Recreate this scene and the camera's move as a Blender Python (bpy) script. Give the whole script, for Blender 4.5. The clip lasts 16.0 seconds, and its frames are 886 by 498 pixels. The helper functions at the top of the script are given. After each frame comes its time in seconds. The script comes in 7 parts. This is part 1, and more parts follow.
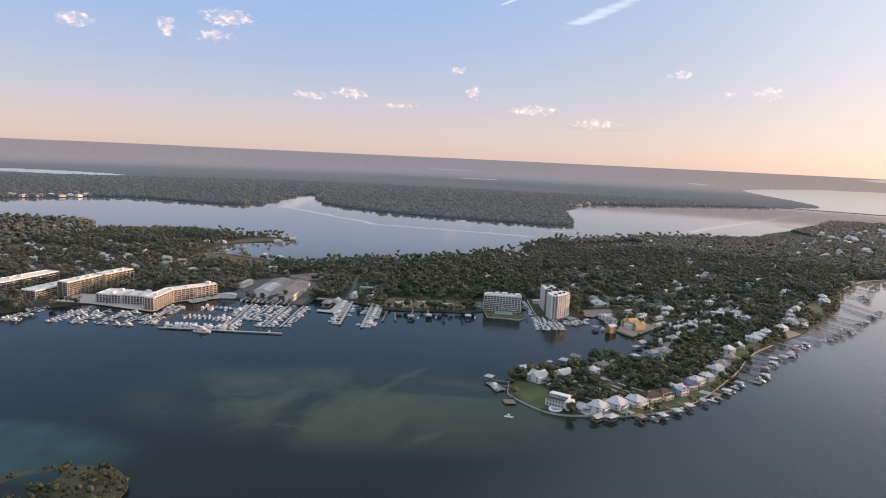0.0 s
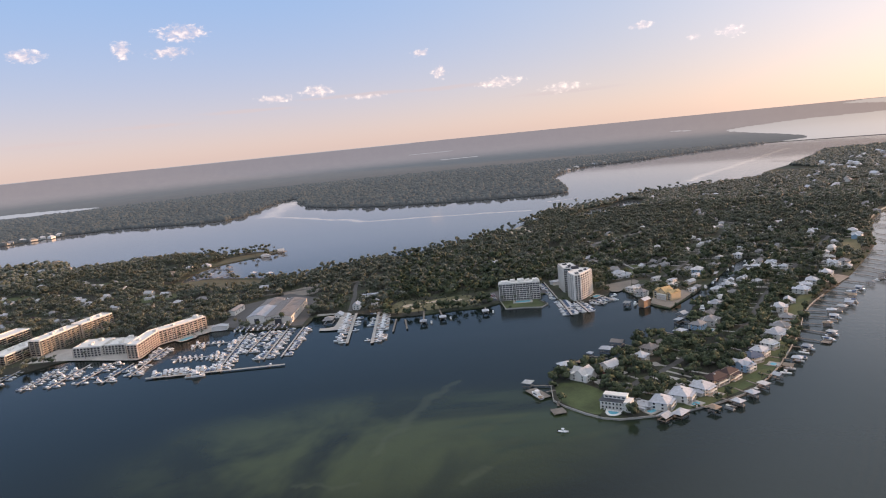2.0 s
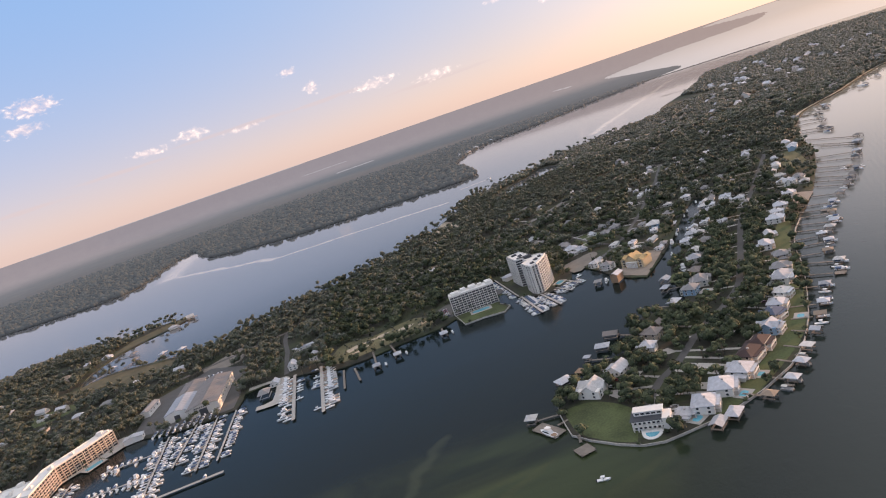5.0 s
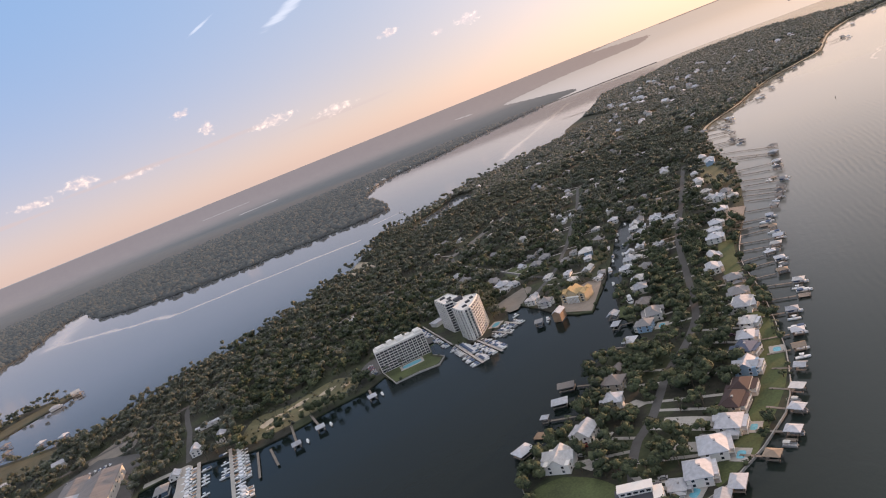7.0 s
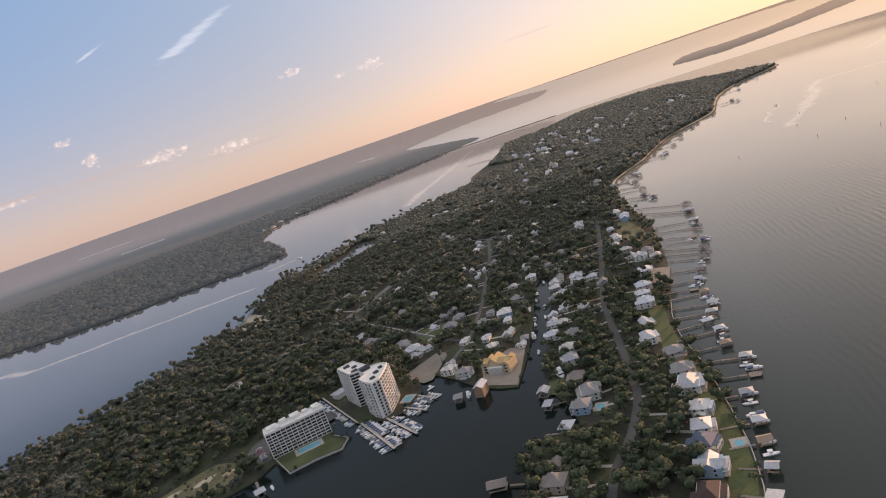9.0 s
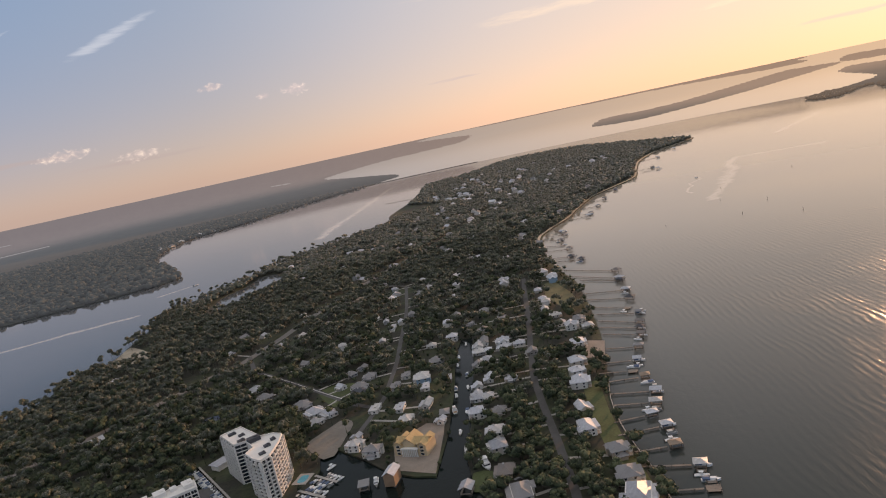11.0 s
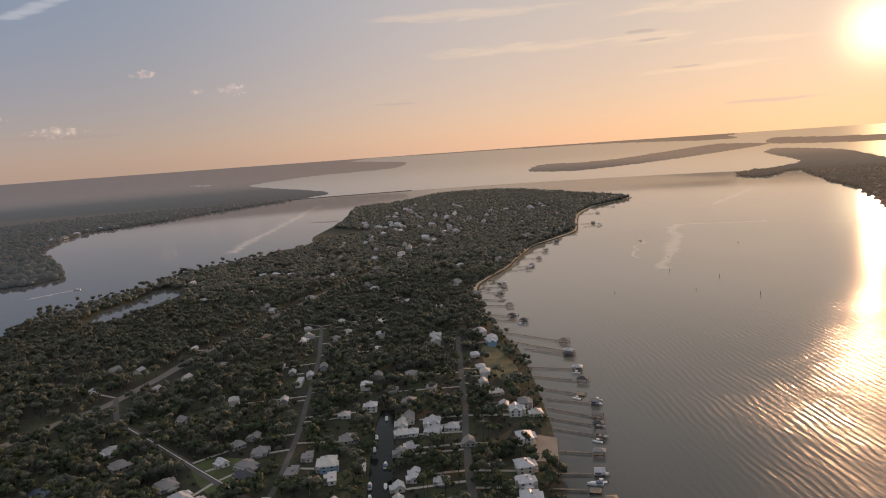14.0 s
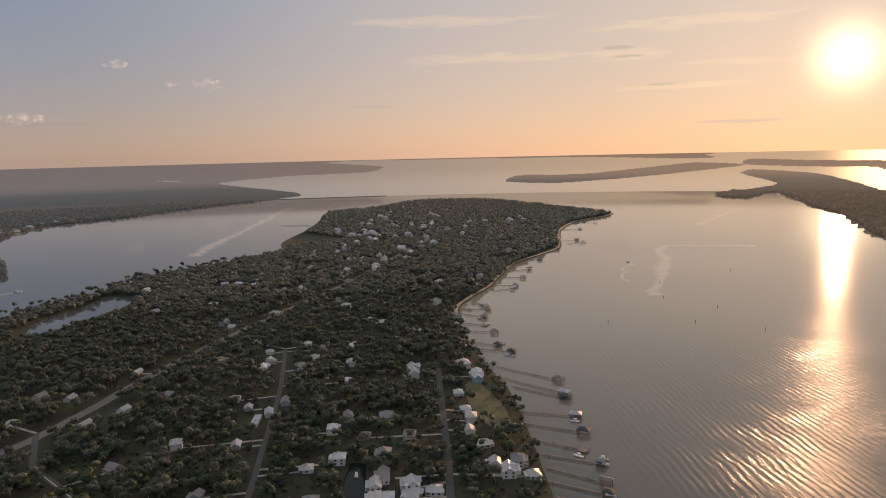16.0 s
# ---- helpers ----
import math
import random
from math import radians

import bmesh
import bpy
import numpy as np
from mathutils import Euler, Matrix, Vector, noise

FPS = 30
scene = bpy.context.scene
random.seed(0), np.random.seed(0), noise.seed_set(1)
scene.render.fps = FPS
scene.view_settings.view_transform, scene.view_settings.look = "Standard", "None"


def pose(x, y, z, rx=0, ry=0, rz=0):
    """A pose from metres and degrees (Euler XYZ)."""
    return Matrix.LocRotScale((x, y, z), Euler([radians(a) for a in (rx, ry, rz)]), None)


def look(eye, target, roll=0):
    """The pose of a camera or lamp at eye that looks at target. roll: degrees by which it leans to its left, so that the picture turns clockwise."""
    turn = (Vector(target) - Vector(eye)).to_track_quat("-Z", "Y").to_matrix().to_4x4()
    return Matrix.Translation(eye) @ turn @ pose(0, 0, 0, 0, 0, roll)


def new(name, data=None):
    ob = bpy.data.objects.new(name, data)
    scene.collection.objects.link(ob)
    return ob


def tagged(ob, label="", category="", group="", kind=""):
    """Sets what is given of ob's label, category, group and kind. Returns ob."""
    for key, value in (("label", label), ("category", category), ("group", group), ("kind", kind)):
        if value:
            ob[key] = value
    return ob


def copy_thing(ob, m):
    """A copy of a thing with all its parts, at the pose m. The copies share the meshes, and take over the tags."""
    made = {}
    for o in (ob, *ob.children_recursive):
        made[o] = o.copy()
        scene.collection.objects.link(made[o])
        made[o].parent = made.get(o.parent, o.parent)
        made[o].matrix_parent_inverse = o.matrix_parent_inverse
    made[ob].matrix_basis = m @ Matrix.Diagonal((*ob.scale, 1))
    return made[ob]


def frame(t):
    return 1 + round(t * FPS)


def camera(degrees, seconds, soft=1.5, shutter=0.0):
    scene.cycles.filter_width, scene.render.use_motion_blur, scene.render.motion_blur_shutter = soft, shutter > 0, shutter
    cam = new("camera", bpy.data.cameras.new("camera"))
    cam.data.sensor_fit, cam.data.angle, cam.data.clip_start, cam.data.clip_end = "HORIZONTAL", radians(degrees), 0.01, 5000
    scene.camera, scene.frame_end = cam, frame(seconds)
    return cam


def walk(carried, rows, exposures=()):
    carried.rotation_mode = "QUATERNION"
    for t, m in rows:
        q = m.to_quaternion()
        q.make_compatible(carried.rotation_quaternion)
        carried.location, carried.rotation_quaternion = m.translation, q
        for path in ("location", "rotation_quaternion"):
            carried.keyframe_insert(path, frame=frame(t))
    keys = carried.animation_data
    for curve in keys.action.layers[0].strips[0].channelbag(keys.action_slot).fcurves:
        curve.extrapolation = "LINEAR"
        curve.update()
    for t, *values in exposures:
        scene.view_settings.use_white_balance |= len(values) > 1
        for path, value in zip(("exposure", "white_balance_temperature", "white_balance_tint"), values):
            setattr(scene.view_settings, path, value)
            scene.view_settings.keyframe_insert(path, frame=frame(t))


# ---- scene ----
cam = camera(67.2, 16.0, soft=1.1)
walk(cam, [
    (0.0, pose(-0.2, -99.2, 187.2, 81.87, -2.69, 2.17)),
    (0.5, pose(-4.8, -80.3, 187.5, 81.61, -1.32, 1.92)),
    (1.0, pose(-9.3, -61.4, 187.6, 81.24, 0.60, 1.51)),
    (1.5, pose(-13.6, -42.7, 187.7, 80.78, 3.07, 0.86)),
    (2.0, pose(-17.7, -24.2, 187.9, 80.35, 5.60, 0.00)),
    (2.5, pose(-21.4, -5.8, 188.2, 79.96, 8.03, -1.07)),
    (3.0, pose(-24.9, 12.5, 188.6, 79.53, 10.60, -2.48)),
    (5.5, pose(-28.2, 100.5, 188.8, 78.05, 20.23, -11.86)),
    (6.0, pose(-26.4, 118.2, 189.0, 77.89, 21.07, -14.14)),
    (6.5, pose(-24.2, 135.8, 189.4, 77.80, 21.48, -16.48)),
    (7.0, pose(-21.3, 153.1, 190.0, 77.80, 21.49, -18.79)),
    (7.5, pose(-18.0, 170.1, 190.5, 77.87, 21.16, -21.09)),
    (8.0, pose(-14.1, 187.0, 191.1, 78.02, 20.54, -23.32)),
    (8.5, pose(-9.6, 203.8, 191.7, 78.24, 19.76, -25.51)),
    (9.0, pose(-4.3, 220.3, 192.4, 78.46, 18.74, -27.58)),
    (9.5, pose(1.3, 236.6, 193.1, 78.73, 17.48, -29.51)),
    (10.0, pose(7.1, 252.8, 193.9, 79.03, 16.00, -31.33)),
    (12.5, pose(43.7, 328.6, 198.7, 80.73, 6.89, -38.12)),
    (13.0, pose(53.2, 345.0, 198.9, 80.97, 5.74, -38.80)),
    (13.5, pose(62.9, 361.4, 199.2, 81.14, 4.75, -39.41)),
    (14.0, pose(72.7, 377.8, 199.8, 81.27, 3.95, -39.94)),
    (14.5, pose(82.6, 394.1, 200.4, 81.38, 3.21, -40.48)),
    (15.0, pose(92.6, 410.5, 201.3, 81.51, 2.49, -41.06)),
    (15.5, pose(102.7, 426.8, 202.3, 81.61, 1.84, -41.58)),
    (16.0, pose(112.9, 443.1, 203.4, 81.66, 1.29, -42.02)),
], [(0.0, 0.67, 6400, 12), (5.5, 0.75, 6650, 16), (9.0, 0.45, 6850, 15), (10.0, 0.32, 6930, 15), (12.5, -0.07, 7080, 14), (16.0, -0.24, 7150, 14)])

# ---- light: a low sun in thin haze ----
SUN_AZ, SUN_EL = 72.7, 6.1          # degrees from +y towards +x, and above the horizon
SUN_DIR = Vector((math.sin(radians(SUN_AZ)) * math.cos(radians(SUN_EL)),
                  math.cos(radians(SUN_AZ)) * math.cos(radians(SUN_EL)), math.sin(radians(SUN_EL))))


class Nodes:
    """A small wrapper that strings shader nodes together."""

    def __init__(self, tree):
        self.tree = tree
        self.n, self.l = tree.nodes, tree.links

    def add(self, kind, operation="", blend_type="", data_type="", interpolation_type="", clamp=False):
        node = self.n.new(kind)
        if data_type:
            node.data_type = data_type
        if operation:
            node.operation = operation
        if blend_type:
            node.blend_type = blend_type
        if interpolation_type:
            node.interpolation_type = interpolation_type
        if clamp:
            node.use_clamp = True
        return node

    def put(self, node, **inputs):
        for key, value in inputs.items():
            name = key.replace("_", " ")
            socket = node.inputs[int(key[1:])] if key[0] == "i" and key[1:].isdigit() else node.inputs[name]
            if isinstance(value, bpy.types.NodeSocket):
                self.l.new(value, socket)
            else:
                socket.default_value = value
        return node

    def math(self, op, a, b=0.0, c=0.0, clamp=False):
        node = self.add("ShaderNodeMath", operation=op, clamp=clamp)
        return self.put(node, i0=a, i1=b, i2=c).outputs[0]

    def mix(self, fac, a, b, blend="MIX"):
        node = self.add("ShaderNodeMix", data_type="RGBA", blend_type=blend)
        return self.put(node, i0=fac, i6=a, i7=b).outputs[2]

    def noise(self, vector, scale, detail=3.0, rough=0.55, warp=0.0):
        node = self.add("ShaderNodeTexNoise")
        self.put(node, Vector=vector, Scale=scale, Detail=detail, Roughness=rough, Distortion=warp)
        return node.outputs["Fac"]

    def ramp(self, fac, *stops):
        node = self.add("ShaderNodeValToRGB")
        cr = node.color_ramp
        while len(cr.elements) < len(stops):
            cr.elements.new(0.5)
        for e, (at, colour) in zip(cr.elements, stops):
            e.position = at
            e.color = colour if len(colour) == 4 else (*colour, 1)
        self.put(node, Fac=fac)
        return node.outputs["Color"]

    def smooth(self, value, lo, hi, to_lo=0.0, to_hi=1.0):
        node = self.add("ShaderNodeMapRange", interpolation_type="SMOOTHSTEP")
        return self.put(node, i0=value, i1=lo, i2=hi, i3=to_lo, i4=to_hi).outputs[0]


CUMULUS = [(-30.7, 8.4, 1.5, 0.55), (-24.3, 8.6, 0.8, 0.8), (-19.8, 9.7, 2.2, 0.8), (-20.9, 8.3, 1.8, 0.5), (-1.2, 6.9, 0.9, 0.35), (0.2, 5.2, 0.75, 0.65),
           (-10.0, 4.6, 1.6, 0.55), (-13.5, 4.25, 1.8, 0.35), (5.2, 3.9, 2.2, 0.5), (-6.2, 3.8, 2.2, 0.22), (10.3, 3.0, 2.0, 0.45), (16.7, 7.0, 1.2, 0.35),
           (23.2, 5.7, 1.3, 0.5), (20.5, 5.6, 0.6, 0.3)]
BANKS = [(-30.0, 2.1, 5.0, 0.22), (-23.5, 2.9, 5.0, 0.2), (-16.0, 3.5, 5.0, 0.2), (-7.0, 4.0, 6.0, 0.22), (1.5, 3.9, 5.0, 0.25), (10.0, 2.6, 7.0, 0.2), (36.0, 3.8, 2.5, 0.15), (66.0, 1.8, 4.0, 0.2)]
SMUDGES = [(56.5, 7.9, 1.6, 0.2), (57.2, 7.2, 1.7, 0.13), (59.8, 4.9, 1.5, 0.1)]
CIRRUS = [(10.5, 11.8, 3.6, 0.5), (3.0, 12.5, 1.6, 0.14)]
STREAKS = [(61.0, 4.7, 6.0, 0.3), (57.0, 7.4, 5.0, 0.6), (66.0, 6.3, 5.0, 0.3), (62.0, 9.5, 9.0, 0.6), (46.0, 7.5, 9.0, 0.5), (42.0, 10.5, 9.0, 0.5)]


def build_world():
    world = bpy.data.worlds.new("evening_sky")
    scene.world = world
    world.use_nodes = True
    world.node_tree.nodes.clear()
    k = Nodes(world.node_tree)
    sky = k.add("ShaderNodeTexSky")
    sky.sky_type, sky.sun_disc = "NISHITA", False
    sky.sun_elevation, sky.sun_rotation = radians(SUN_EL), radians(SUN_AZ)
    sky.air_density, sky.dust_density, sky.ozone_density = 1.0, 0.02, 1.5
    way = k.add("ShaderNodeTexCoord").outputs["Generated"]
    sep = k.put(k.add("ShaderNodeSeparateXYZ"), Vector=way)
    z = k.math("MAXIMUM", sep.outputs[2], 0.0)
    dot = k.add("ShaderNodeVectorMath", operation="DOT_PRODUCT")
    k.put(dot, i0=way, i1=SUN_DIR[:])
    d = k.math("MAXIMUM", dot.outputs["Value"], 0.0)
    # thin haze lying along the horizon, pink away from the sun and orange towards it
    toward = k.math("POWER", d, 2.7)
    haze_colour = k.mix(toward, (0.51, 0.385, 0.36, 1), (0.79, 0.485, 0.32, 1))
    haze = k.math("POWER", 2.718, k.math("MULTIPLY", z, -7.5))
    # veil of blue daylight higher up
    veil_colour = k.mix(k.math("POWER", d, 2.1), (0.145, 0.305, 0.555, 1), (0.50, 0.485, 0.44, 1))
    high = k.smooth(z, 0.30, 0.62)
    veil_colour = k.mix(high, veil_colour, (0.60, 0.61, 0.64, 1))
    base = k.mix(haze, veil_colour, haze_colour)
    # a greyer band of thick air lies right along the horizon away from the sun
    low = k.math("MULTIPLY", k.math("POWER", 2.718, k.math("MULTIPLY", z, -38.0)), k.math("MULTIPLY_ADD", toward, -0.6, 0.62))
    base = k.mix(low, base, (0.37, 0.31, 0.325, 1))
    # small cumulus near the horizon and thin streaks: bearing, height, half width, half height in degrees
    az = k.math("DEGREES", k.math("ARCTAN2", sep.outputs[0], sep.outputs[1]))
    el = k.math("DEGREES", k.math("ARCSINE", sep.outputs[2]))
    flat = k.put(k.add("ShaderNodeCombineXYZ"), X=az, Y=k.math("MULTIPLY", el, 1.5)).outputs[0]
    fluff = k.noise(flat, 1.7, 4, 0.58, 0.3)
    wisp_at = k.put(k.add("ShaderNodeCombineXYZ"), X=k.math("MULTIPLY", az, 0.25), Y=k.math("MULTIPLY", el, 2.2)).outputs[0]
    wisp = k.noise(wisp_at, 1.1, 5, 0.6, 0.6)

    def gathered(clouds, lean=0.0, grow=1.0):
        most = None
        for a, e, w, h in clouds:
            w, h = w * grow, h * grow
            u = k.math("MULTIPLY", k.math("SUBTRACT", az, a), 1 / w)
            up = k.math("SUBTRACT", el, e)
            if lean:
                up = k.math("SUBTRACT", up, k.math("MULTIPLY", k.math("SUBTRACT", az, a), lean))
            v = k.math("MULTIPLY", up, 1 / h)
            f = k.math("SUBTRACT", 1.0, k.math("ADD", k.math("MULTIPLY", u, u), k.math("MULTIPLY", v, v)))
            most = f if most is None else k.math("MAXIMUM", most, f)
        return k.math("MAXIMUM", most, -3.0)

    puffs = gathered(CUMULUS, 0.0, 1.05)
    puff = k.smooth(k.math("ADD", puffs, k.math("MULTIPLY", k.math("SUBTRACT", fluff, 0.5), 3.2)), 0.15, 1.25)
    bank = k.smooth(k.math("ADD", gathered(BANKS), k.math("MULTIPLY", k.math("SUBTRACT", wisp, 0.5), 2.4)), 0.0, 1.2)
    smudge = k.smooth(k.math("ADD", gathered(SMUDGES), k.math("MULTIPLY", k.math("SUBTRACT", fluff, 0.5), 1.6)), 0.0, 0.9)
    veil = k.smooth(k.math("ADD", gathered(CIRRUS, 0.38), k.math("MULTIPLY", k.math("SUBTRACT", wisp, 0.5), 2.0)), 0.0, 1.2)
    streak = k.smooth(k.math("ADD", gathered(STREAKS), k.math("MULTIPLY", k.math("SUBTRACT", wisp, 0.5), 3.0)), 0.0, 1.2)
    base = k.mix(k.math("MULTIPLY", bank, 0.75), base, (0.42, 0.345, 0.38, 1))
    base = k.mix(k.math("MULTIPLY", veil, 0.45), base, (0.75, 0.78, 0.86, 1))
    base = k.mix(k.math("MULTIPLY", streak, 0.26), base, (0.95, 0.72, 0.48, 1))
    base = k.mix(k.math("MULTIPLY", smudge, 0.6), base, (0.40, 0.33, 0.32, 1))
    lit = k.mix(k.smooth(fluff, 0.45, 0.8), (0.56, 0.46, 0.49, 1), (0.98, 0.82, 0.73, 1))
    base = k.mix(k.math("MULTIPLY", puff, 0.8), base, lit)
    # the air brightens towards the sun
    base = k.mix(1.0, base, k.ramp(k.smooth(d, 0.5, 0.98), (0.0, (1, 1, 1)), (1.0, (1.40, 1.35, 1.35))), "MULTIPLY")
    # glow and disc of the sun
    glow = k.math("MULTIPLY", k.math("POWER", d, 45.0), 0.20)
    core = k.math("MULTIPLY", k.math("POWER", d, 1700.0), 2.0)
    disc = k.math("MULTIPLY", k.math("GREATER_THAN", d, math.cos(radians(1.2))), 7.0)
    glow_colour = k.mix(1.0, (1, 0.62, 0.34, 1), glow, "MULTIPLY")
    core_colour = k.mix(1.0, (1, 0.82, 0.52, 1), k.math("ADD", core, disc), "MULTIPLY")
    total = k.mix(1.0, k.mix(1.0, base, glow_colour, "ADD"), core_colour, "ADD")
    b1 = k.put(k.add("ShaderNodeBackground"), Color=sky.outputs[0], Strength=0.022)
    b2 = k.put(k.add("ShaderNodeBackground"), Color=total, Strength=0.87)
    both = k.put(k.add("ShaderNodeAddShader"), i0=b1.outputs[0], i1=b2.outputs[0])
    out = k.add("ShaderNodeOutputWorld")
    k.put(out, Surface=both.outputs[0])


build_world()
sun_data = bpy.data.lights.new("sun", "SUN")
sun_data.energy, sun_data.angle, sun_data.color = 3.5, radians(0.6), (1.0, 0.57, 0.32)
sun = new("sun", sun_data)
sun.matrix_world = look(SUN_DIR * 3000, (0, 0, 0))

# ---- materials ----
def material(name, build):
    m = bpy.data.materials.new(name)
    m.use_nodes = True
    m.node_tree.nodes.clear()
    k = Nodes(m.node_tree)
    p = k.add("ShaderNodeBsdfPrincipled")
    out = k.add("ShaderNodeOutputMaterial")
    k.put(out, Surface=p.outputs[0])
    build(k, p)
    return m


def where(k):
    return k.add("ShaderNodeNewGeometry").outputs["Position"]


def bumped(k, p, height, strength, distance):
    b = k.add("ShaderNodeBump")
    k.put(b, Height=height, Strength=strength, Distance=distance)
    k.put(p, Normal=b.outputs[0])


def worn(name, colour, rough=0.7, vary=0.25, grain=1.2, large=0.12, bump=0.15, metal=0.0, depth=0.03):
    """A surface of one colour with large stains and fine grain."""
    def build(k, p):
        at = where(k)
        a, b = k.noise(at, grain, 4), k.noise(at, large, 3)
        dark = tuple(c * (1 - vary) for c in colour)
        light = tuple(min(1, c * (1 + vary)) for c in colour)
        tone = k.math("ADD", k.math("MULTIPLY", a, 0.45), k.math("MULTIPLY", b, 0.55))
        k.put(p, Base_Color=k.ramp(tone, (0.3, dark), (0.7, light)), Roughness=rough, Metallic=metal)
        bumped(k, p, a, bump, depth)
    return material(name, build)


def tinted(name, colours, rough=0.8, grain=1.5, bump=0.2, per_object=True):
    """One colour of several for each object or island, with grain."""
    def build(k, p):
        if per_object:
            r = k.add("ShaderNodeObjectInfo").outputs["Random"]
        else:
            r = k.add("ShaderNodeNewGeometry").outputs["Random Per Island"]
        step = 1.0 / len(colours)
        base = k.ramp(r, *[(i * step, c) for i, c in enumerate(colours)])
        at = where(k)
        g = k.noise(at, grain, 3)
        big = k.noise(at, 0.02, 2)
        fac = k.math("ADD", k.math("MULTIPLY", g, 0.6), k.math("MULTIPLY", big, 0.6))
        k.put(p, Base_Color=k.mix(1.0, base, k.ramp(fac, (0.3, (0.6, 0.6, 0.6)), (0.85, (1.25, 1.25, 1.25))), "MULTIPLY"), Roughness=rough)
        bumped(k, p, g, bump, 0.1)
    return material(name, build)


# pale threads of foam and sand: from, to, width
THREADS = [((930, 930), (1070, 985), 9), ((1070, 985), (1230, 1085), 14), ((1230, 1085), (1361, 1155), 12), ((1361, 1155), (1470, 1015), 8), ((990, 1005), (1143, 1097), 3),
           ((1760, 1280), (2222, 1391), 16), ((-530, 1930), (-230, 1610), 14), ((-230, 1610), (160, 1495), 10), ((-560, 1960), (-600, 2440), 40), ((230, 1638), (300, 1655), 6),
           ((640, 1810), (1390, 2750), 16)]


# faint threads of silt over the harbour shoal
SILT = [((-29, 460), (-54, 416), 5), ((-54, 416), (-67, 402), 5), ((-67, 402), (-74, 366), 6), ((-114, 323), (-89, 327), 3), ((-21, 316), (-7, 329), 3)]


def build_water(k, p):
    at = where(k)
    sep = k.put(k.add("ShaderNodeSeparateXYZ"), Vector=at)
    x, y = sep.outputs[0], sep.outputs[1]
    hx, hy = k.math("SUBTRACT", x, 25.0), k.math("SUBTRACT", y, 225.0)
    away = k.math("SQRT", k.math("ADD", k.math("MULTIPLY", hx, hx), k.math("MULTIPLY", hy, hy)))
    # the breeze ruffles the open bay and the harbour lies calmer; waves fade with distance to fit the camera's view
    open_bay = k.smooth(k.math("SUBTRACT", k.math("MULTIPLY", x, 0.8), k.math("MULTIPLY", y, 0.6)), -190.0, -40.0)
    far_reach = k.smooth(away, 500.0, 1150.0)
    swell = k.noise(at, 0.03, 2, 0.5, 0.4)
    chop = k.noise(at, 0.13, 3, 0.6, 0.5)
    ripple = k.noise(at, 0.6, 2, 0.6)
    across = k.math("SUBTRACT", k.math("MULTIPLY", x, 0.8), k.math("MULTIPLY", y, 0.6))
    along = k.math("ADD", k.math("MULTIPLY", x, 0.6), k.math("MULTIPLY", y, 0.8))
    lines = k.put(k.add("ShaderNodeCombineXYZ"), X=k.math("MULTIPLY", across, 0.36), Y=k.math("MULTIPLY", along, 0.075)).outputs[0]
    crest = k.noise(lines, 1.0, 3, 0.55, 0.5)
    phase = k.math("ADD", k.math("MULTIPLY", across, 1.1), k.math("ADD", k.math("MULTIPLY", k.noise(at, 0.012, 2), 16.0), k.math("MULTIPLY", k.noise(at, 0.05, 2), 5.0)))
    train = k.math("MULTIPLY", k.math("SINE", phase), k.smooth(k.noise(at, 0.03, 2), 0.35, 0.65, 0.25, 1.0))
    gust = k.smooth(k.noise(at, 0.007, 3, 0.55, 0.8), 0.38, 0.62, 0.45, 1.0)
    sea = k.math("MULTIPLY", k.math("MULTIPLY", k.smooth(across, -80.0, 60.0), gust), k.math("SUBTRACT", 1.0, far_reach))
    calm = k.math("MULTIPLY", k.smooth(k.noise(at, 0.004, 3, 0.55, 0.8), 0.40, 0.62, 0.35, 1.0), k.math("MULTIPLY_ADD", far_reach, -0.93, 1.0))
    height = k.math("ADD", k.math("MULTIPLY", swell, 0.16), k.math("ADD", k.math("MULTIPLY", chop, 0.19), k.math("MULTIPLY", ripple, 0.06)))
    height = k.math("ADD", k.math("MULTIPLY", height, calm), k.math("MULTIPLY", k.math("ADD", k.math("MULTIPLY", crest, 0.40), k.math("MULTIPLY", train, 0.12)), sea))
    b = k.add("ShaderNodeBump")
    k.put(b, Height=height, Strength=1.0, Distance=1.0)
    # shoals of sand show through the shallow water
    shoal = k.noise(at, 0.006, 4, 0.6, 1.2)

    def patch_of(cx, cy, w, d, lo, hi):
        u, v = k.math("MULTIPLY", k.math("SUBTRACT", x, cx), 1 / w), k.math("MULTIPLY", k.math("SUBTRACT", y, cy), 1 / d)
        return k.smooth(k.math("ADD", k.math("MULTIPLY", u, u), k.math("MULTIPLY", v, v)), lo, hi, 1.0, 0.0)

    spot = k.math("MULTIPLY", patch_of(-70.0, 375.0, 165.0, 75.0, 0.1, 1.7), k.smooth(shoal, 0.34, 0.62, 0.15, 1.0))
    colour = k.mix(spot, (0.008, 0.013, 0.012, 1), (0.05, 0.066, 0.03, 1))
    shallow = k.math("MULTIPLY", patch_of(-300.0, 268.0, 110.0, 45.0, 0.3, 1.3), k.smooth(shoal, 0.35, 0.6, 0.4, 1.0))
    colour = k.mix(shallow, colour, (0.025, 0.07, 0.07, 1))
    # far water's base colour is brightened in place of haze and reflected sky
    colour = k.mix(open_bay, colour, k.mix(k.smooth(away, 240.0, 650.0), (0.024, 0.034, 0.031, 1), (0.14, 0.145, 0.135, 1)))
    colour = k.mix(k.math("MULTIPLY", far_reach, k.math("SUBTRACT", 1.0, open_bay)), colour, (0.10, 0.105, 0.108, 1))
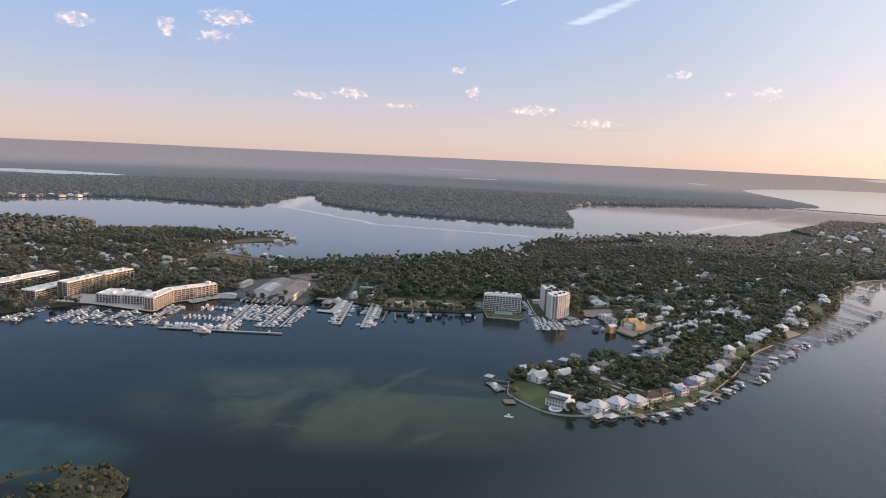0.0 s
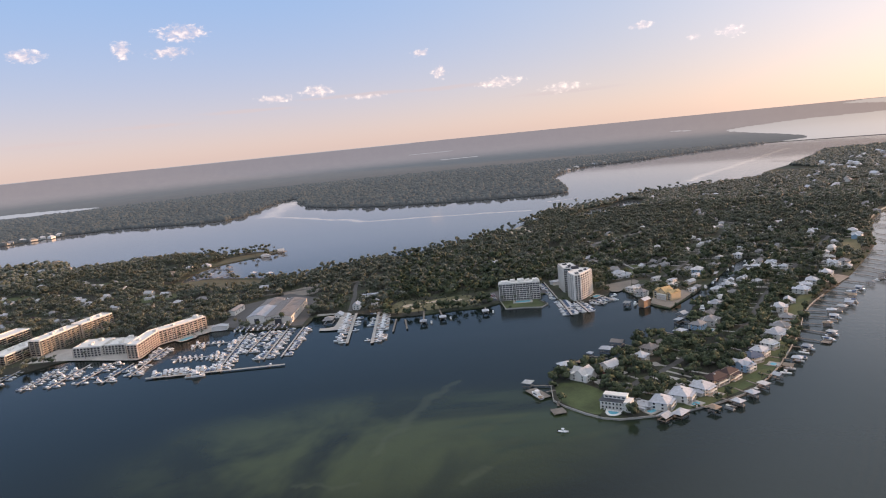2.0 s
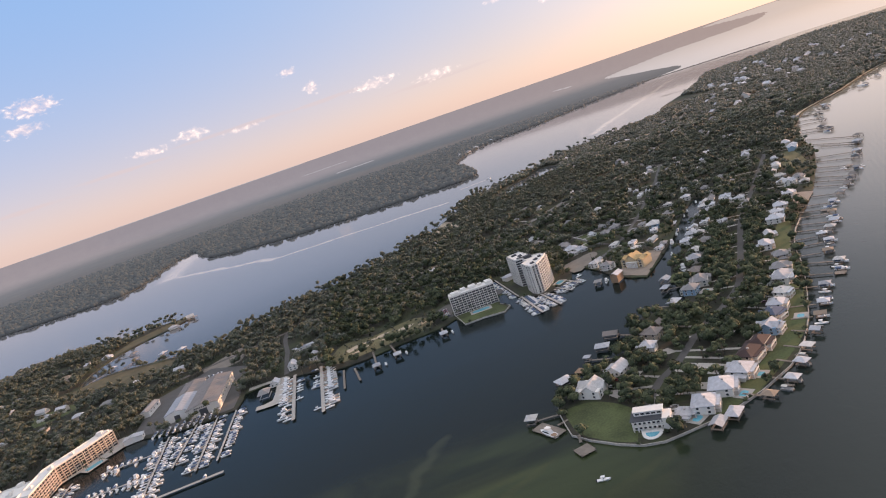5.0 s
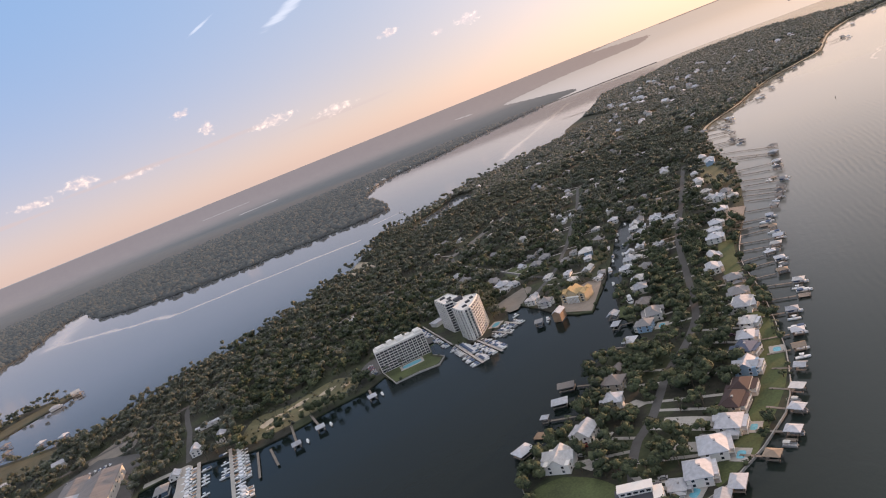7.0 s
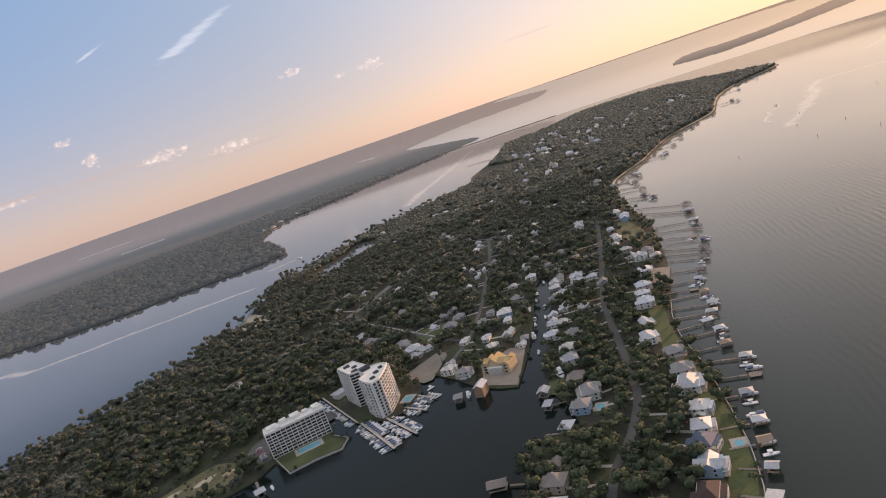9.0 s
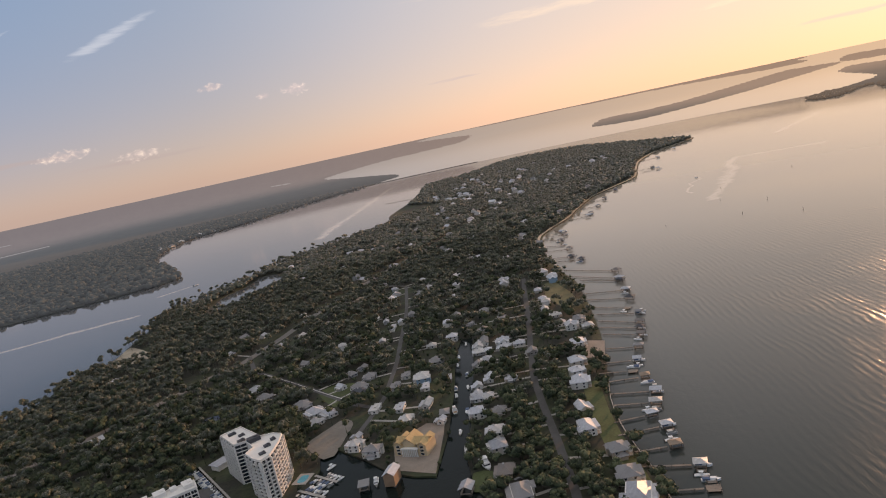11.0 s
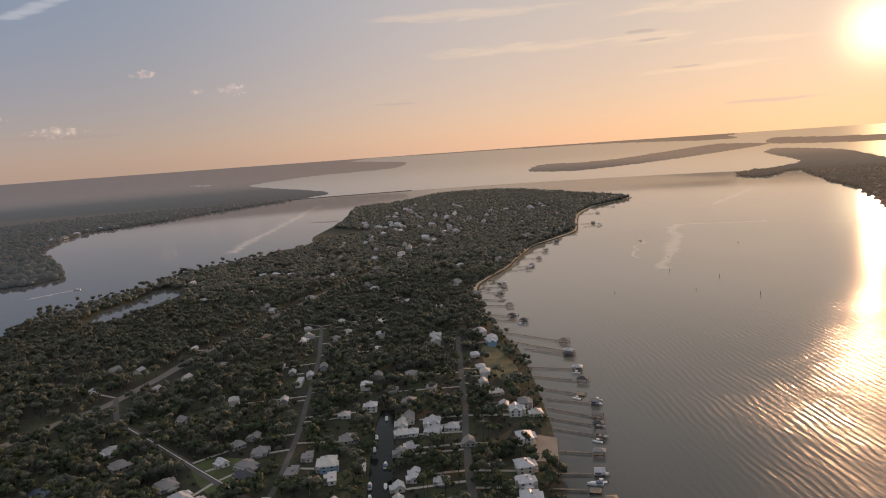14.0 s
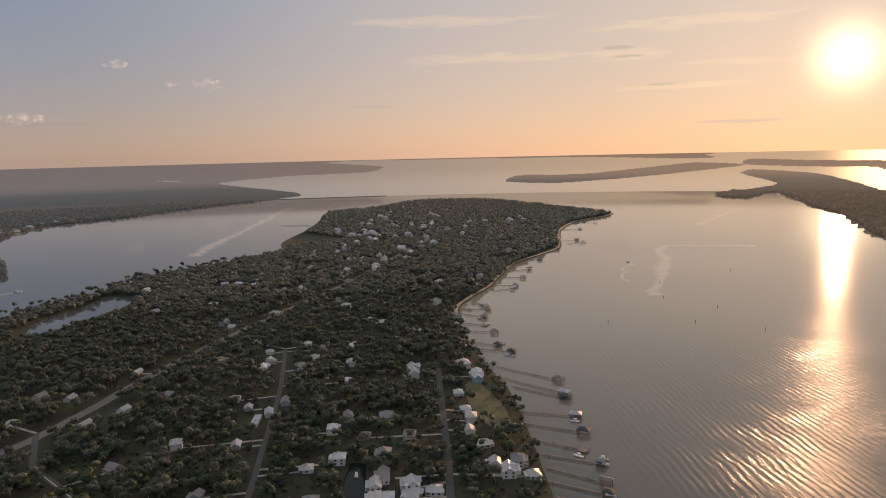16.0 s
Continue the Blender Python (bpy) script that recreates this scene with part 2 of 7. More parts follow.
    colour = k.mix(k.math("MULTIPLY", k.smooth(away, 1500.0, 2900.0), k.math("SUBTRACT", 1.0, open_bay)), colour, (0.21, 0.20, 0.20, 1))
    colour = k.mix(k.math("MULTIPLY", far_reach, open_bay), colour, (0.32, 0.29, 0.235, 1))
    # pale threads of foam and sand
    wx = k.math("ADD", x, k.math("MULTIPLY", k.math("SUBTRACT", k.noise(at, 0.011, 3, 0.55), 0.5), 70.0))
    wy = k.math("ADD", y, k.math("MULTIPLY", k.math("SUBTRACT", shoal, 0.5), 60.0))

    def along_lines(threads):
        most = None
        for (ax, ay), (bx, by), w in threads:
            dx, dy = bx - ax, by - ay
            px, py = k.math("SUBTRACT", wx, float(ax)), k.math("SUBTRACT", wy, float(ay))
            t = k.math("ADD", k.math("MULTIPLY", px, dx / (dx * dx + dy * dy)), k.math("MULTIPLY", py, dy / (dx * dx + dy * dy)), clamp=True)
            ex, ey = k.math("MULTIPLY_ADD", t, -float(dx), px), k.math("MULTIPLY_ADD", t, -float(dy), py)
            near = k.smooth(k.math("SQRT", k.math("ADD", k.math("MULTIPLY", ex, ex), k.math("MULTIPLY", ey, ey))), w * 0.2, w * 1.3, 1.0, 0.0)
            most = near if most is None else k.math("MAXIMUM", most, near)
        return most

    foam = along_lines(THREADS)
    colour = k.mix(k.math("MULTIPLY", along_lines(SILT), 0.28), colour, (0.075, 0.09, 0.055, 1))
    foam = k.math("MULTIPLY", foam, k.smooth(chop, 0.3, 0.6, 0.35, 0.8))
    colour = k.mix(k.math("MULTIPLY", foam, 0.9), colour, (0.68, 0.58, 0.48, 1))
    rough = k.math("MULTIPLY", k.math("ADD", k.math("MULTIPLY_ADD", open_bay, 0.02, 0.11), k.math("MULTIPLY", sea, 0.15)), k.math("MULTIPLY_ADD", far_reach, -0.45, 1.0))
    ior = k.math("ADD", k.math("MULTIPLY_ADD", open_bay, 0.12, 1.17), k.math("MULTIPLY", far_reach, k.math("MULTIPLY_ADD", open_bay, 0.02, 0.11)))
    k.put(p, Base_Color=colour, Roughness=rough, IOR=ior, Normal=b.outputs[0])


def build_ground(k, p):
    at = where(k)
    a, b = k.noise(at, 0.35, 4), k.noise(at, 0.03, 4, 0.6, 0.5)
    under = k.ramp(a, (0.3, (0.02, 0.022, 0.014)), (0.7, (0.042, 0.039, 0.027)))
    grass = k.ramp(a, (0.3, (0.028, 0.038, 0.016)), (0.7, (0.054, 0.063, 0.028)))
    colour = k.mix(k.smooth(b, 0.45, 0.6), under, grass)
    k.put(p, Base_Color=colour, Roughness=0.95)
    bumped(k, p, a, 0.4, 0.4)


def build_leaves(k, p, dark=(0.012, 0.02, 0.011), mid=(0.047, 0.066, 0.031), pale=(0.108, 0.122, 0.058), thin=0.0):
    r = k.add("ShaderNodeNewGeometry").outputs["Random Per Island"]
    at = where(k)
    big, fine = k.noise(at, 0.03, 2), k.noise(at, 1.1, 3, 0.7)
    tone = k.math("ADD", k.math("ADD", k.math("MULTIPLY", r, 0.35), k.math("MULTIPLY", big, 0.3)), k.math("MULTIPLY", fine, 0.45))
    colour = k.ramp(tone, (0.34, dark), (0.54, mid), (0.74, pale))
    # thin also adds sheen, to brighten far trees as haze would
    k.put(p, Base_Color=colour, Roughness=0.85 if not thin else 0.6, Sheen_Weight=0.35 if thin else 0.0, Sheen_Roughness=0.5)
    bumped(k, p, fine, 0.9, 0.9)
    if thin:
        # thin leaves let some light through
        through_leaf = k.put(k.add("ShaderNodeBsdfTranslucent"), Color=colour)
        both = k.put(k.add("ShaderNodeMixShader"), i0=thin, i1=p.outputs[0], i2=through_leaf.outputs[0])
        out = next(n for n in k.n if n.type == "OUTPUT_MATERIAL")
        k.put(out, Surface=both.outputs[0])


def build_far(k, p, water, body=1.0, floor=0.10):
    """Far country with the bright haze before it painted into its emission."""
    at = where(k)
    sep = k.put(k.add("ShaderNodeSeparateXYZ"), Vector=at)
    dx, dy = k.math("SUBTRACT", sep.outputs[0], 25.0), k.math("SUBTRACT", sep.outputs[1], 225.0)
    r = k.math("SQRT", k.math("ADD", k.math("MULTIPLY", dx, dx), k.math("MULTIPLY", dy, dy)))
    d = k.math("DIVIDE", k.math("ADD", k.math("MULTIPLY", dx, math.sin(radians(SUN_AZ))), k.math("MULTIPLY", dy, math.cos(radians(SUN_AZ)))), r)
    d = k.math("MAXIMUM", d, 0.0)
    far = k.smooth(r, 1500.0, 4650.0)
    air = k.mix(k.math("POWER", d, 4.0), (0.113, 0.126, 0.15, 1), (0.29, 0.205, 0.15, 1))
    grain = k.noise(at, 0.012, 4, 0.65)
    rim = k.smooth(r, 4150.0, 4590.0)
    # towards the horizon the sky's tone is painted into the glow
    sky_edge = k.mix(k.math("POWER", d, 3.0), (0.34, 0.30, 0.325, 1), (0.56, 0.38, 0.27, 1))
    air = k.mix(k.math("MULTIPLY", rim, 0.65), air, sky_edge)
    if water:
        # reflected evening sky and a sun glint are painted into the emission
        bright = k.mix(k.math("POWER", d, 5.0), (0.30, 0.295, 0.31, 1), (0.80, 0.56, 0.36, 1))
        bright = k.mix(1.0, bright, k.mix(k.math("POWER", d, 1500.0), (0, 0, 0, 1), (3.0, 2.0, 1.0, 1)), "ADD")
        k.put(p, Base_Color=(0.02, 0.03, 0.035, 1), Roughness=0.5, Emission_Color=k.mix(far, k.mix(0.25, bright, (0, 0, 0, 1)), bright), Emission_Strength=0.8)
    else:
        # body darkens the trees' colour in place of the canopy's own shade
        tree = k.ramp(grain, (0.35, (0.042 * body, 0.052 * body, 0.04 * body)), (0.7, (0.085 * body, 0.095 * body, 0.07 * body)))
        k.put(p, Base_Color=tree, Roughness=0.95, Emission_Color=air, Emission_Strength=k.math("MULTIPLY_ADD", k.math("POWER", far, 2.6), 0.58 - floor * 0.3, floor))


# haze is painted into these three materials as a glow
HAZE_GLOW_LAND = material("land_with_haze_glow", lambda k, p: build_far(k, p, False, 0.4, 0.12))
HAZE_GLOW_WOODS = material("woods_with_haze_glow", lambda k, p: build_far(k, p, False, 0.55, 0.30))
HAZE_GLOW_WATER = material("water_with_haze_glow", lambda k, p: build_far(k, p, True))
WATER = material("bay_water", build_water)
GROUND = material("island_soil", build_ground)
LEAVES = material("live_oak_leaves", build_leaves)
# outer woods' leaf colours are paled to stand in for haze
HAZE_PALED_LEAVES = material("leaves_paled_for_haze", lambda k, p: build_leaves(k, p, (0.036, 0.046, 0.028), (0.088, 0.106, 0.064), (0.145, 0.155, 0.098), 0.3))
HAZE_PALEST_LEAVES = material("leaves_palest_for_haze", lambda k, p: build_leaves(k, p, (0.10, 0.105, 0.075), (0.135, 0.14, 0.10), (0.165, 0.166, 0.125), 0.3))
BARK = worn("bark", (0.10, 0.075, 0.055), 0.9, 0.35)
WHITE_WALL = worn("white_render", (0.72, 0.70, 0.66), 0.75, 0.08)
SAND = worn("sand", (0.42, 0.36, 0.27), 0.95, 0.3, 0.5, 0.06, 0.3, 0, 0.2)
LAWN = worn("lawn", (0.07, 0.088, 0.033), 0.95, 0.5, 0.8, 0.05, 0.3, 0, 0.1)
SCRUB = worn("scrub", (0.125, 0.118, 0.06), 0.95, 0.4, 0.4, 0.05, 0.4, 0, 0.3)
PALE_ROAD = worn("pale_asphalt", (0.17, 0.16, 0.148), 0.9, 0.2, 0.6, 0.08, 0.1)
ASPHALT = worn("asphalt", (0.095, 0.092, 0.09), 0.9, 0.2, 0.6, 0.08, 0.1)
CONCRETE = worn("concrete", (0.38, 0.36, 0.33), 0.85, 0.2, 0.8, 0.1, 0.1)
PACKED = worn("packed_sandy_soil", (0.20, 0.18, 0.155), 0.95, 0.25, 0.5, 0.08, 0.2)
MARSH = worn("marsh_grass", (0.10, 0.085, 0.045), 0.95, 0.4, 0.5, 0.06, 0.4, 0, 0.3)
ISLET_SOIL = worn("islet_soil", (0.055, 0.055, 0.03), 0.95, 0.4, 0.5, 0.08, 0.4, 0, 0.3)
PAVERS = worn("pale_brown_pavers", (0.27, 0.225, 0.185), 0.85, 0.25, 1.0, 0.1)
PLANK = worn("weathered_planks", (0.21, 0.18, 0.15), 0.85, 0.3, 2.5, 0.2)
NEW_PLANK = worn("fresh_timber", (0.29, 0.19, 0.12), 0.8, 0.25, 2.5, 0.2)
PILE = worn("timber_piles", (0.12, 0.10, 0.08), 0.9, 0.3)
WHITE_ROOF = tinted("pale_metal_roof", [(0.58, 0.59, 0.62), (0.42, 0.43, 0.46), (0.52, 0.52, 0.54), (0.33, 0.34, 0.37), (0.55, 0.53, 0.50), (0.47, 0.48, 0.51)], 0.42, 0.6, 0.05)
GREY_ROOF = worn("grey_shingles", (0.24, 0.235, 0.235), 0.85, 0.2, 2.0, 0.1)
DARK_ROOF = worn("dark_slates", (0.055, 0.06, 0.07), 0.7, 0.25, 2.0, 0.1)
RED_ROOF = worn("dark_red_tiles", (0.055, 0.033, 0.031), 0.8, 0.3, 2.0, 0.1)
BLUE_ROOF = worn("navy_metal_roof", (0.06, 0.085, 0.14), 0.5, 0.15)
TAN_ROOF = worn("tan_shingles", (0.30, 0.23, 0.17), 0.85, 0.2, 2.0, 0.1)
STRAW_ROOF = worn("straw_coloured_boarding", (0.46, 0.33, 0.16), 0.8, 0.25, 1.5, 0.2)
BROWN_ROOF = worn("brown_metal_roof", (0.19, 0.165, 0.15), 0.6, 0.2)
PALE_WALL = worn("pale_siding", (0.58, 0.55, 0.50), 0.75, 0.1)
TAN_WALL = worn("tan_stucco", (0.46, 0.39, 0.31), 0.8, 0.12)
BLUE_WALL = worn("blue_siding", (0.26, 0.38, 0.50), 0.75, 0.1)
GREY_WALL = worn("grey_siding", (0.36, 0.36, 0.36), 0.75, 0.12)
PINK_WALL = worn("peach_stucco", (0.62, 0.52, 0.44), 0.8, 0.1)
YELLOW_WALL = worn("yellow_stucco", (0.52, 0.41, 0.26), 0.8, 0.1)
TRIM = worn("white_trim", (0.74, 0.73, 0.70), 0.6, 0.06)
GELCOAT = worn("white_gelcoat", (0.78, 0.78, 0.77), 0.22, 0.05)
CANVAS = worn("boat_canvas", (0.10, 0.14, 0.22), 0.8, 0.2)
STEEL = worn("galvanised_steel", (0.45, 0.45, 0.45), 0.45, 0.15, metal=0.7)
RUBBER = worn("black_rubber", (0.025, 0.025, 0.025), 0.9, 0.2)
PAINT_A = tinted("car_paint", [(0.6, 0.6, 0.6), (0.03, 0.03, 0.035), (0.25, 0.04, 0.035), (0.12, 0.16, 0.22), (0.4, 0.38, 0.34)], 0.3, 0.5, 0.0)


def build_glass(k, p):
    k.put(p, Base_Color=(0.025, 0.03, 0.036, 1), Roughness=0.08, IOR=1.5)


def build_pool(k, p):
    at = where(k)
    b = k.noise(at, 1.2, 3)
    k.put(p, Base_Color=k.ramp(b, (0.3, (0.10, 0.36, 0.46)), (0.7, (0.20, 0.48, 0.58))), Roughness=0.08, IOR=1.33)
    bumped(k, p, b, 0.1, 0.1)


GLASS = material("window_glass", build_glass)
POOL = material("pool_water", build_pool)

# ---- the lie of the land ----
HUB = Vector((25.0, 225.0))          # middle of the flight
EYE = 193.0
NEAR_R, SOFT_R = 3500.0, 1080.0


def bend(x, y, z=0.0):
    """Places more than NEAR_R from the hub draw in and rise like a bowl's rim, shaped to fit the camera's view from
    there.
    """
    dx, dy = x - HUB.x, y - HUB.y
    r = math.hypot(dx, dy)
    if r <= NEAR_R:
        return Vector((x, y, z))
    q = NEAR_R + SOFT_R * (1 - math.exp(-(r - NEAR_R) / SOFT_R))
    s = q / r
    return Vector((HUB.x + dx * s, HUB.y + dy * s, EYE - (EYE - z) * s))


def mesh_of(name, verts, faces, mat, smooth=False):
    me = bpy.data.meshes.new(name)
    me.from_pydata([tuple(v) for v in verts], [], faces)
    me.materials.append(mat)
    if smooth:
        me.polygons.foreach_set("use_smooth", [True] * len(me.polygons))
    me.update()
    return me


def rounded(points, closed=True, step=25.0, rough=3.0, seed=0.0):
    """A natural line through control points, with small bays and points."""
    out, n = [], len(points)
    pts = [Vector(p) for p in points]
    for i in range(n if closed else n - 1):
        a, b = pts[i - 1] if closed or i else pts[0], pts[i]
        c = pts[(i + 1) % n]
        d = pts[(i + 2) % n] if closed or i + 2 < n else c
        count = max(1, min(24, int((c - b).length / step)))
        for j in range(count):
            t = j / count
            m1, m2 = (c - a) * 0.35, (d - b) * 0.35
            p = b * (2 * t ** 3 - 3 * t * t + 1) + m1 * (t ** 3 - 2 * t * t + t) + c * (3 * t * t - 2 * t ** 3) + m2 * (t ** 3 - t * t)
            w = noise.noise_vector((p.x / 40, p.y / 40, seed)) * rough
            out.append(Vector((p.x + w.x, p.y + w.y)))
    if not closed:
        out.append(pts[-1])
    return out


def inside(x, y, ring):
    hit, j = False, len(ring) - 1
    for i in range(len(ring)):
        a, b = ring[i], ring[j]
        if (a[1] > y) != (b[1] > y) and x < (b[0] - a[0]) * (y - a[1]) / (b[1] - a[1]) + a[0]:
            hit = not hit
        j = i
    return hit


def inside_many(xs, ys, ring):
    hit = np.zeros(len(xs), bool)
    j = len(ring) - 1
    for i in range(len(ring)):
        ax, ay, bx, by = ring[i][0], ring[i][1], ring[j][0], ring[j][1]
        if ay != by:
            hit ^= ((ay > ys) != (by > ys)) & (xs < (bx - ax) * (ys - ay) / (by - ay) + ax)
        j = i
    return hit


def sheet(name, ring, mat, z=1.0, cell=60.0, depth=2.5, limit=0.0):
    """Land or paving inside a ring, with a skirt down into the water."""
    from mathutils.geometry import delaunay_2d_cdt
    xs = [p[0] for p in ring]
    ys = [p[1] for p in ring]
    extra = []
    if cell:
        gx, gy = np.meshgrid(np.arange(min(xs), max(xs), cell), np.arange(min(ys), max(ys), cell))
        gx, gy = gx.ravel() + np.random.uniform(-0.3, 0.3, gx.size) * cell, gy.ravel() + np.random.uniform(-0.3, 0.3, gy.size) * cell
        ok = inside_many(gx, gy, ring)
        extra = [Vector((a, b)) for a, b in zip(gx[ok], gy[ok])]
    n = len(ring)
    out = delaunay_2d_cdt([Vector(p[:2]) for p in ring] + extra, [], [list(range(n))], 1, 0.01)
    verts = [bend(v.x, v.y, z) for v in out[0]]
    faces = [list(f) for f in out[2]]
    edge = {}
    for f in faces:
        for a, b in zip(f, f[1:] + f[:1]):
            edge[(a, b)] = 1
    rim = [(a, b) for (a, b) in edge if (b, a) not in edge]
    low = {}
    for a, b in rim:
        for v in (a, b):
            if v not in low:
                low[v] = len(verts)
                p = out[0][v]
                verts.append(bend(p.x, p.y, z - depth))
        faces.append([b, a, low[a], low[b]])
    return new(name, mesh_of(name, verts, faces, mat))


HARBOUR = [(-2364, -91), (-1364, 273), (-818, 427), (-500, 553), (-449, 592), (-418, 623), (-364, 611), (-344, 629), (-338, 660), (-293, 691),
           (-242, 671), (-185, 671), (-183, 705), (-144, 705), (-105, 684), (-95, 673), (-65, 670), (-22, 679), (9, 679), (27, 690),
           (31, 663), (50, 662), (68, 657), (77, 669), (71, 684), (75, 704), (79, 770), (87, 770), (88, 712), (91, 680), (103, 668), (109, 663), (120, 662), (132, 668), (143, 680), (150, 695), (162, 709), (169, 666), (172, 634), (187, 607),
           (204, 626), (222, 647), (240, 669), (257, 690), (280, 721), (302, 750), (328, 781), (342, 795)]
PENINSULA = [(349, 788), (323, 752), (295, 714), (274, 688), (250, 657), (223, 625), (207, 603), (192, 576), (187, 550), (176, 527), (163, 530), (142, 530), (131, 522), (121, 504), (108, 488), (96, 482), (82, 475), (69, 472),
             (47, 456), (43, 440), (42, 428), (41, 413), (47, 401), (57, 387), (66, 378), (76, 374), (89, 374), (112, 375), (138, 382), (164, 395), (186, 413), (209, 438), (231, 465),
             (253, 498), (291, 556), (315, 586), (368, 639), (399, 670)]
OUTER = [(455, 735), (520, 818), (558, 886), (623, 984), (709, 1073), (823, 1130), (1000, 1236), (1197, 1295), (1304, 1376), (1460, 1493), (1636, 1577),
         (1882, 1625), (1973, 1909), (2082, 2364), (1882, 2564), (1564, 2445), (1341, 2409), (1109, 2100), (864, 1845), (791, 1709)]
RIVERSIDE = [(624, 1645), (455, 1595), (355, 1502), (227, 1452), (125, 1277), (86, 1208), (39, 1179), (8, 1127), (-40, 1098), (-100, 1055), (-200, 1000),
             (-273, 957), (-346, 989), (-414, 1015), (-445, 991), (-455, 1055), (-436, 1134), (-343, 1220), (-355, 1244), (-435, 1263), (-506, 1263),
             (-584, 1301), (-749, 1255), (-875, 1381), (-1105, 1360), (-2364, 1364)]
MAINLAND = [(-4727, 1182), (-2364, 1591), (-1409, 1764), (-1213, 1954), (-1047, 2029), (-757, 1945), (-662, 2033), (-659, 2386), (-619, 2589), (-545, 2327), (-444, 2111),
            (-206, 1929), (38, 1845), (309, 1823), (348, 2345), (460, 2656), (585, 2810), (827, 2891), (1179, 3105), (1805, 3391), (2005, 3995), (2327, 5545),
            (3500, 6550), (4631, 6804), (6891, 9742), (9682, 15894), (13182, 21818), (1818, 25455), (-12727, 21818), (-21818, 10909), (-21818, 1364)]
ROBINSON = [(3352, 3434), (3355, 2989), (4374, 3040), (6033, 3391), (7505, 3845), (8301, 4925), (4788, 3825), (4238, 4131)]
SOUTH_KEY = [(2758, 1720), (2686, 1577), (3084, 1619), (2536, 1295), (2171, 1062), (1769, 871), (1700, 700), (2703, 1038), (3808, 1499), (5108, 2206),
             (5851, 2976), (4986, 2662), (3733, 1877), (3026, 1782)]
BARRIER = [(7505, 3845), (6698, 2883), (6494, 2271), (4012, 1344), (3300, 700), (5593, 1711), (9104, 3020), (9344, 3865), (10776, 5351)]
FAR_COAST = [(14200, 24200), (17000, 20500), (19500, 17200), (22500, 12500), (16500, 9200), (12800, 7000), (11500, 6900), (14500, 10800), (15500, 13500), (14200, 17500), (12500, 22000)]
island_ring = rounded(HARBOUR + PENINSULA + OUTER + RIVERSIDE, step=14.0, rough=2.0)
mainland_ring = rounded(MAINLAND, step=60.0, rough=14.0, seed=3)
key_ring = rounded(SOUTH_KEY, step=60.0, rough=12.0, seed=5)
robinson_ring = rounded(ROBINSON, step=60.0, rough=14.0, seed=6)
barrier_ring = rounded(BARRIER, step=80.0, rough=14.0, seed=7)
coast_ring = rounded(FAR_COAST, step=200.0, rough=60.0, seed=8)
EDGE = 3400.0


def clamped(ring):
    """A ring drawn in to the edge of the near country."""
    out = []
    for p in ring:
        d = Vector((p[0] - HUB.x, p[1] - HUB.y))
        if d.length > EDGE:
            d = d * (EDGE / d.length)
        q = (round(HUB.x + d.x, 1), round(HUB.y + d.y, 1))
        if not out or (abs(q[0] - out[-1][0]) + abs(q[1] - out[-1][1])) > 8:
            out.append(q)
    return out


def build_water_sheet():
    verts, faces = [(HUB.x, HUB.y, 0)], []
    radii = [60, 140, 260, 420, 640, 900, 1250, 1700, 2200, 2800, EDGE]
    n = 96
    for r in radii:
        for i in range(n):
            a = 2 * math.pi * i / n
            verts.append(bend(HUB.x + r * math.cos(a), HUB.y + r * math.sin(a)))
    for i in range(n):
        faces.append((0, 1 + i, 1 + (i + 1) % n))
    for k in range(len(radii) - 1):
        for i in range(n):
            a, b = 1 + k * n + i, 1 + k * n + (i + 1) % n
            faces.append((a, a + n, b + n, b))
    return new("water", mesh_of("water", verts, faces, WATER, True))


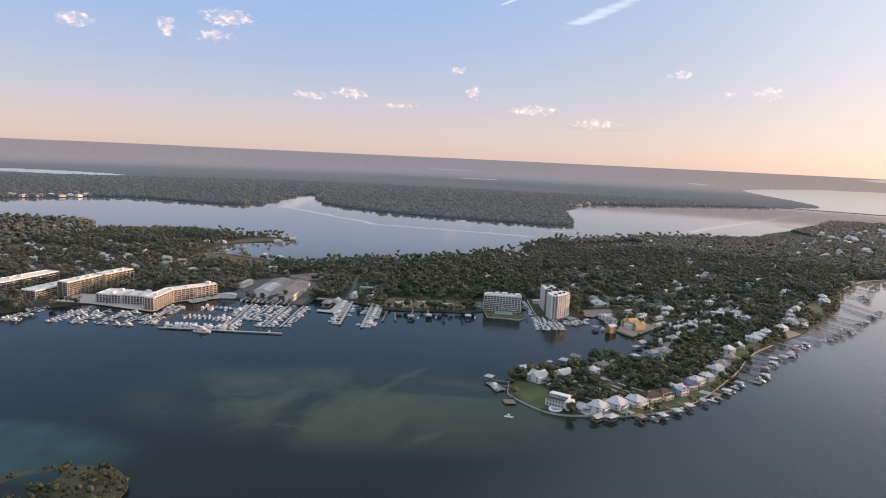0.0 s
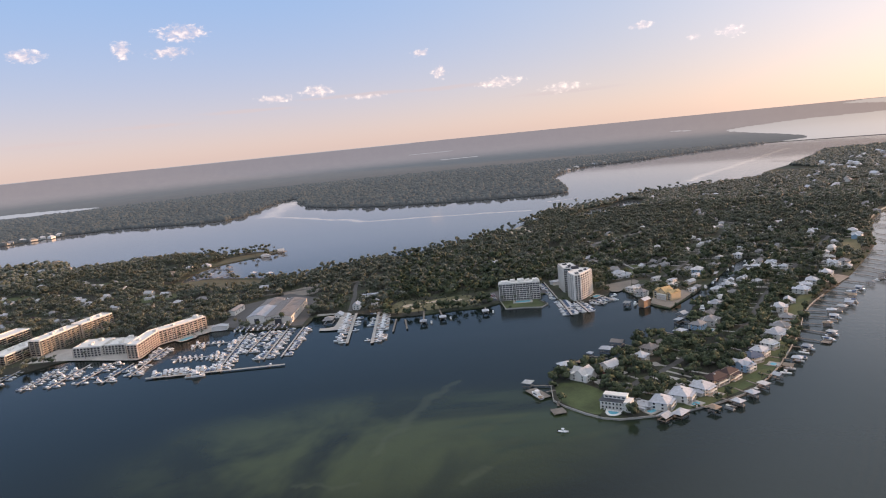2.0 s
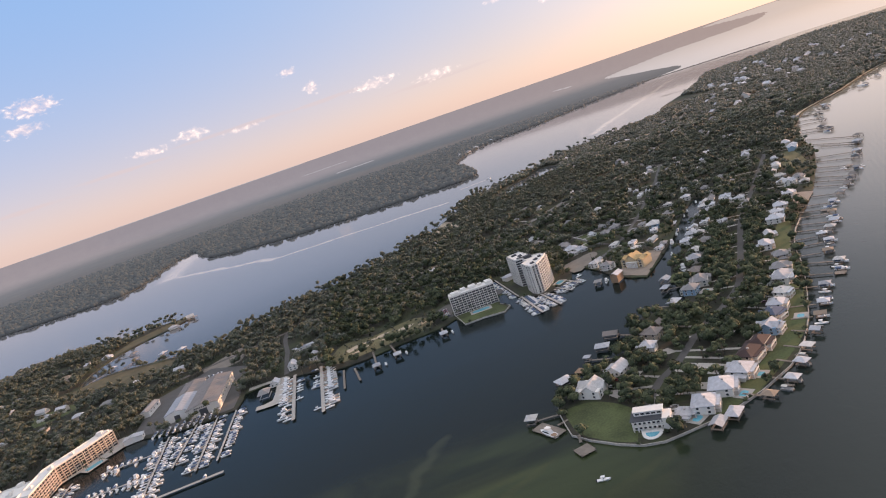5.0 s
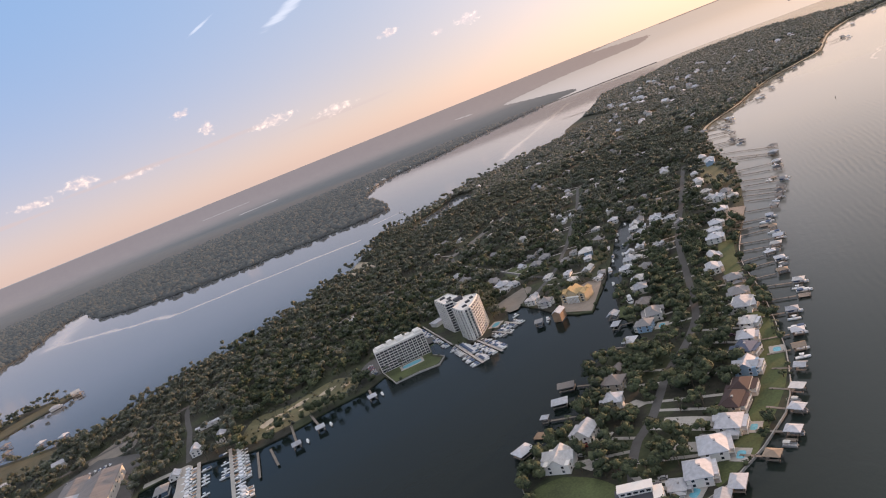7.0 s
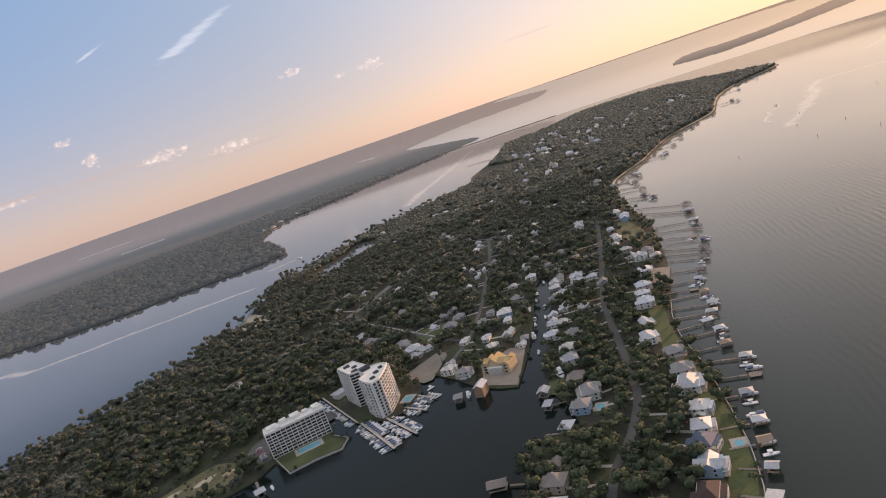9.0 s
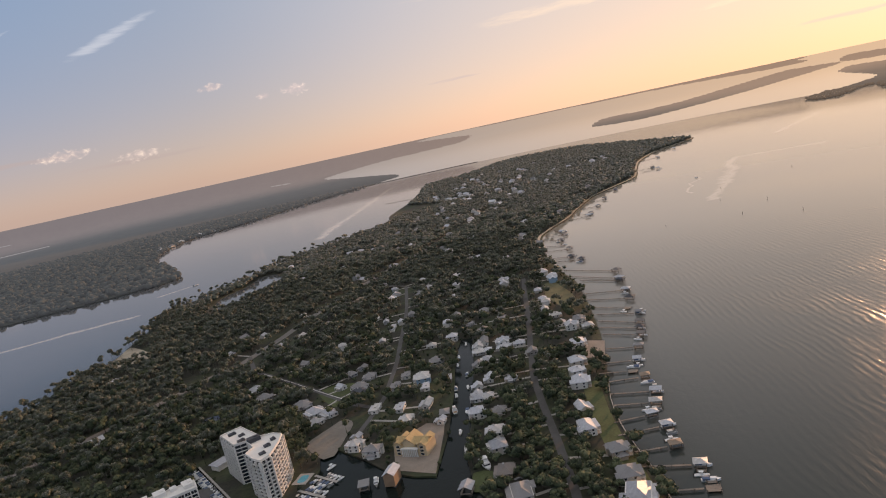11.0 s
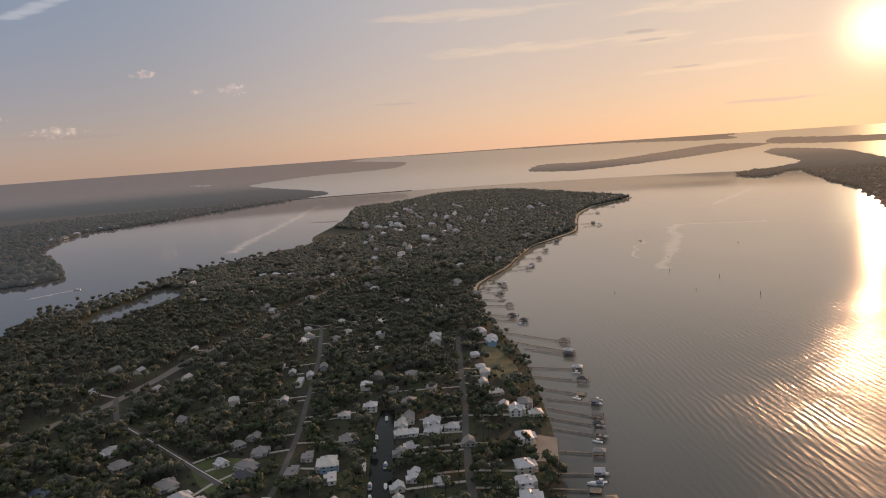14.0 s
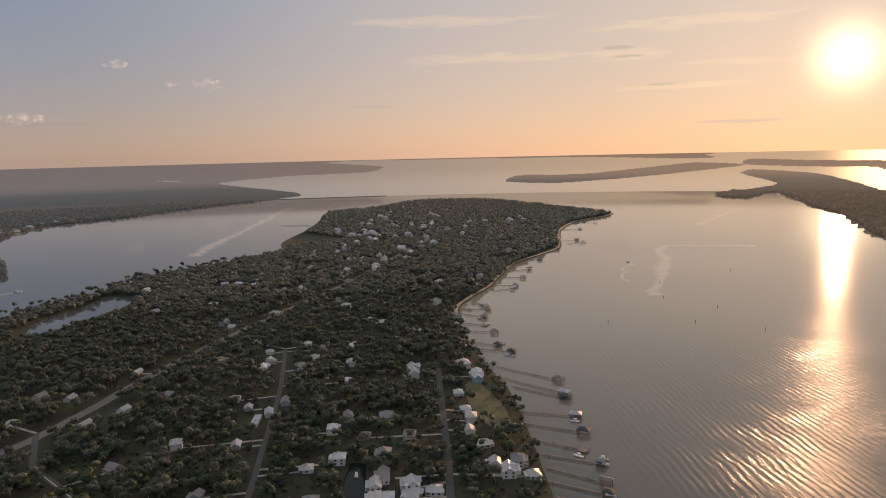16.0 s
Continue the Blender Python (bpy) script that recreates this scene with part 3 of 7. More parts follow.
def build_far_country():
    """Everything beyond the edge, out to the horizon, in rings that lie closer together as they near it."""
    bearings = list(np.arange(-62, 112, 0.2)) + list(np.arange(112, 298.5, 4.0))
    low, high = EYE / EDGE, 0.0074
    slopes = np.linspace(low, high, 72)
    radii = EYE / slopes
    az = np.radians(np.array(bearings))
    n, m = len(az), len(radii)
    X = HUB.x + np.outer(radii, np.sin(az))
    Y = HUB.y + np.outer(radii, np.cos(az))
    # the same bowl as in bend, shaped for the camera's view
    q = np.where(radii > NEAR_R, NEAR_R + SOFT_R * (1 - np.exp(-(radii - NEAR_R) / SOFT_R)), radii)
    s = (q / radii)[:, None]
    V = np.stack([HUB.x + (X - HUB.x) * s, HUB.y + (Y - HUB.y) * s, np.broadcast_to(EYE - EYE * s, X.shape)], 2).reshape(-1, 3)
    i, j = np.meshgrid(np.arange(m - 1), np.arange(n - 1), indexing="ij")
    a = (i * n + j).ravel()
    quad = np.stack([a, a + 1, a + n + 1, a + n], 1)[:, ::-1]
    mid = np.sqrt(radii[:-1] * radii[1:])
    middle = az[:-1] + np.diff(az) / 2
    cx, cy = HUB.x + np.outer(mid, np.sin(middle)).ravel(), HUB.y + np.outer(mid, np.cos(middle)).ravel()
    land = np.zeros(len(cx), bool)
    for ring in (mainland_ring, robinson_ring, key_ring, barrier_ring, coast_ring):
        land |= inside_many(cx, cy, ring)
    for x, y, w, d in FAR_PONDS:
        land &= ((cx - x) / w) ** 2 + ((cy - y) / d) ** 2 > 1
    for name, pick, mat, label in (("backdrop", land, HAZE_GLOW_LAND, "wooded country reaching to the horizon with haze painted in"),
                                   ("backdrop_water", ~land, HAZE_GLOW_WATER, "far water under the horizon with haze and sun glint painted in")):
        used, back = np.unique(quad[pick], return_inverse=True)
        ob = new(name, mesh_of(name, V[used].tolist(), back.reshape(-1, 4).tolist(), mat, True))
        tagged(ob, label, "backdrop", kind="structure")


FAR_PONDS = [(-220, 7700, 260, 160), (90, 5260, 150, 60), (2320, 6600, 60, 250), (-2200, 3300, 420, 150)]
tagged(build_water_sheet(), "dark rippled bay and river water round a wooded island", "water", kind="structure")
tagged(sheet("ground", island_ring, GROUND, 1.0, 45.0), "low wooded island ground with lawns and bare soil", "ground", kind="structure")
# mainland and key glow with haze painted into their material
tagged(sheet("backdrop_mainland", clamped(mainland_ring), HAZE_GLOW_LAND, 2.0, 200.0), "flat wooded mainland across the river with haze painted in", "backdrop", kind="structure")
tagged(sheet("ground_key", clamped(key_ring), HAZE_GLOW_LAND, 2.0, 200.0), "low wooded key across the bay with haze painted in", "ground", kind="structure")
build_far_country()

# the small sandy islet with a lagoon, close under the start of the flight
ISLET = [(-330, 180), (-300, 222), (-257, 219), (-245, 236), (-218, 253), (-195, 255), (-176, 236), (-176, 218), (-193, 206), (-217, 194), (-255, 170), (-300, 150)]
LAGOON = [(-322, 188), (-288, 208), (-253, 213), (-237, 238), (-219, 246), (-217, 231), (-226, 208), (-243, 198), (-290, 170)]
islet_ring = rounded(ISLET, step=6.0, rough=3.0, seed=11)
lagoon_ring = rounded(LAGOON, step=6.0, rough=2.0, seed=12)
pond_ring = rounded([(254, 1330), (281, 1337), (324, 1362), (392, 1418), (406, 1466), (388, 1494), (337, 1444), (275, 1397)], step=10, rough=3, seed=13)
tagged(sheet("ground_islet", islet_ring, ISLET_SOIL, 0.7, 14.0), "sandy islet ground with a shallow lagoon", "ground", kind="structure")
tagged(sheet("water_lagoon", lagoon_ring, WATER, 0.76, 0, 0.3), "still dark water of the islet lagoon", "water", kind="structure")
tagged(sheet("water_pond", pond_ring, WATER, 1.1, 0, 0.3), "narrow pond among the river woods", "water", kind="structure")

# ---- tools for things ----
class Geo:
    """Corners and faces of one mesh, gathered piece by piece."""

    def __init__(self):
        self.v, self.f, self.m = [], [], []

    def add(self, verts, faces, mat=0):
        base = len(self.v)
        self.v += [tuple(p) for p in verts]
        self.f += [[base + i for i in f] for f in faces]
        self.m += [mat] * len(faces)
        return self

    def box(self, x, y, z, w, d, h, rz=0.0, mat=0, taper=1.0):
        """A box standing at z, centred on x, y."""
        c, s = math.cos(radians(rz)), math.sin(radians(rz))
        pts = []
        for zz, k in ((z, 1.0), (z + h, taper)):
            for a, b in ((-1, -1), (1, -1), (1, 1), (-1, 1)):
                px, py = a * w / 2 * k, b * d / 2 * k
                pts.append((x + px * c - py * s, y + px * s + py * c, zz))
        return self.add(pts, [(3, 2, 1, 0), (4, 5, 6, 7), (0, 1, 5, 4), (1, 2, 6, 5), (2, 3, 7, 6), (3, 0, 4, 7)], mat)

    def prism(self, ring, z0, z1, mat=0):
        n = len(ring)
        pts = [(p[0], p[1], z0) for p in ring] + [(p[0], p[1], z1) for p in ring]
        faces = [list(range(n))[::-1], list(range(n, 2 * n))] + [[i, (i + 1) % n, n + (i + 1) % n, n + i] for i in range(n)]
        return self.add(pts, faces, mat)

    def post(self, x, y, z0, z1, r, sides=6, mat=0, top=1.0):
        ring = [(math.cos(2 * math.pi * i / sides), math.sin(2 * math.pi * i / sides)) for i in range(sides)]
        pts = [(x + a * r, y + b * r, z0) for a, b in ring] + [(x + a * r * top, y + b * r * top, z1) for a, b in ring]
        faces = [list(range(sides, 2 * sides))] + [[i, (i + 1) % sides, sides + (i + 1) % sides, sides + i] for i in range(sides)]
        return self.add(pts, faces, mat)

    def hip(self, x, y, z, w, d, rise, over=0.7, thick=0.25, mat=0, ridge=None):
        """A hipped roof with eaves; ridge: its length (0 makes a pyramid)."""
        w, d = w + 2 * over, d + 2 * over
        along = w >= d
        r = ridge if ridge is not None else abs(w - d)
        a, b = (r / 2, 0) if along else (0, r / 2)
        lo = [(x - w / 2, y - d / 2), (x + w / 2, y - d / 2), (x + w / 2, y + d / 2), (x - w / 2, y + d / 2)]
        pts = [(p[0], p[1], z - thick) for p in lo] + [(p[0], p[1], z) for p in lo] + [(x - a, y - b, z + rise), (x + a, y + b, z + rise)]
        faces = [(3, 2, 1, 0), (0, 1, 5, 4), (1, 2, 6, 5), (2, 3, 7, 6), (3, 0, 4, 7)]
        if along:
            faces += [(4, 5, 9, 8), (5, 6, 9), (6, 7, 8, 9), (7, 4, 8)]
        else:
            faces += [(4, 5, 8), (5, 6, 9, 8), (6, 7, 9), (7, 4, 8, 9)]
        return self.add(pts, faces, mat)

    def gable(self, x, y, z, w, d, rise, over=0.5, thick=0.25, mat=0, turn=False):
        """A gabled roof with its ridge along x, or along y when turned."""
        if turn:
            w, d = d, w
        w, d = w + 2 * over, d + 2 * over
        cut = [(-d / 2, z), (0, z + rise), (d / 2, z), (d / 2, z - thick), (0, z + rise - thick), (-d / 2, z - thick)]
        pts = []
        for e in (-w / 2, w / 2):
            pts += [((x + e, y + q, zz) if not turn else (x - q, y + e, zz)) for q, zz in cut]
        faces = [(0, 1, 7, 6), (1, 2, 8, 7), (2, 3, 9, 8), (3, 4, 10, 9), (4, 5, 11, 10), (5, 0, 6, 11), (5, 4, 1, 0), (4, 3, 2, 1), (6, 7, 10, 11), (7, 8, 9, 10)]
        return self.add(pts, faces, mat)

    def gable_wall(self, x, y, z, w, d, rise, mat=0, turn=False):
        """The wall wedge under a gable."""
        if turn:
            w, d = d, w
        pts = []
        for e in (-w / 2, w / 2):
            for q, zz in ((-d / 2, z), (d / 2, z), (0, z + rise)):
                pts.append((x + e, y + q, zz) if not turn else (x - q, y + e, zz))
        return self.add(pts, [(0, 2, 1), (3, 4, 5), (0, 3, 5, 2), (1, 2, 5, 4)], mat)

    def mesh(self, name, *mats):
        me = bpy.data.meshes.new(name)
        me.from_pydata(self.v, [], self.f)
        for m in mats:
            me.materials.append(m)
        if len(mats) > 1:
            me.polygons.foreach_set("material_index", self.m)
        me.update()
        return me


def thing(name, x, y, z, rz=0.0, label="", category="", group="", kind=""):
    ob = new(name)
    ob.empty_display_size = 0.5
    ob.matrix_world = pose(x, y, z, 0, 0, rz)
    return tagged(ob, label, category, group, kind)


def part(name, mesh, parent, at=(0, 0, 0), rz=0.0, label=""):
    ob = new(name, mesh)
    ob.parent = parent
    ob.matrix_basis = pose(*at, 0, 0, rz)
    if label:
        ob["label"] = label
    return ob


SHARED = {}


def shared(key, build):
    """A mesh made once and used by many alike pieces."""
    if key not in SHARED:
        SHARED[key] = build()
    return SHARED[key]


def window_mesh(w, h):
    """A framed pane that stands a little proud of its wall, facing -y."""
    def build():
        g = Geo()
        g.box(0, -0.02, -h / 2, w, 0.16, h, mat=0)
        g.box(0, -0.06, -h / 2 + 0.12, w - 0.24, 0.1, h - 0.24, mat=1)
        return g.mesh("window", TRIM, GLASS)
    return shared(("window", round(w, 1), round(h, 1)), build)


def door_mesh(w, h):
    def build():
        g = Geo()
        g.box(0, -0.02, 0, w, 0.16, h, mat=0)
        g.box(0, -0.07, 0.05, w - 0.3, 0.1, h - 0.25, mat=1)
        return g.mesh("door", TRIM, GREY_WALL)
    return shared(("door", w, h), build)


def ribbon(name, line, width, mat, z, label, category, kind="structure", thick=0.12):
    """A strip of paving along a line."""
    verts, faces = [], []
    n = len(line)
    for i, p in enumerate(line):
        a, b = Vector(line[max(0, i - 1)]), Vector(line[min(n - 1, i + 1)])
        t = (b - a).normalized()
        side = Vector((-t.y, t.x)) * width / 2
        for q, zz in ((-1, z), (1, z), (1, z - thick), (-1, z - thick)):
            verts.append((p[0] + side.x * q, p[1] + side.y * q, zz))
    for i in range(n - 1):
        a, b = 4 * i, 4 * i + 4
        faces += [(a + 1, a, b, b + 1), (a, a + 3, b + 3, b), (a + 2, a + 1, b + 1, b + 2)]
    faces += [(0, 1, 2, 3), (4 * n - 1, 4 * n - 2, 4 * n - 3, 4 * n - 4)]
    return tagged(new(name, mesh_of(name, verts, faces, mat)), label, category, kind=kind)

# ---- kinds of things ----
CLEAR = []          # discs kept free of trees: x, y, radius
WALLS = {"white": WHITE_WALL, "pale": PALE_WALL, "tan": TAN_WALL, "blue": BLUE_WALL, "grey": GREY_WALL, "peach": PINK_WALL, "yellow": YELLOW_WALL}
ROOFS = {"white": WHITE_ROOF, "grey": GREY_ROOF, "dark": DARK_ROOF, "red": RED_ROOF, "navy": BLUE_ROOF, "tan": TAN_ROOF, "brown": BROWN_ROOF, "straw": STRAW_ROOF}
ROOF_WORDS = {"white": "white metal", "grey": "grey shingled", "dark": "dark slate", "red": "dark red tiled", "navy": "navy metal", "tan": "tan shingled", "brown": "brown metal", "straw": "straw-coloured"}


def facade_windows(house, w, d, base, storeys, tall, rows=4):
    """Windows on the four sides of a box-shaped house."""
    if not rows:
        return
    win = window_mesh(1.5, 1.5)
    for s in range(storeys):
        z = base + s * tall + tall * 0.55
        for side in ((0, 2) if rows == 1 else range(4)):
            run = w if side % 2 == 0 else d
            off = (d if side % 2 == 0 else w) / 2
            n = max(1, min(rows - side % 2, int(run / 3.4)))
            for i in range(n):
                u = (i + 0.5) / n * run - run / 2
                if side == 0 and s == 0 and i == n // 2:
                    part("door", door_mesh(1.6, 2.1), house, (u, -off, base))
                    continue
                x, y = ((u, -off), (off, u), (-u, off), (-off, -u))[side]
                part("window", win, house, (x, y, z), (0, 90, 180, 270)[side])


def house(x, y, rz, w, d, storeys, wall, roof, shape, label="", porch=True, rows=4, z=1.0):
    """A detached house; shape: hip, gable, cross, flat or wing."""
    tall = 2.3
    kind = {"hip": "hipped", "gable": "gabled", "cross": "cross-gabled", "flat": "flat", "wing": "L-shaped"}[shape]
    label = label or f"{wall} sided {'two' if storeys > 1 else 'one'}-storey house with {kind} {ROOF_WORDS[roof]} roof"
    ob = thing("house", x, y, z, rz, label, "house", "houses on the island")
    h = storeys * tall + 0.4
    g = Geo().box(0, 0, -0.3, w, d, h + 0.3)
    top = Geo()
    if shape == "hip":
        top.hip(0, 0, h, w, d, min(w, d) * 0.32)
        if (int(x * 3) + int(y)) % 3:
            # a lower wing and a front gable break the plain box
            s = 1 if int(x + y) % 2 else -1
            top.gable(s * w * 0.24, -d * 0.42, h - 0.35, w * 0.42, d * 0.5, w * 0.12, 0.4, turn=True)
            g.box(s * w * 0.24, -d * 0.42, -0.2, w * 0.4, d * 0.46, h - 0.2)
            top.hip(-s * w * 0.5, d * 0.1, h - 0.9 if storeys == 1 else h - tall, w * 0.4, d * 0.6, d * 0.14)
            g.box(-s * w * 0.5, d * 0.1, -0.2, w * 0.38, d * 0.56, (h - 0.9 if storeys == 1 else h - tall) + 0.1)
    elif shape == "gable":
        top.gable(0, 0, h, w, d, min(w, d) * 0.36, turn=d > w)
        g.gable_wall(0, 0, h - 0.05, w - 0.02, d - 0.02, min(w, d) * 0.34, turn=d > w)
    elif shape == "cross":
        top.gable(0, 0, h, w, d * 0.6, d * 0.24)
        top.gable(w * 0.08, 0, h + 0.05, w * 0.48, d * 1.15, w * 0.2, turn=True)
        g.box(w * 0.08, 0, -0.2, w * 0.46, d * 1.12, h + 0.15)
        g.gable_wall(0, 0, h - 0.05, w - 0.02, d * 0.58, d * 0.22)
        g.gable_wall(w * 0.08, 0, h - 0.05, w * 0.46, d * 1.12, w * 0.18, turn=True)
    elif shape == "wing":
        top.hip(0, 0, h, w, d * 0.8, d * 0.28)
        top.hip(w * 0.28, -d * 0.32, h - 0.6, w * 0.42, d * 0.7, w * 0.14)
        g.box(w * 0.28, -d * 0.32, -0.2, w * 0.40, d * 0.66, h - 0.5)
    else:
        top.box(0, 0, h, w + 0.6, d + 0.6, 0.35)
        top.box(0, 0, h + 0.35, w * 0.3, d * 0.3, 0.7)
    part("wall", g.mesh("wall", WALLS[wall]), ob)
    roof_part = part("roof", top.mesh("roof", ROOFS[roof]), ob)
    if porch:
        y0 = d / 2 + 1.4
        part("porch_floor", Geo().box(0, y0, 0, w * 0.8, 2.8, 0.25).mesh("porch_floor", CONCRETE), ob)
        part("porch_roof", Geo().box(0, y0 - 0.1, h - 0.5, w * 0.84, 3.0, 0.22).mesh("porch_roof", ROOFS[roof]), ob)
        if storeys > 1:
            part("balcony", Geo().box(0, y0, tall, w * 0.8, 2.8, 0.2).box(0, y0 + 1.34, tall + 0.19, w * 0.8, 0.1, 0.95).mesh("balcony", TRIM), ob)
        n = max(3, int(w / 4))
        post = shared(("porch post", round(h, 1)), lambda: Geo().box(0, 0, 0, 0.28, 0.28, h - 0.5).mesh("post", TRIM))
        for i in range(n):
            part("post", post, ob, ((i / (n - 1) - 0.5) * w * 0.76, y0 + 1.2, 0.0))
    if shape == "hip" and rows > 2:
        part("roof_vent", shared("roof_vent", lambda: Geo().box(0, 0, -0.4, 1.3, 1.0, 1.0).mesh("roof_vent", GREY_WALL)), roof_part, (w * 0.14, d * 0.12, h + min(w, d) * 0.24))
    facade_windows(ob, w, d, 0.3, storeys, tall, rows)
    CLEAR.append((x, y, max(w, d) * 0.62 + 2.5))
    return ob


def pile_mesh(height, r=0.17):
    return shared(("pile", height, r), lambda: Geo().post(0, 0, -height, 0, r, 6).mesh("post", PILE))


def dock(a, b, width=1.7, mat=None, label="narrow weathered wooden dock on timber piles", z=1.3, gap=7.0, category="dock", group="docks along the shore"):
    """A straight pier from the shore at a to its head at b."""
    a, b = Vector(a), Vector(b)
    run = b - a
    length = run.length
    ob = thing("dock", a.x, a.y, z, math.degrees(math.atan2(run.y, run.x)), label, category, group)
    g = Geo()
    n = max(2, int(length / 2.4))
    for i in range(n):
        g.box((i + 0.5) * length / n, 0, -0.14 - 0.012 * (i % 2), length / n - 0.06, width, 0.14)
    g.box(length / 2, width * 0.36, -0.36, length, 0.14, 0.22)
    g.box(length / 2, -width * 0.36, -0.36, length, 0.14, 0.22)
    part("deck", g.mesh("deck", mat or PLANK), ob)
    m = max(2, int(length / gap) + 1)
    for i in range(m):
        s = 1 if i % 2 else -1
        part("post", pile_mesh(3.2), ob, ((i + 0.4) / m * length, s * (width / 2 + 0.1), 0.55))
    return ob


def boathouse(x, y, rz, w, d, roof, shape="hip", label="", deck=PLANK, tall=2.6):
    """An open-sided roof on piles over a boat slip."""
    label = label or f"open boathouse with {shape}ped {ROOF_WORDS[roof]} roof on timber piles".replace("gableped", "gabled")
    ob = thing("boathouse", x, y, 1.2, rz, label, "boathouse", "boathouses along the shore")
    top = Geo()
    if shape == "hip":
        top.hip(0, 0, tall, w, d, min(w, d) * 0.26, 0.7, 0.2)
    elif shape == "gable":
        top.gable(0, 0, tall, w, d, min(w, d) * 0.28, 0.6, 0.2, turn=d > w)
    else:
        top.box(0, 0, tall, w + 1, d + 1, 0.3)
    part("roof", top.mesh("roof", ROOFS[roof]), ob)
    g = Geo()
    for s in (-1, 1):
        g.box(0, s * (d / 2 - 0.5), -0.15, w, 1.1, 0.2)
    g.box(-w / 2 + 0.6, 0, -0.152, 1.2, d - 2.2, 0.2)
    part("deck", g.mesh("deck", deck), ob)
    post = shared(("house post", round(tall, 1)), lambda: Geo().post(0, 0, -3.6, tall, 0.16, 6).mesh("post", PILE))
    for i in (0, 2):
        for s in (-1, 1):
            part("post", post, ob, ((i - 1) * (w / 2 - 0.3), s * (d / 2 - 0.2), 0))
    return ob


def swim_deck(x, y, rz, w, d, label="square weathered wooden platform at the dock head", mat=PLANK):
    ob = thing("deck_platform", x, y, 1.2, rz, label, "dock", "docks along the shore")
    n = max(2, int(d / 1.1))
    board = shared(("board", round(w, 1), round(d / n, 2), mat.name), lambda: Geo().box(0, 0, -0.14, w, d / n - 0.05, 0.14).mesh("plank", mat))
    for i in range(n):
        part("plank", board, ob, (0, (i + 0.5) / n * d - d / 2, -0.012 * (i % 2)))
    joist = shared(("joist", round(d, 1)), lambda: Geo().box(0, 0, -0.36, 0.2, d, 0.2).mesh("joist", PILE))
    for e in (-0.35, 0.35):
        part("joist", joist, ob, (e * w, 0, 0))
    for i in (-1, 1):
        for j in (-1, 1):
            part("post", pile_mesh(3.6, 0.2), ob, (i * w * 0.46, j * d * 0.46, 0.9))
    return ob


def hull_mesh(name, length, beam, free, mat):
    """A boat's hull with a pointed, flared bow along +x and a cockpit well."""
    stations = [(-0.5, 0.86, 0.8), (-0.25, 1.0, 0.85), (0.05, 1.0, 0.95), (0.28, 0.78, 1.1), (0.42, 0.42, 1.25), (0.5, 0.04, 1.35)]
    g = Geo()
    pts = []
    for u, k, sheer in stations:
        b = beam / 2 * k
        pts += [(u * length, -b * 0.7, -0.3), (u * length, -b, free * sheer), (u * length, b, free * sheer), (u * length, b * 0.7, -0.3)]
    faces = [(0, 1, 2, 3)]
    for i in range(len(stations) - 1):
        a, b = 4 * i, 4 * i + 4
        faces += [(a + 1, a, b, b + 1), (a + 2, a + 1, b + 1, b + 2), (a + 3, a + 2, b + 2, b + 3), (a, a + 3, b + 3, b)]
    g.add(pts, faces)
    me = g.mesh(name, mat)
    return me


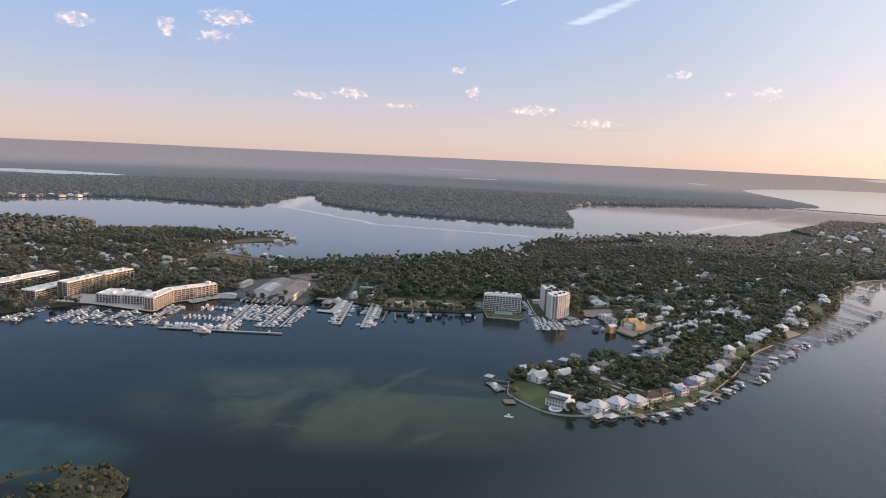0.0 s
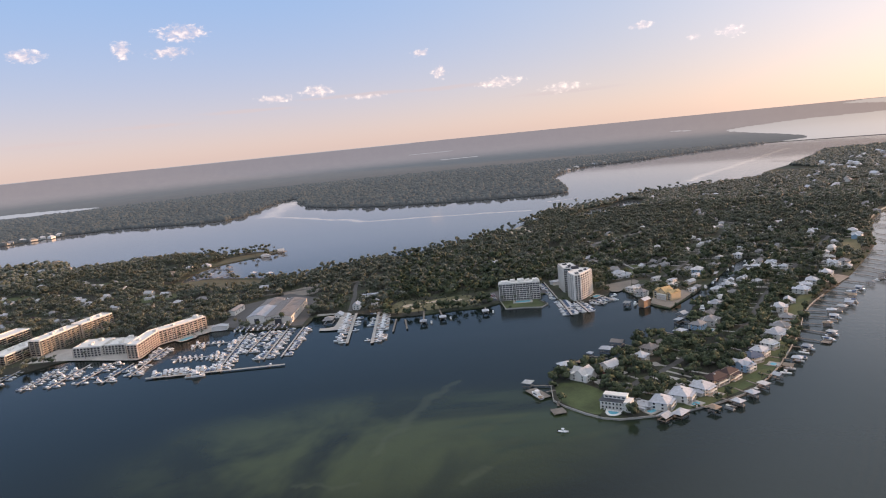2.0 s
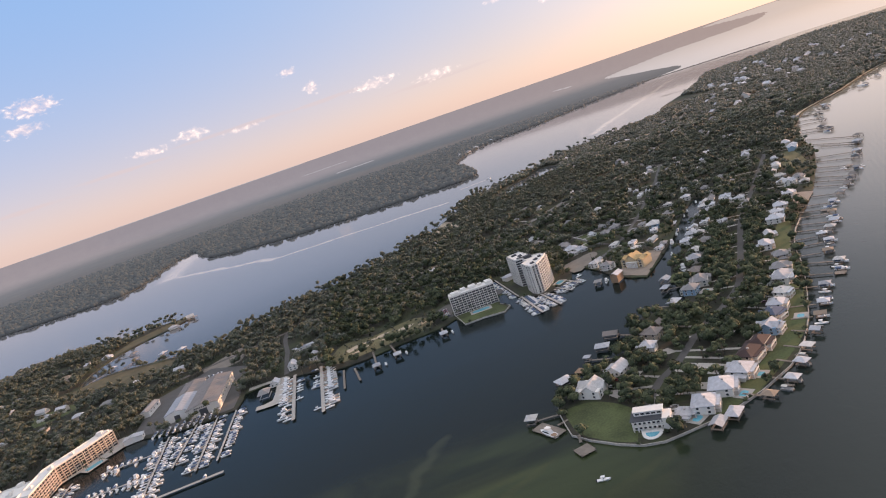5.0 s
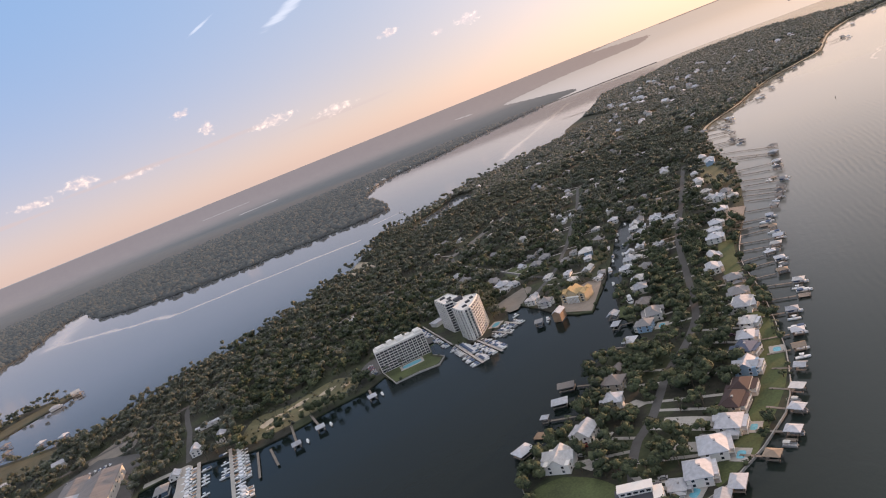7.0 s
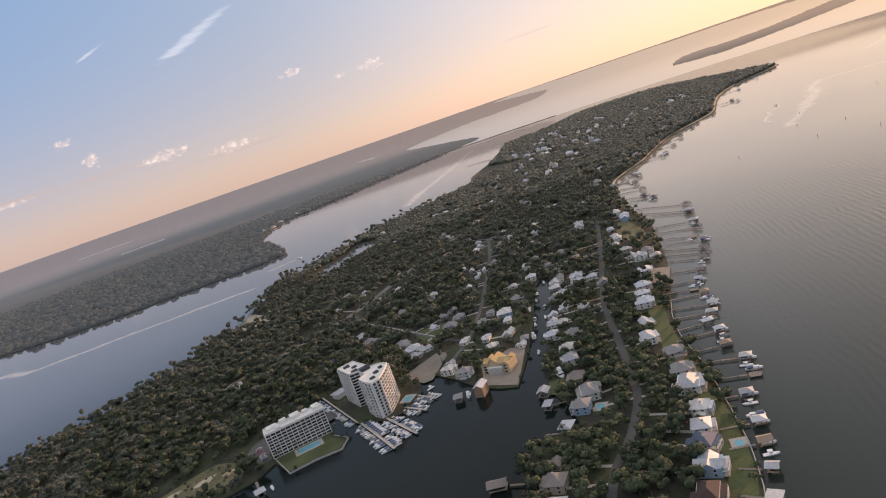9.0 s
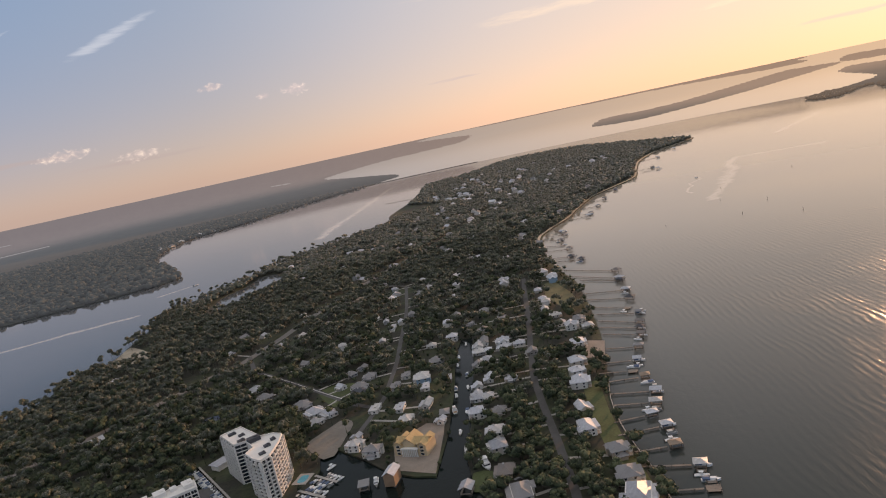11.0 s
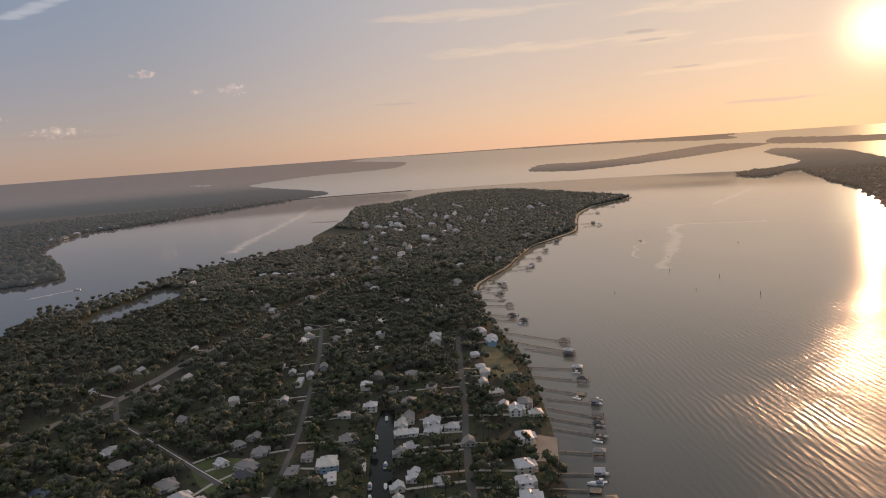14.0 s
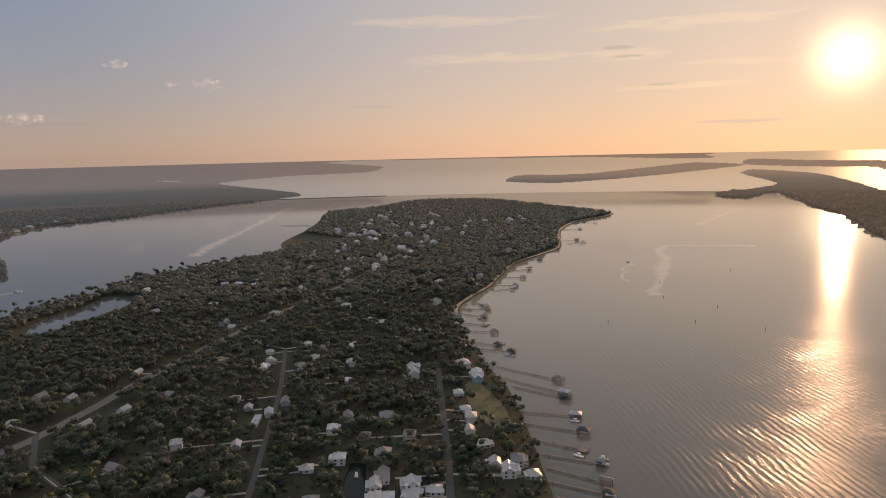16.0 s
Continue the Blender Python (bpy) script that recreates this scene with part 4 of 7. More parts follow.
def boat_bases():
    """Three kinds of boat, built once at the origin and copied."""
    out = []
    # sport fisher with flybridge
    a = thing("boat", 0, 0, 0, 0, "white sport-fishing motor yacht with flybridge, moored", "boat", "moored boats")
    part("hull", hull_mesh("hull", 14, 4.4, 1.3, GELCOAT), a)
    part("cabin", Geo().box(0.6, 0, 1.25, 6.0, 3.3, 1.7, taper=0.86).mesh("cabin", GELCOAT), a)
    part("windscreen", Geo().box(0.8, 0, 1.75, 5.6, 3.25, 0.6, taper=0.95).mesh("windscreen", GLASS), a, label="dark wraparound cabin glass")
    fly = part("flybridge", Geo().box(0.0, 0, 2.95, 3.2, 2.7, 0.8).mesh("flybridge", GELCOAT), a)
    part("hard_top", Geo().box(-0.2, 0, 4.6, 3.4, 2.8, 0.12).post(1.2, 1.2, 3.6, 4.65, 0.05).post(1.2, -1.2, 3.6, 4.65, 0.05).post(-1.6, 1.2, 3.6, 4.65, 0.05)
         .post(-1.6, -1.2, 3.6, 4.65, 0.05).mesh("hard_top", GELCOAT), fly)
    part("cockpit", Geo().box(-4.6, 0, 1.08, 3.6, 3.3, 0.06).mesh("cockpit", NEW_PLANK), a, label="teak cockpit sole")
    out.append(a)
    # centre console with hard top
    b = thing("boat", 0, 0, 0, 0, "white centre-console fishing boat with hard top, moored", "boat", "moored boats")
    part("hull", hull_mesh("hull", 8.5, 2.7, 0.85, GELCOAT), b)
    part("console", Geo().box(0, 0, 0.75, 1.5, 1.1, 1.2, taper=0.8).mesh("console", GELCOAT), b)
    part("hard_top", Geo().box(-0.3, 0, 2.6, 2.6, 2.0, 0.12).post(0.6, 0.8, 0.8, 2.6, 0.05).post(0.6, -0.8, 0.8, 2.6, 0.05).post(-1.2, 0.8, 0.8, 2.6, 0.05)
         .post(-1.2, -0.8, 0.8, 2.6, 0.05).mesh("hard_top", GELCOAT), b)
    part("outboard", Geo().box(-4.45, 0.45, 0.3, 0.6, 0.5, 1.1).box(-4.45, -0.45, 0.3, 0.6, 0.5, 1.1).mesh("outboard", RUBBER), b, label="black outboard motors")
    out.append(b)
    # canvas-covered cruiser
    c = thing("boat", 0, 0, 0, 0, "white cabin cruiser under a dark canvas cover, moored", "boat", "moored boats")
    part("hull", hull_mesh("hull", 10.5, 3.4, 1.05, GELCOAT), c)
    part("cabin", Geo().box(1.4, 0, 1.0, 4.0, 2.5, 1.0, taper=0.8).mesh("cabin", GELCOAT), c)
    part("cover", Geo().gable(-2.6, 0, 2.0, 3.8, 2.7, 0.4, 0.1, 0.9).mesh("cover", CANVAS), c, label="dark blue canvas cover")
    out.append(c)
    # pontoon boat
    e = thing("boat", 0, 0, 0, 0, "low pontoon boat with pale canopy, moored", "boat", "moored boats")
    part("hull", Geo().box(0, 0.95, -0.2, 7.2, 0.6, 0.7).box(0, -0.95, -0.2, 7.2, 0.6, 0.7).box(0, 0, 0.5, 7.0, 2.6, 0.12).mesh("hull", STEEL), e)
    part("rail", Geo().box(0, 1.25, 0.62, 6.6, 0.08, 0.7).box(0, -1.25, 0.62, 6.6, 0.08, 0.7).box(3.3, 0, 0.62, 0.08, 2.4, 0.7).mesh("rail", GREY_WALL), e)
    part("canopy", Geo().gable(-1.2, 0, 2.6, 3.2, 2.5, 0.25, 0.05, 0.06).post(0.2, 1.1, 0.6, 2.6, 0.04).post(0.2, -1.1, 0.6, 2.6, 0.04).mesh("canopy", PALE_WALL), e)
    out.append(e)
    return out


BOATS = boat_bases()
FIRST_USE = [True] * len(BOATS)


def boat(kind, x, y, rz, z=0.0, scale=1.0):
    """A boat of one kind afloat; the first of each kind is the one that was built."""
    m = pose(x, y, z, 0, 0, rz) @ Matrix.Diagonal((scale, scale, scale, 1))
    if FIRST_USE[kind]:
        FIRST_USE[kind] = False
        BOATS[kind].matrix_basis = m
        return BOATS[kind]
    ob = copy_thing(BOATS[kind], pose(x, y, z, 0, 0, rz))
    ob.scale = (scale, scale, scale)
    return ob


CROWD = []          # boats too far and close-packed to be told apart: kind, x, y, bearing, height, size


def build_crowd():
    """The close-packed boats of the western marina, joined into one."""
    mats, P, F, M, base = [], [], [], [], 0
    for kind, x, y, rz, z, size in CROWD:
        m = pose(x, y, z, 0, 0, rz) @ Matrix.Diagonal((size, size, size, 1))
        for ob in BOATS[kind].children_recursive:
            v = np.array([tuple(q.co) for q in ob.data.vertices])
            P.append(v @ np.array(m.to_3x3()).T + np.array(m.translation))
            slot = ob.data.materials[0]
            if slot not in mats:
                mats.append(slot)
            F += [[base + i for i in f.vertices] for f in ob.data.polygons]
            M += [mats.index(slot)] * len(ob.data.polygons)
            base += len(v)
    me = bpy.data.meshes.new("moored_boats")
    me.from_pydata(np.concatenate(P).tolist(), [], F)
    for q in mats:
        me.materials.append(q)
    me.polygons.foreach_set("material_index", M)
    me.update()
    tagged(new("moored_boats", me), "crowded white motor boats moored at the western marina piers", "boats", kind="stuff")


def car_base():
    c = thing("car", 0, 0, 0, 0, "parked family car with dark windows on asphalt", "car", "parked cars")
    part("body", Geo().box(0, 0, 0.35, 4.5, 1.8, 0.65).box(-0.2, 0, 1.0, 2.5, 1.6, 0.5, taper=0.85).mesh("body", PAINT_A), c)
    part("window", Geo().box(-0.2, 0, 1.05, 2.55, 1.62, 0.36, taper=0.88).mesh("window", GLASS), c)
    wheel = Geo()
    ring = [(0.33 * math.cos(t * math.pi / 5), 0.33 * math.sin(t * math.pi / 5)) for t in range(10)]
    wheel.add([(a, -0.1, b) for a, b in ring] + [(a, 0.1, b) for a, b in ring], [list(range(10)), list(range(19, 9, -1))] + [[i, 10 + i, 10 + (i + 1) % 10, (i + 1) % 10] for i in range(10)])
    me = wheel.mesh("wheel", RUBBER)
    for a in (-1.4, 1.4):
        for b in (-0.85, 0.85):
            part("wheel", me, c, (a, b, 0.33))
    return c


CAR = [car_base(), True]


def car(x, y, rz, z=1.1):
    if CAR[1]:
        CAR[1] = False
        CAR[0].matrix_basis = pose(x, y, z, 0, 0, rz)
        return CAR[0]
    return copy_thing(CAR[0], pose(x, y, z, 0, 0, rz))


def balcony_mesh(w, deep, mat, key):
    """A balcony slab with a solid parapet and end cheeks, facing -y."""
    def build():
        g = Geo()
        g.box(0, -deep / 2, -0.2, w, deep, 0.2)
        g.box(0, -deep + 0.08, 0.0, w, 0.12, 0.42)
        for s in (-1, 1):
            g.box(s * (w / 2 - 0.06), -deep / 2, 0.0, 0.12, deep - 0.18, 0.4)
        return g.mesh("balcony", mat)
    return shared(("balcony", round(w, 2), round(deep, 2), key), build)


def bay_glass(w, h):
    def build():
        g = Geo()
        g.box(0, 0.0, 0, w, 0.12, h, mat=0)
        for i in (-1, 1):
            g.box(i * w / 4, -0.05, 0.08, w / 2 - 0.16, 0.08, h - 0.2, mat=1)
        return g.mesh("window", TRIM, GLASS)
    return shared(("bay", round(w, 2), round(h, 2)), build)


def fin_mesh(h, deep, mat, key, wide=0.35):
    return shared(("fin", round(h, 1), round(deep, 1), key, wide), lambda: Geo().box(0, -deep / 2, 0, wide, deep, h).mesh("fin", mat))


def dress(building, a, b, floors, tall, bays, mat, key, base=0.0, deep=1.5, fins=True, low=0, pier=0.35):
    """Balconies, glazing and fins along a facade from a to b, whose outside lies on the right of that way."""
    a, b = Vector(a), Vector(b)
    run = b - a
    rz = math.degrees(math.atan2(run.y, run.x))
    w = run.length / bays
    side = run.normalized()
    for f in range(low, floors):
        for i in range(bays):
            p = a + side * (i + 0.5) * w
            z = base + f * tall
            part("window", bay_glass(w * 0.94, tall * 0.86), building, (p.x, p.y, z + 0.05), rz)
            part("balcony", balcony_mesh(w * 0.92, deep, mat, key), building, (p.x, p.y, z), rz)
    if fins:
        for i in range(bays + 1):
            p = a + side * i * w
            part("fin", fin_mesh(floors * tall - 0.2, deep + 0.15, mat, key, pier), building, (p.x, p.y, base), rz)


def pool(x, y, rz, w, d, label="turquoise swimming pool with pale paved surround", z=1.02):
    ob = thing("swimming_pool", x, y, z, rz, label, "swimming pool")
    part("surround", Geo().box(0, 0, 0, w + 4, d + 4, 0.16).mesh("surround", CONCRETE), ob)
    ring = []
    for i in range(16):
        t = 2 * math.pi * i / 16
        ring.append((w / 2 * math.copysign(abs(math.cos(t)) ** 0.6, math.cos(t)), d / 2 * math.copysign(abs(math.sin(t)) ** 0.6, math.sin(t))))
    part("pool_water", Geo().prism(ring, 0.1, 0.19).mesh("pool_water", POOL), ob)
    CLEAR.append((x, y, max(w, d) * 0.6 + 3))
    return ob

# ---- roads, lawns and clearings ----
PEN_ROAD = [(84, 405), (92, 418), (106, 433), (122, 443), (158, 476), (185, 493), (219, 524), (270, 598), (318, 667), (403, 768), (512, 900)]
MAIN_ROAD = [(-60, 905), (60, 940), (152, 977), (190, 988), (248, 1029), (290, 1063), (361, 1115), (476, 1188), (695, 1318), (950, 1500), (1250, 1750)]
MID_ROAD = [(178, 700), (197, 716), (229, 746), (274, 804), (330, 885), (380, 960), (440, 1060)]
LOT_ROAD = [(214, 735), (207, 757), (201, 823), (192, 905), (187, 941), (200, 1000)]
WEST_LANE = [(-143, 716), (-147, 790), (-150, 880), (-60, 905)]
MARINA_ROAD = [(-150, 880), (-300, 840), (-420, 800), (-600, 830), (-800, 900), (-1100, 950)]
ROADS = [rounded(r, False, 8.0, 0.6, i) for i, r in enumerate((PEN_ROAD, MAIN_ROAD, MID_ROAD, LOT_ROAD, WEST_LANE, MARINA_ROAD))]
for level, line, width, word in zip(range(6), ROADS, (5.0, 10.0, 4.0, 4.5, 5.0, 6.0), ("narrow", "pale two-lane", "narrow", "narrow", "narrow", "two-lane")):
    ribbon("road", line, width, PALE_ROAD if "pale" in word else ASPHALT, 1.08 + 0.006 * level, f"{word} worn asphalt road between trees", "road")
ROAD_POINTS = np.array([(p[0], p[1]) for r in ROADS for p in r])
ROAD_WAYS = np.array([((r[min(i + 1, len(r) - 1)] - r[max(i - 1, 0)]).normalized())[:] for r in ROADS for i in range(len(r))])


def road_near(x, y):
    """The nearest point of a road, its bearing in degrees and its distance."""
    d = np.hypot(ROAD_POINTS[:, 0] - x, ROAD_POINTS[:, 1] - y)
    i = int(d.argmin())
    return ROAD_POINTS[i], math.degrees(math.atan2(ROAD_WAYS[i, 1], ROAD_WAYS[i, 0])), float(d[i])


LAWNS = []


def patch(name, ring, mat, label, category="lawn", z=1.05, rough=1.0, clear=True):
    line = rounded(ring, True, 5.0, rough, 20 + len(LAWNS)) if rough else [Vector(p) for p in ring]
    if clear:
        LAWNS.append(line)
    return tagged(sheet(name, line, mat, z, 0, 0.12), label, category, kind="structure")


patch("lawn", [(48, 441), (45, 426), (45, 410), (55, 394), (66, 383), (72, 396), (79, 408), (75, 424), (64, 439)], LAWN, "mown green lawn at the tip of the peninsula")
patch("lawn", [(32, 666), (50, 664.5), (67, 660), (74, 669), (69, 682), (70, 691), (60, 693), (30, 696)], LAWN, "mown green lawn before the apartment block")
patch("lawn", [(190, 574), (199, 566), (210, 582), (202, 590)], LAWN, "small mown lawn beside the canal")
patch("lawn", [(195, 770), (212, 764), (236, 788), (217, 815), (200, 811)], LAWN, "sunny grass lot between the lanes")
patch("lawn", [(450, 772), (458, 757), (472, 772), (487, 793), (509, 838), (516, 853), (500, 850), (470, 815)], SCRUB, "rough dry grass above the seawall")
patch("lawn", [(-860, 1150), (-780, 1130), (-740, 1160), (-800, 1190), (-880, 1185)], LAWN, "open grass field among trees")
patch("ground_clearing", [(-92, 686), (-50, 690), (0, 694), (6, 716), (-10, 742), (-50, 735), (-84, 742), (-96, 715)], SCRUB, "cleared waterside lot with dry scrub", "ground", 1.05, 3.0)
for ring in ([(-84, 716), (-76, 722), (-64, 726), (-60, 722), (-70, 714), (-80, 708)], [(-58, 724), (-46, 730), (-36, 728), (-44, 720)], [(-30, 722), (-22, 728), (-12, 726), (-18, 719)],
             [(-80, 702), (-68, 704), (-58, 708), (-66, 698)], [(-8, 716), (-1, 721), (3, 715), (-4, 710)], [(-50, 708), (-40, 712), (-34, 706)]):
    patch("ground_sand", ring, SAND, "bare pale sand on the cleared lot", "ground", 1.09, 3.5)
patch("ground_beach", [(76, 1186), (96, 1160), (126, 1160), (128, 1190), (118, 1254), (100, 1230)], SAND, "pale sandy river beach", "ground", 1.06, 3.0)
patch("ground_lane", [(151, 692), (158, 690), (189, 724), (189, 739), (172, 734), (151, 724)], PACKED, "bare sandy parking ground beside the tower", "ground", 1.06, 1.0)
patch("ground_yard", [(-238, 676), (-190, 676), (-188, 712), (-192, 800), (-240, 842), (-292, 800), (-290, 702)], ASPHALT, "worn asphalt boatyard round the sheds", "ground", 1.06, 0)
patch("ground_quay", [(174, 634), (187.4, 609), (203, 627.5), (220, 648), (229, 660), (222, 672), (192, 668)], PAVERS, "pale brown paved quay round the yellow house", "ground", 1.3, 0)
patch("ground_court", [(359, 651), (369, 640), (394, 663), (387, 680)], PAVERS, "bare brown building lot by the water", "ground", 1.07, 0)
patch("ground_parking", [(18, 700), (27, 700), (30, 716), (80, 714), (84, 730), (30, 745), (14, 730)], ASPHALT, "asphalt car park behind the apartment block", "ground", 1.06, 0.6)
patch("ground_fuel_quay", [(-166, 646), (-141, 646), (-139, 704), (-150, 712), (-180, 716), (-180, 708), (-153, 704), (-152, 656), (-166, 655)], CONCRETE, "pale concrete fuel quay", "ground", 1.1, 0.3)
patch("ground_resort", [(-470, 628), (-420, 624), (-352, 606), (-336, 606), (-334, 650), (-300, 676), (-290, 690), (-300, 712), (-345, 690), (-360, 664), (-460, 668)], CONCRETE, "paved resort terrace with planting", "ground", 1.05, 0.8)

patch("ground_marsh", [(-458, 946), (-474, 984), (-452, 990), (-420, 1004), (-378, 992), (-340, 975), (-298, 950), (-314, 898), (-388, 920)], MARSH, "tawny marsh grass along the western creek", "ground", 1.05, 3.0)
patch("ground_spit", [(-447, 1140), (-400, 1180), (-362, 1215), (-352, 1232), (-375, 1238), (-410, 1226), (-440, 1200)], MARSH, "tawny grass on the narrow creek spit", "ground", 1.05, 3.0)
patch("ground_parking", [(-250, 851), (-212, 889), (-201, 870), (-206, 829), (-239, 826)], PACKED, "sandy yard for parked boats and trailers", "ground", 1.055, 0.6)
patch("lawn", [(-772, 988), (-707, 1012), (-680, 985), (-722, 916), (-760, 940)], LAWN, "open grass field among western trees", rough=4.0)
patch("lawn", [(-470, 872), (-420, 880), (-412, 912), (-450, 924), (-480, 905)], LAWN, "mown lawns between the western houses", rough=3.0)
patch("lawn", [(-628, 1022), (-560, 1018), (-540, 1042), (-580, 1062), (-625, 1058)], LAWN, "mown lawns round a row of white houses", rough=3.0)
patch("ground_court", [(103, 845), (116, 840), (130, 856), (117, 862)], BLUE_ROOF, "blue hard tennis court among trees", "sports court", 1.06, 0)
ribbon("kerb", [(189, 920), (196, 869), (203, 806), (208, 766)], 0.5, WHITE_WALL, 1.25, "pale low wall beside the lane", "wall", thick=0.3)
# pale forecourts of the peninsula houses
for ring in ([(122, 433), (127, 439), (142, 419), (137, 412)], [(112, 413), (117, 416), (127, 405), (121, 401)], [(74, 440), (80, 442), (84, 434), (77, 431)],
             [(91, 452), (98, 457), (103, 451), (96, 446)], [(122, 468), (129, 467), (131, 458), (125, 459)]):
    patch("forecourt", ring, CONCRETE, "pale concrete forecourt before a house", "driveway", 1.07, 0.5)
ribbon("driveway", [(92, 417), (88.5, 411), (88, 404), (85, 399)], 3.4, CONCRETE, 1.085, "pale curved drive to the white villa", "driveway")
# shore lawns, seawall and beaches follow the outer shore
SHORE = [(62, 391), (84, 376), (108, 374), (136, 380), (150, 388), (166, 398), (182, 409), (197, 422), (211, 439), (230, 464), (249, 494), (283, 546), (308, 580), (335, 612)]
shore_line = rounded(SHORE, False, 6.0, 0.4, 30)
strip = []
for i, p in enumerate(shore_line):
    t = (shore_line[min(i + 1, len(shore_line) - 1)] - shore_line[max(i - 1, 0)]).normalized()
    strip.append(p + Vector((-t.y, t.x)) * 8.5)
ribbon("lawn", strip[8:], 12.0, LAWN, 1.055, "mown back lawns sloping to the seawall", "lawn")
LAWNS.append([p + Vector((3, -3)) for p in strip[8:]] + [p + Vector((-5, 5)) for p in reversed(strip[8:])])
seam = [p for p in island_ring if 40 < p[0] < 345 and 360 < p[1] < 660 and p[1] < p[0] * 0.9 + 470]
seam = [p for p in seam if p[1] < 0.92 * p[0] + 345 or p[0] < 70]
ribbon("seawall", seam, 0.5, CONCRETE, 1.3, "pale concrete seawall round the peninsula", "seawall", thick=2.0)
outer = [(i, p) for i, p in enumerate(island_ring) if p[0] > 575 and p[1] > 0.75 * p[0] - 50 and p[1] < 0.72 * p[0] + 640 and p[1] < 1640 and p[0] < 1900]
outer = [(i, p) for i, p in outer if p[1] < 0.62 * p[0] + 680]
line = []
for i, p in outer:
    t = (island_ring[(i + 1) % len(island_ring)] - island_ring[i - 1]).normalized()
    line.append(p + Vector((-t.y, t.x)) * 5.0)
ribbon("ground_beach", line, 4.5, SAND, 1.07, "strip of pale sand along the outer shore", "beach")

ribbon("seawall", [(28.5, 695), (31, 663), (50, 662), (68, 657), (77, 669), (71, 684)], 0.6, CONCRETE, 1.3, "pale concrete seawall before the apartment block", "seawall", thick=1.5)

# ---- large buildings ----
def block(name, x, y, ring, floors, tall, mat, label, roof=None, category="apartment building"):
    """A flat-roofed building on a ring given in world metres."""
    ob = thing(name, x, y, 1.0, 0, label, category)
    local = [(p[0] - x, p[1] - y) for p in ring]
    h = floors * tall
    part("wall", Geo().prism(local, -0.3, h).mesh("wall", mat), ob)
    cx, cy = sum(p[0] for p in local) / len(local), sum(p[1] for p in local) / len(local)
    g = Geo()
    g.prism([(cx + (p[0] - cx) * 1.03, cy + (p[1] - cy) * 1.03) for p in local], h, h + 0.35)
    n = len(local)
    cover = part("roof", g.mesh("roof", roof or WHITE_WALL), ob)
    for i in range(n):
        a, b = Vector(local[i]), Vector(local[(i + 1) % n])
        mid, run = (a + b) / 2, b - a
        part("parapet", Geo().box(0, 0, 0, run.length, 0.4, 0.9).mesh("parapet", roof or WHITE_WALL), cover, (mid.x, mid.y, h + 0.36), math.degrees(math.atan2(run.y, run.x)))
    CLEAR.append((x, y, 12))
    return ob, local, h


def penthouse(ob, spots, z, mat=WHITE_WALL):
    for x, y, w, d, h in spots:
        roof = next(c for c in ob.children if c.name.startswith("roof"))
        part("roof_plant", Geo().box(0, 0, 0, w, d, h).box(w * 0.2, 0, h - 0.01, w * 0.3, d * 0.4, 0.6).mesh("roof_plant", mat), roof, (x, y, z))


# white apartment block with a pool
condo, ring, top = block("apartment_block", 52, 703, [(28, 698), (72, 693.5), (73.3, 705.5), (29.3, 710)], 8, 2.3, WHITE_WALL, "white eight-storey balconied apartment block beside the harbour")
dress(condo, ring[0], ring[1], 8, 2.3, 12, WHITE_WALL, "w", deep=1.2, pier=0.6)
dress(condo, ring[1], ring[2], 8, 2.3, 2, WHITE_WALL, "w", deep=0.5, fins=False)
dress(condo, ring[3], ring[0], 8, 2.3, 2, WHITE_WALL, "w", deep=0.5, fins=False)
penthouse(condo, [(-17, 2.5, 8, 7, 1.6), (-8, 3.5, 5, 5, 2.4), (1, 2, 7, 7, 2.6), (9, 2.5, 4, 4, 1.6), (17, -0.5, 6, 8, 2.2), (-13, -2, 3, 3, 1.2)], top + 0.4)
pool(52, 686.5, -5, 17, 7.5)
CLEAR.extend([(35, 703, 16), (70, 703, 16)])

# white tower of two joined slabs
tower, ring, top = block("apartment_tower", 114, 701, [(101, 735), (102.5, 710), (110, 708), (110, 693), (103.5, 689), (104, 678), (106.5, 670), (113, 672), (119, 679), (125, 687), (129.5, 695), (126, 702),
                         (119, 706), (115, 736)], 11, 2.45, WHITE_WALL, "white eleven-storey apartment tower of two joined slabs")
dress(tower, ring[0], ring[1], 11, 2.45, 5, WHITE_WALL, "w", deep=0.9, pier=0.8)
dress(tower, ring[1], ring[2], 11, 2.45, 1, WHITE_WALL, "w", deep=0.5, fins=False)
dress(tower, ring[4], ring[5], 11, 2.45, 2, WHITE_WALL, "w", deep=0.8, pier=0.8)
for i in (5, 6, 7, 8, 9):
    dress(tower, ring[i], ring[i + 1], 11, 2.45, 2, WHITE_WALL, "w", deep=1.3, pier=0.7)
penthouse(tower, [(-7, 28, 5, 3, 1.2), (-3, 20, 4, 3, 1.0), (-6, 11, 5, 3, 1.2), (3, -14, 4, 3, 1.2), (-3, -22, 4, 3, 1.0), (9, -8, 3, 3, 1.2), (0, 3, 8, 5, 2.6)], top + 0.4, DARK_ROOF)
tagged_deck = thing("canopy_roof", 99, 752, 1.0, 20, "low white porch roof beside the tower entrance", "canopy")
part("roof", Geo().hip(0, 0, 4.2, 12, 10, 1.2, 0.3).mesh("roof", WHITE_ROOF), tagged_deck)
part("wall", Geo().box(0, 0, 0, 10.5, 8.5, 4.0).mesh("wall", WHITE_WALL), tagged_deck)
pool(131, 679.5, 40, 9, 6, "turquoise tower pool with pale paved surround")
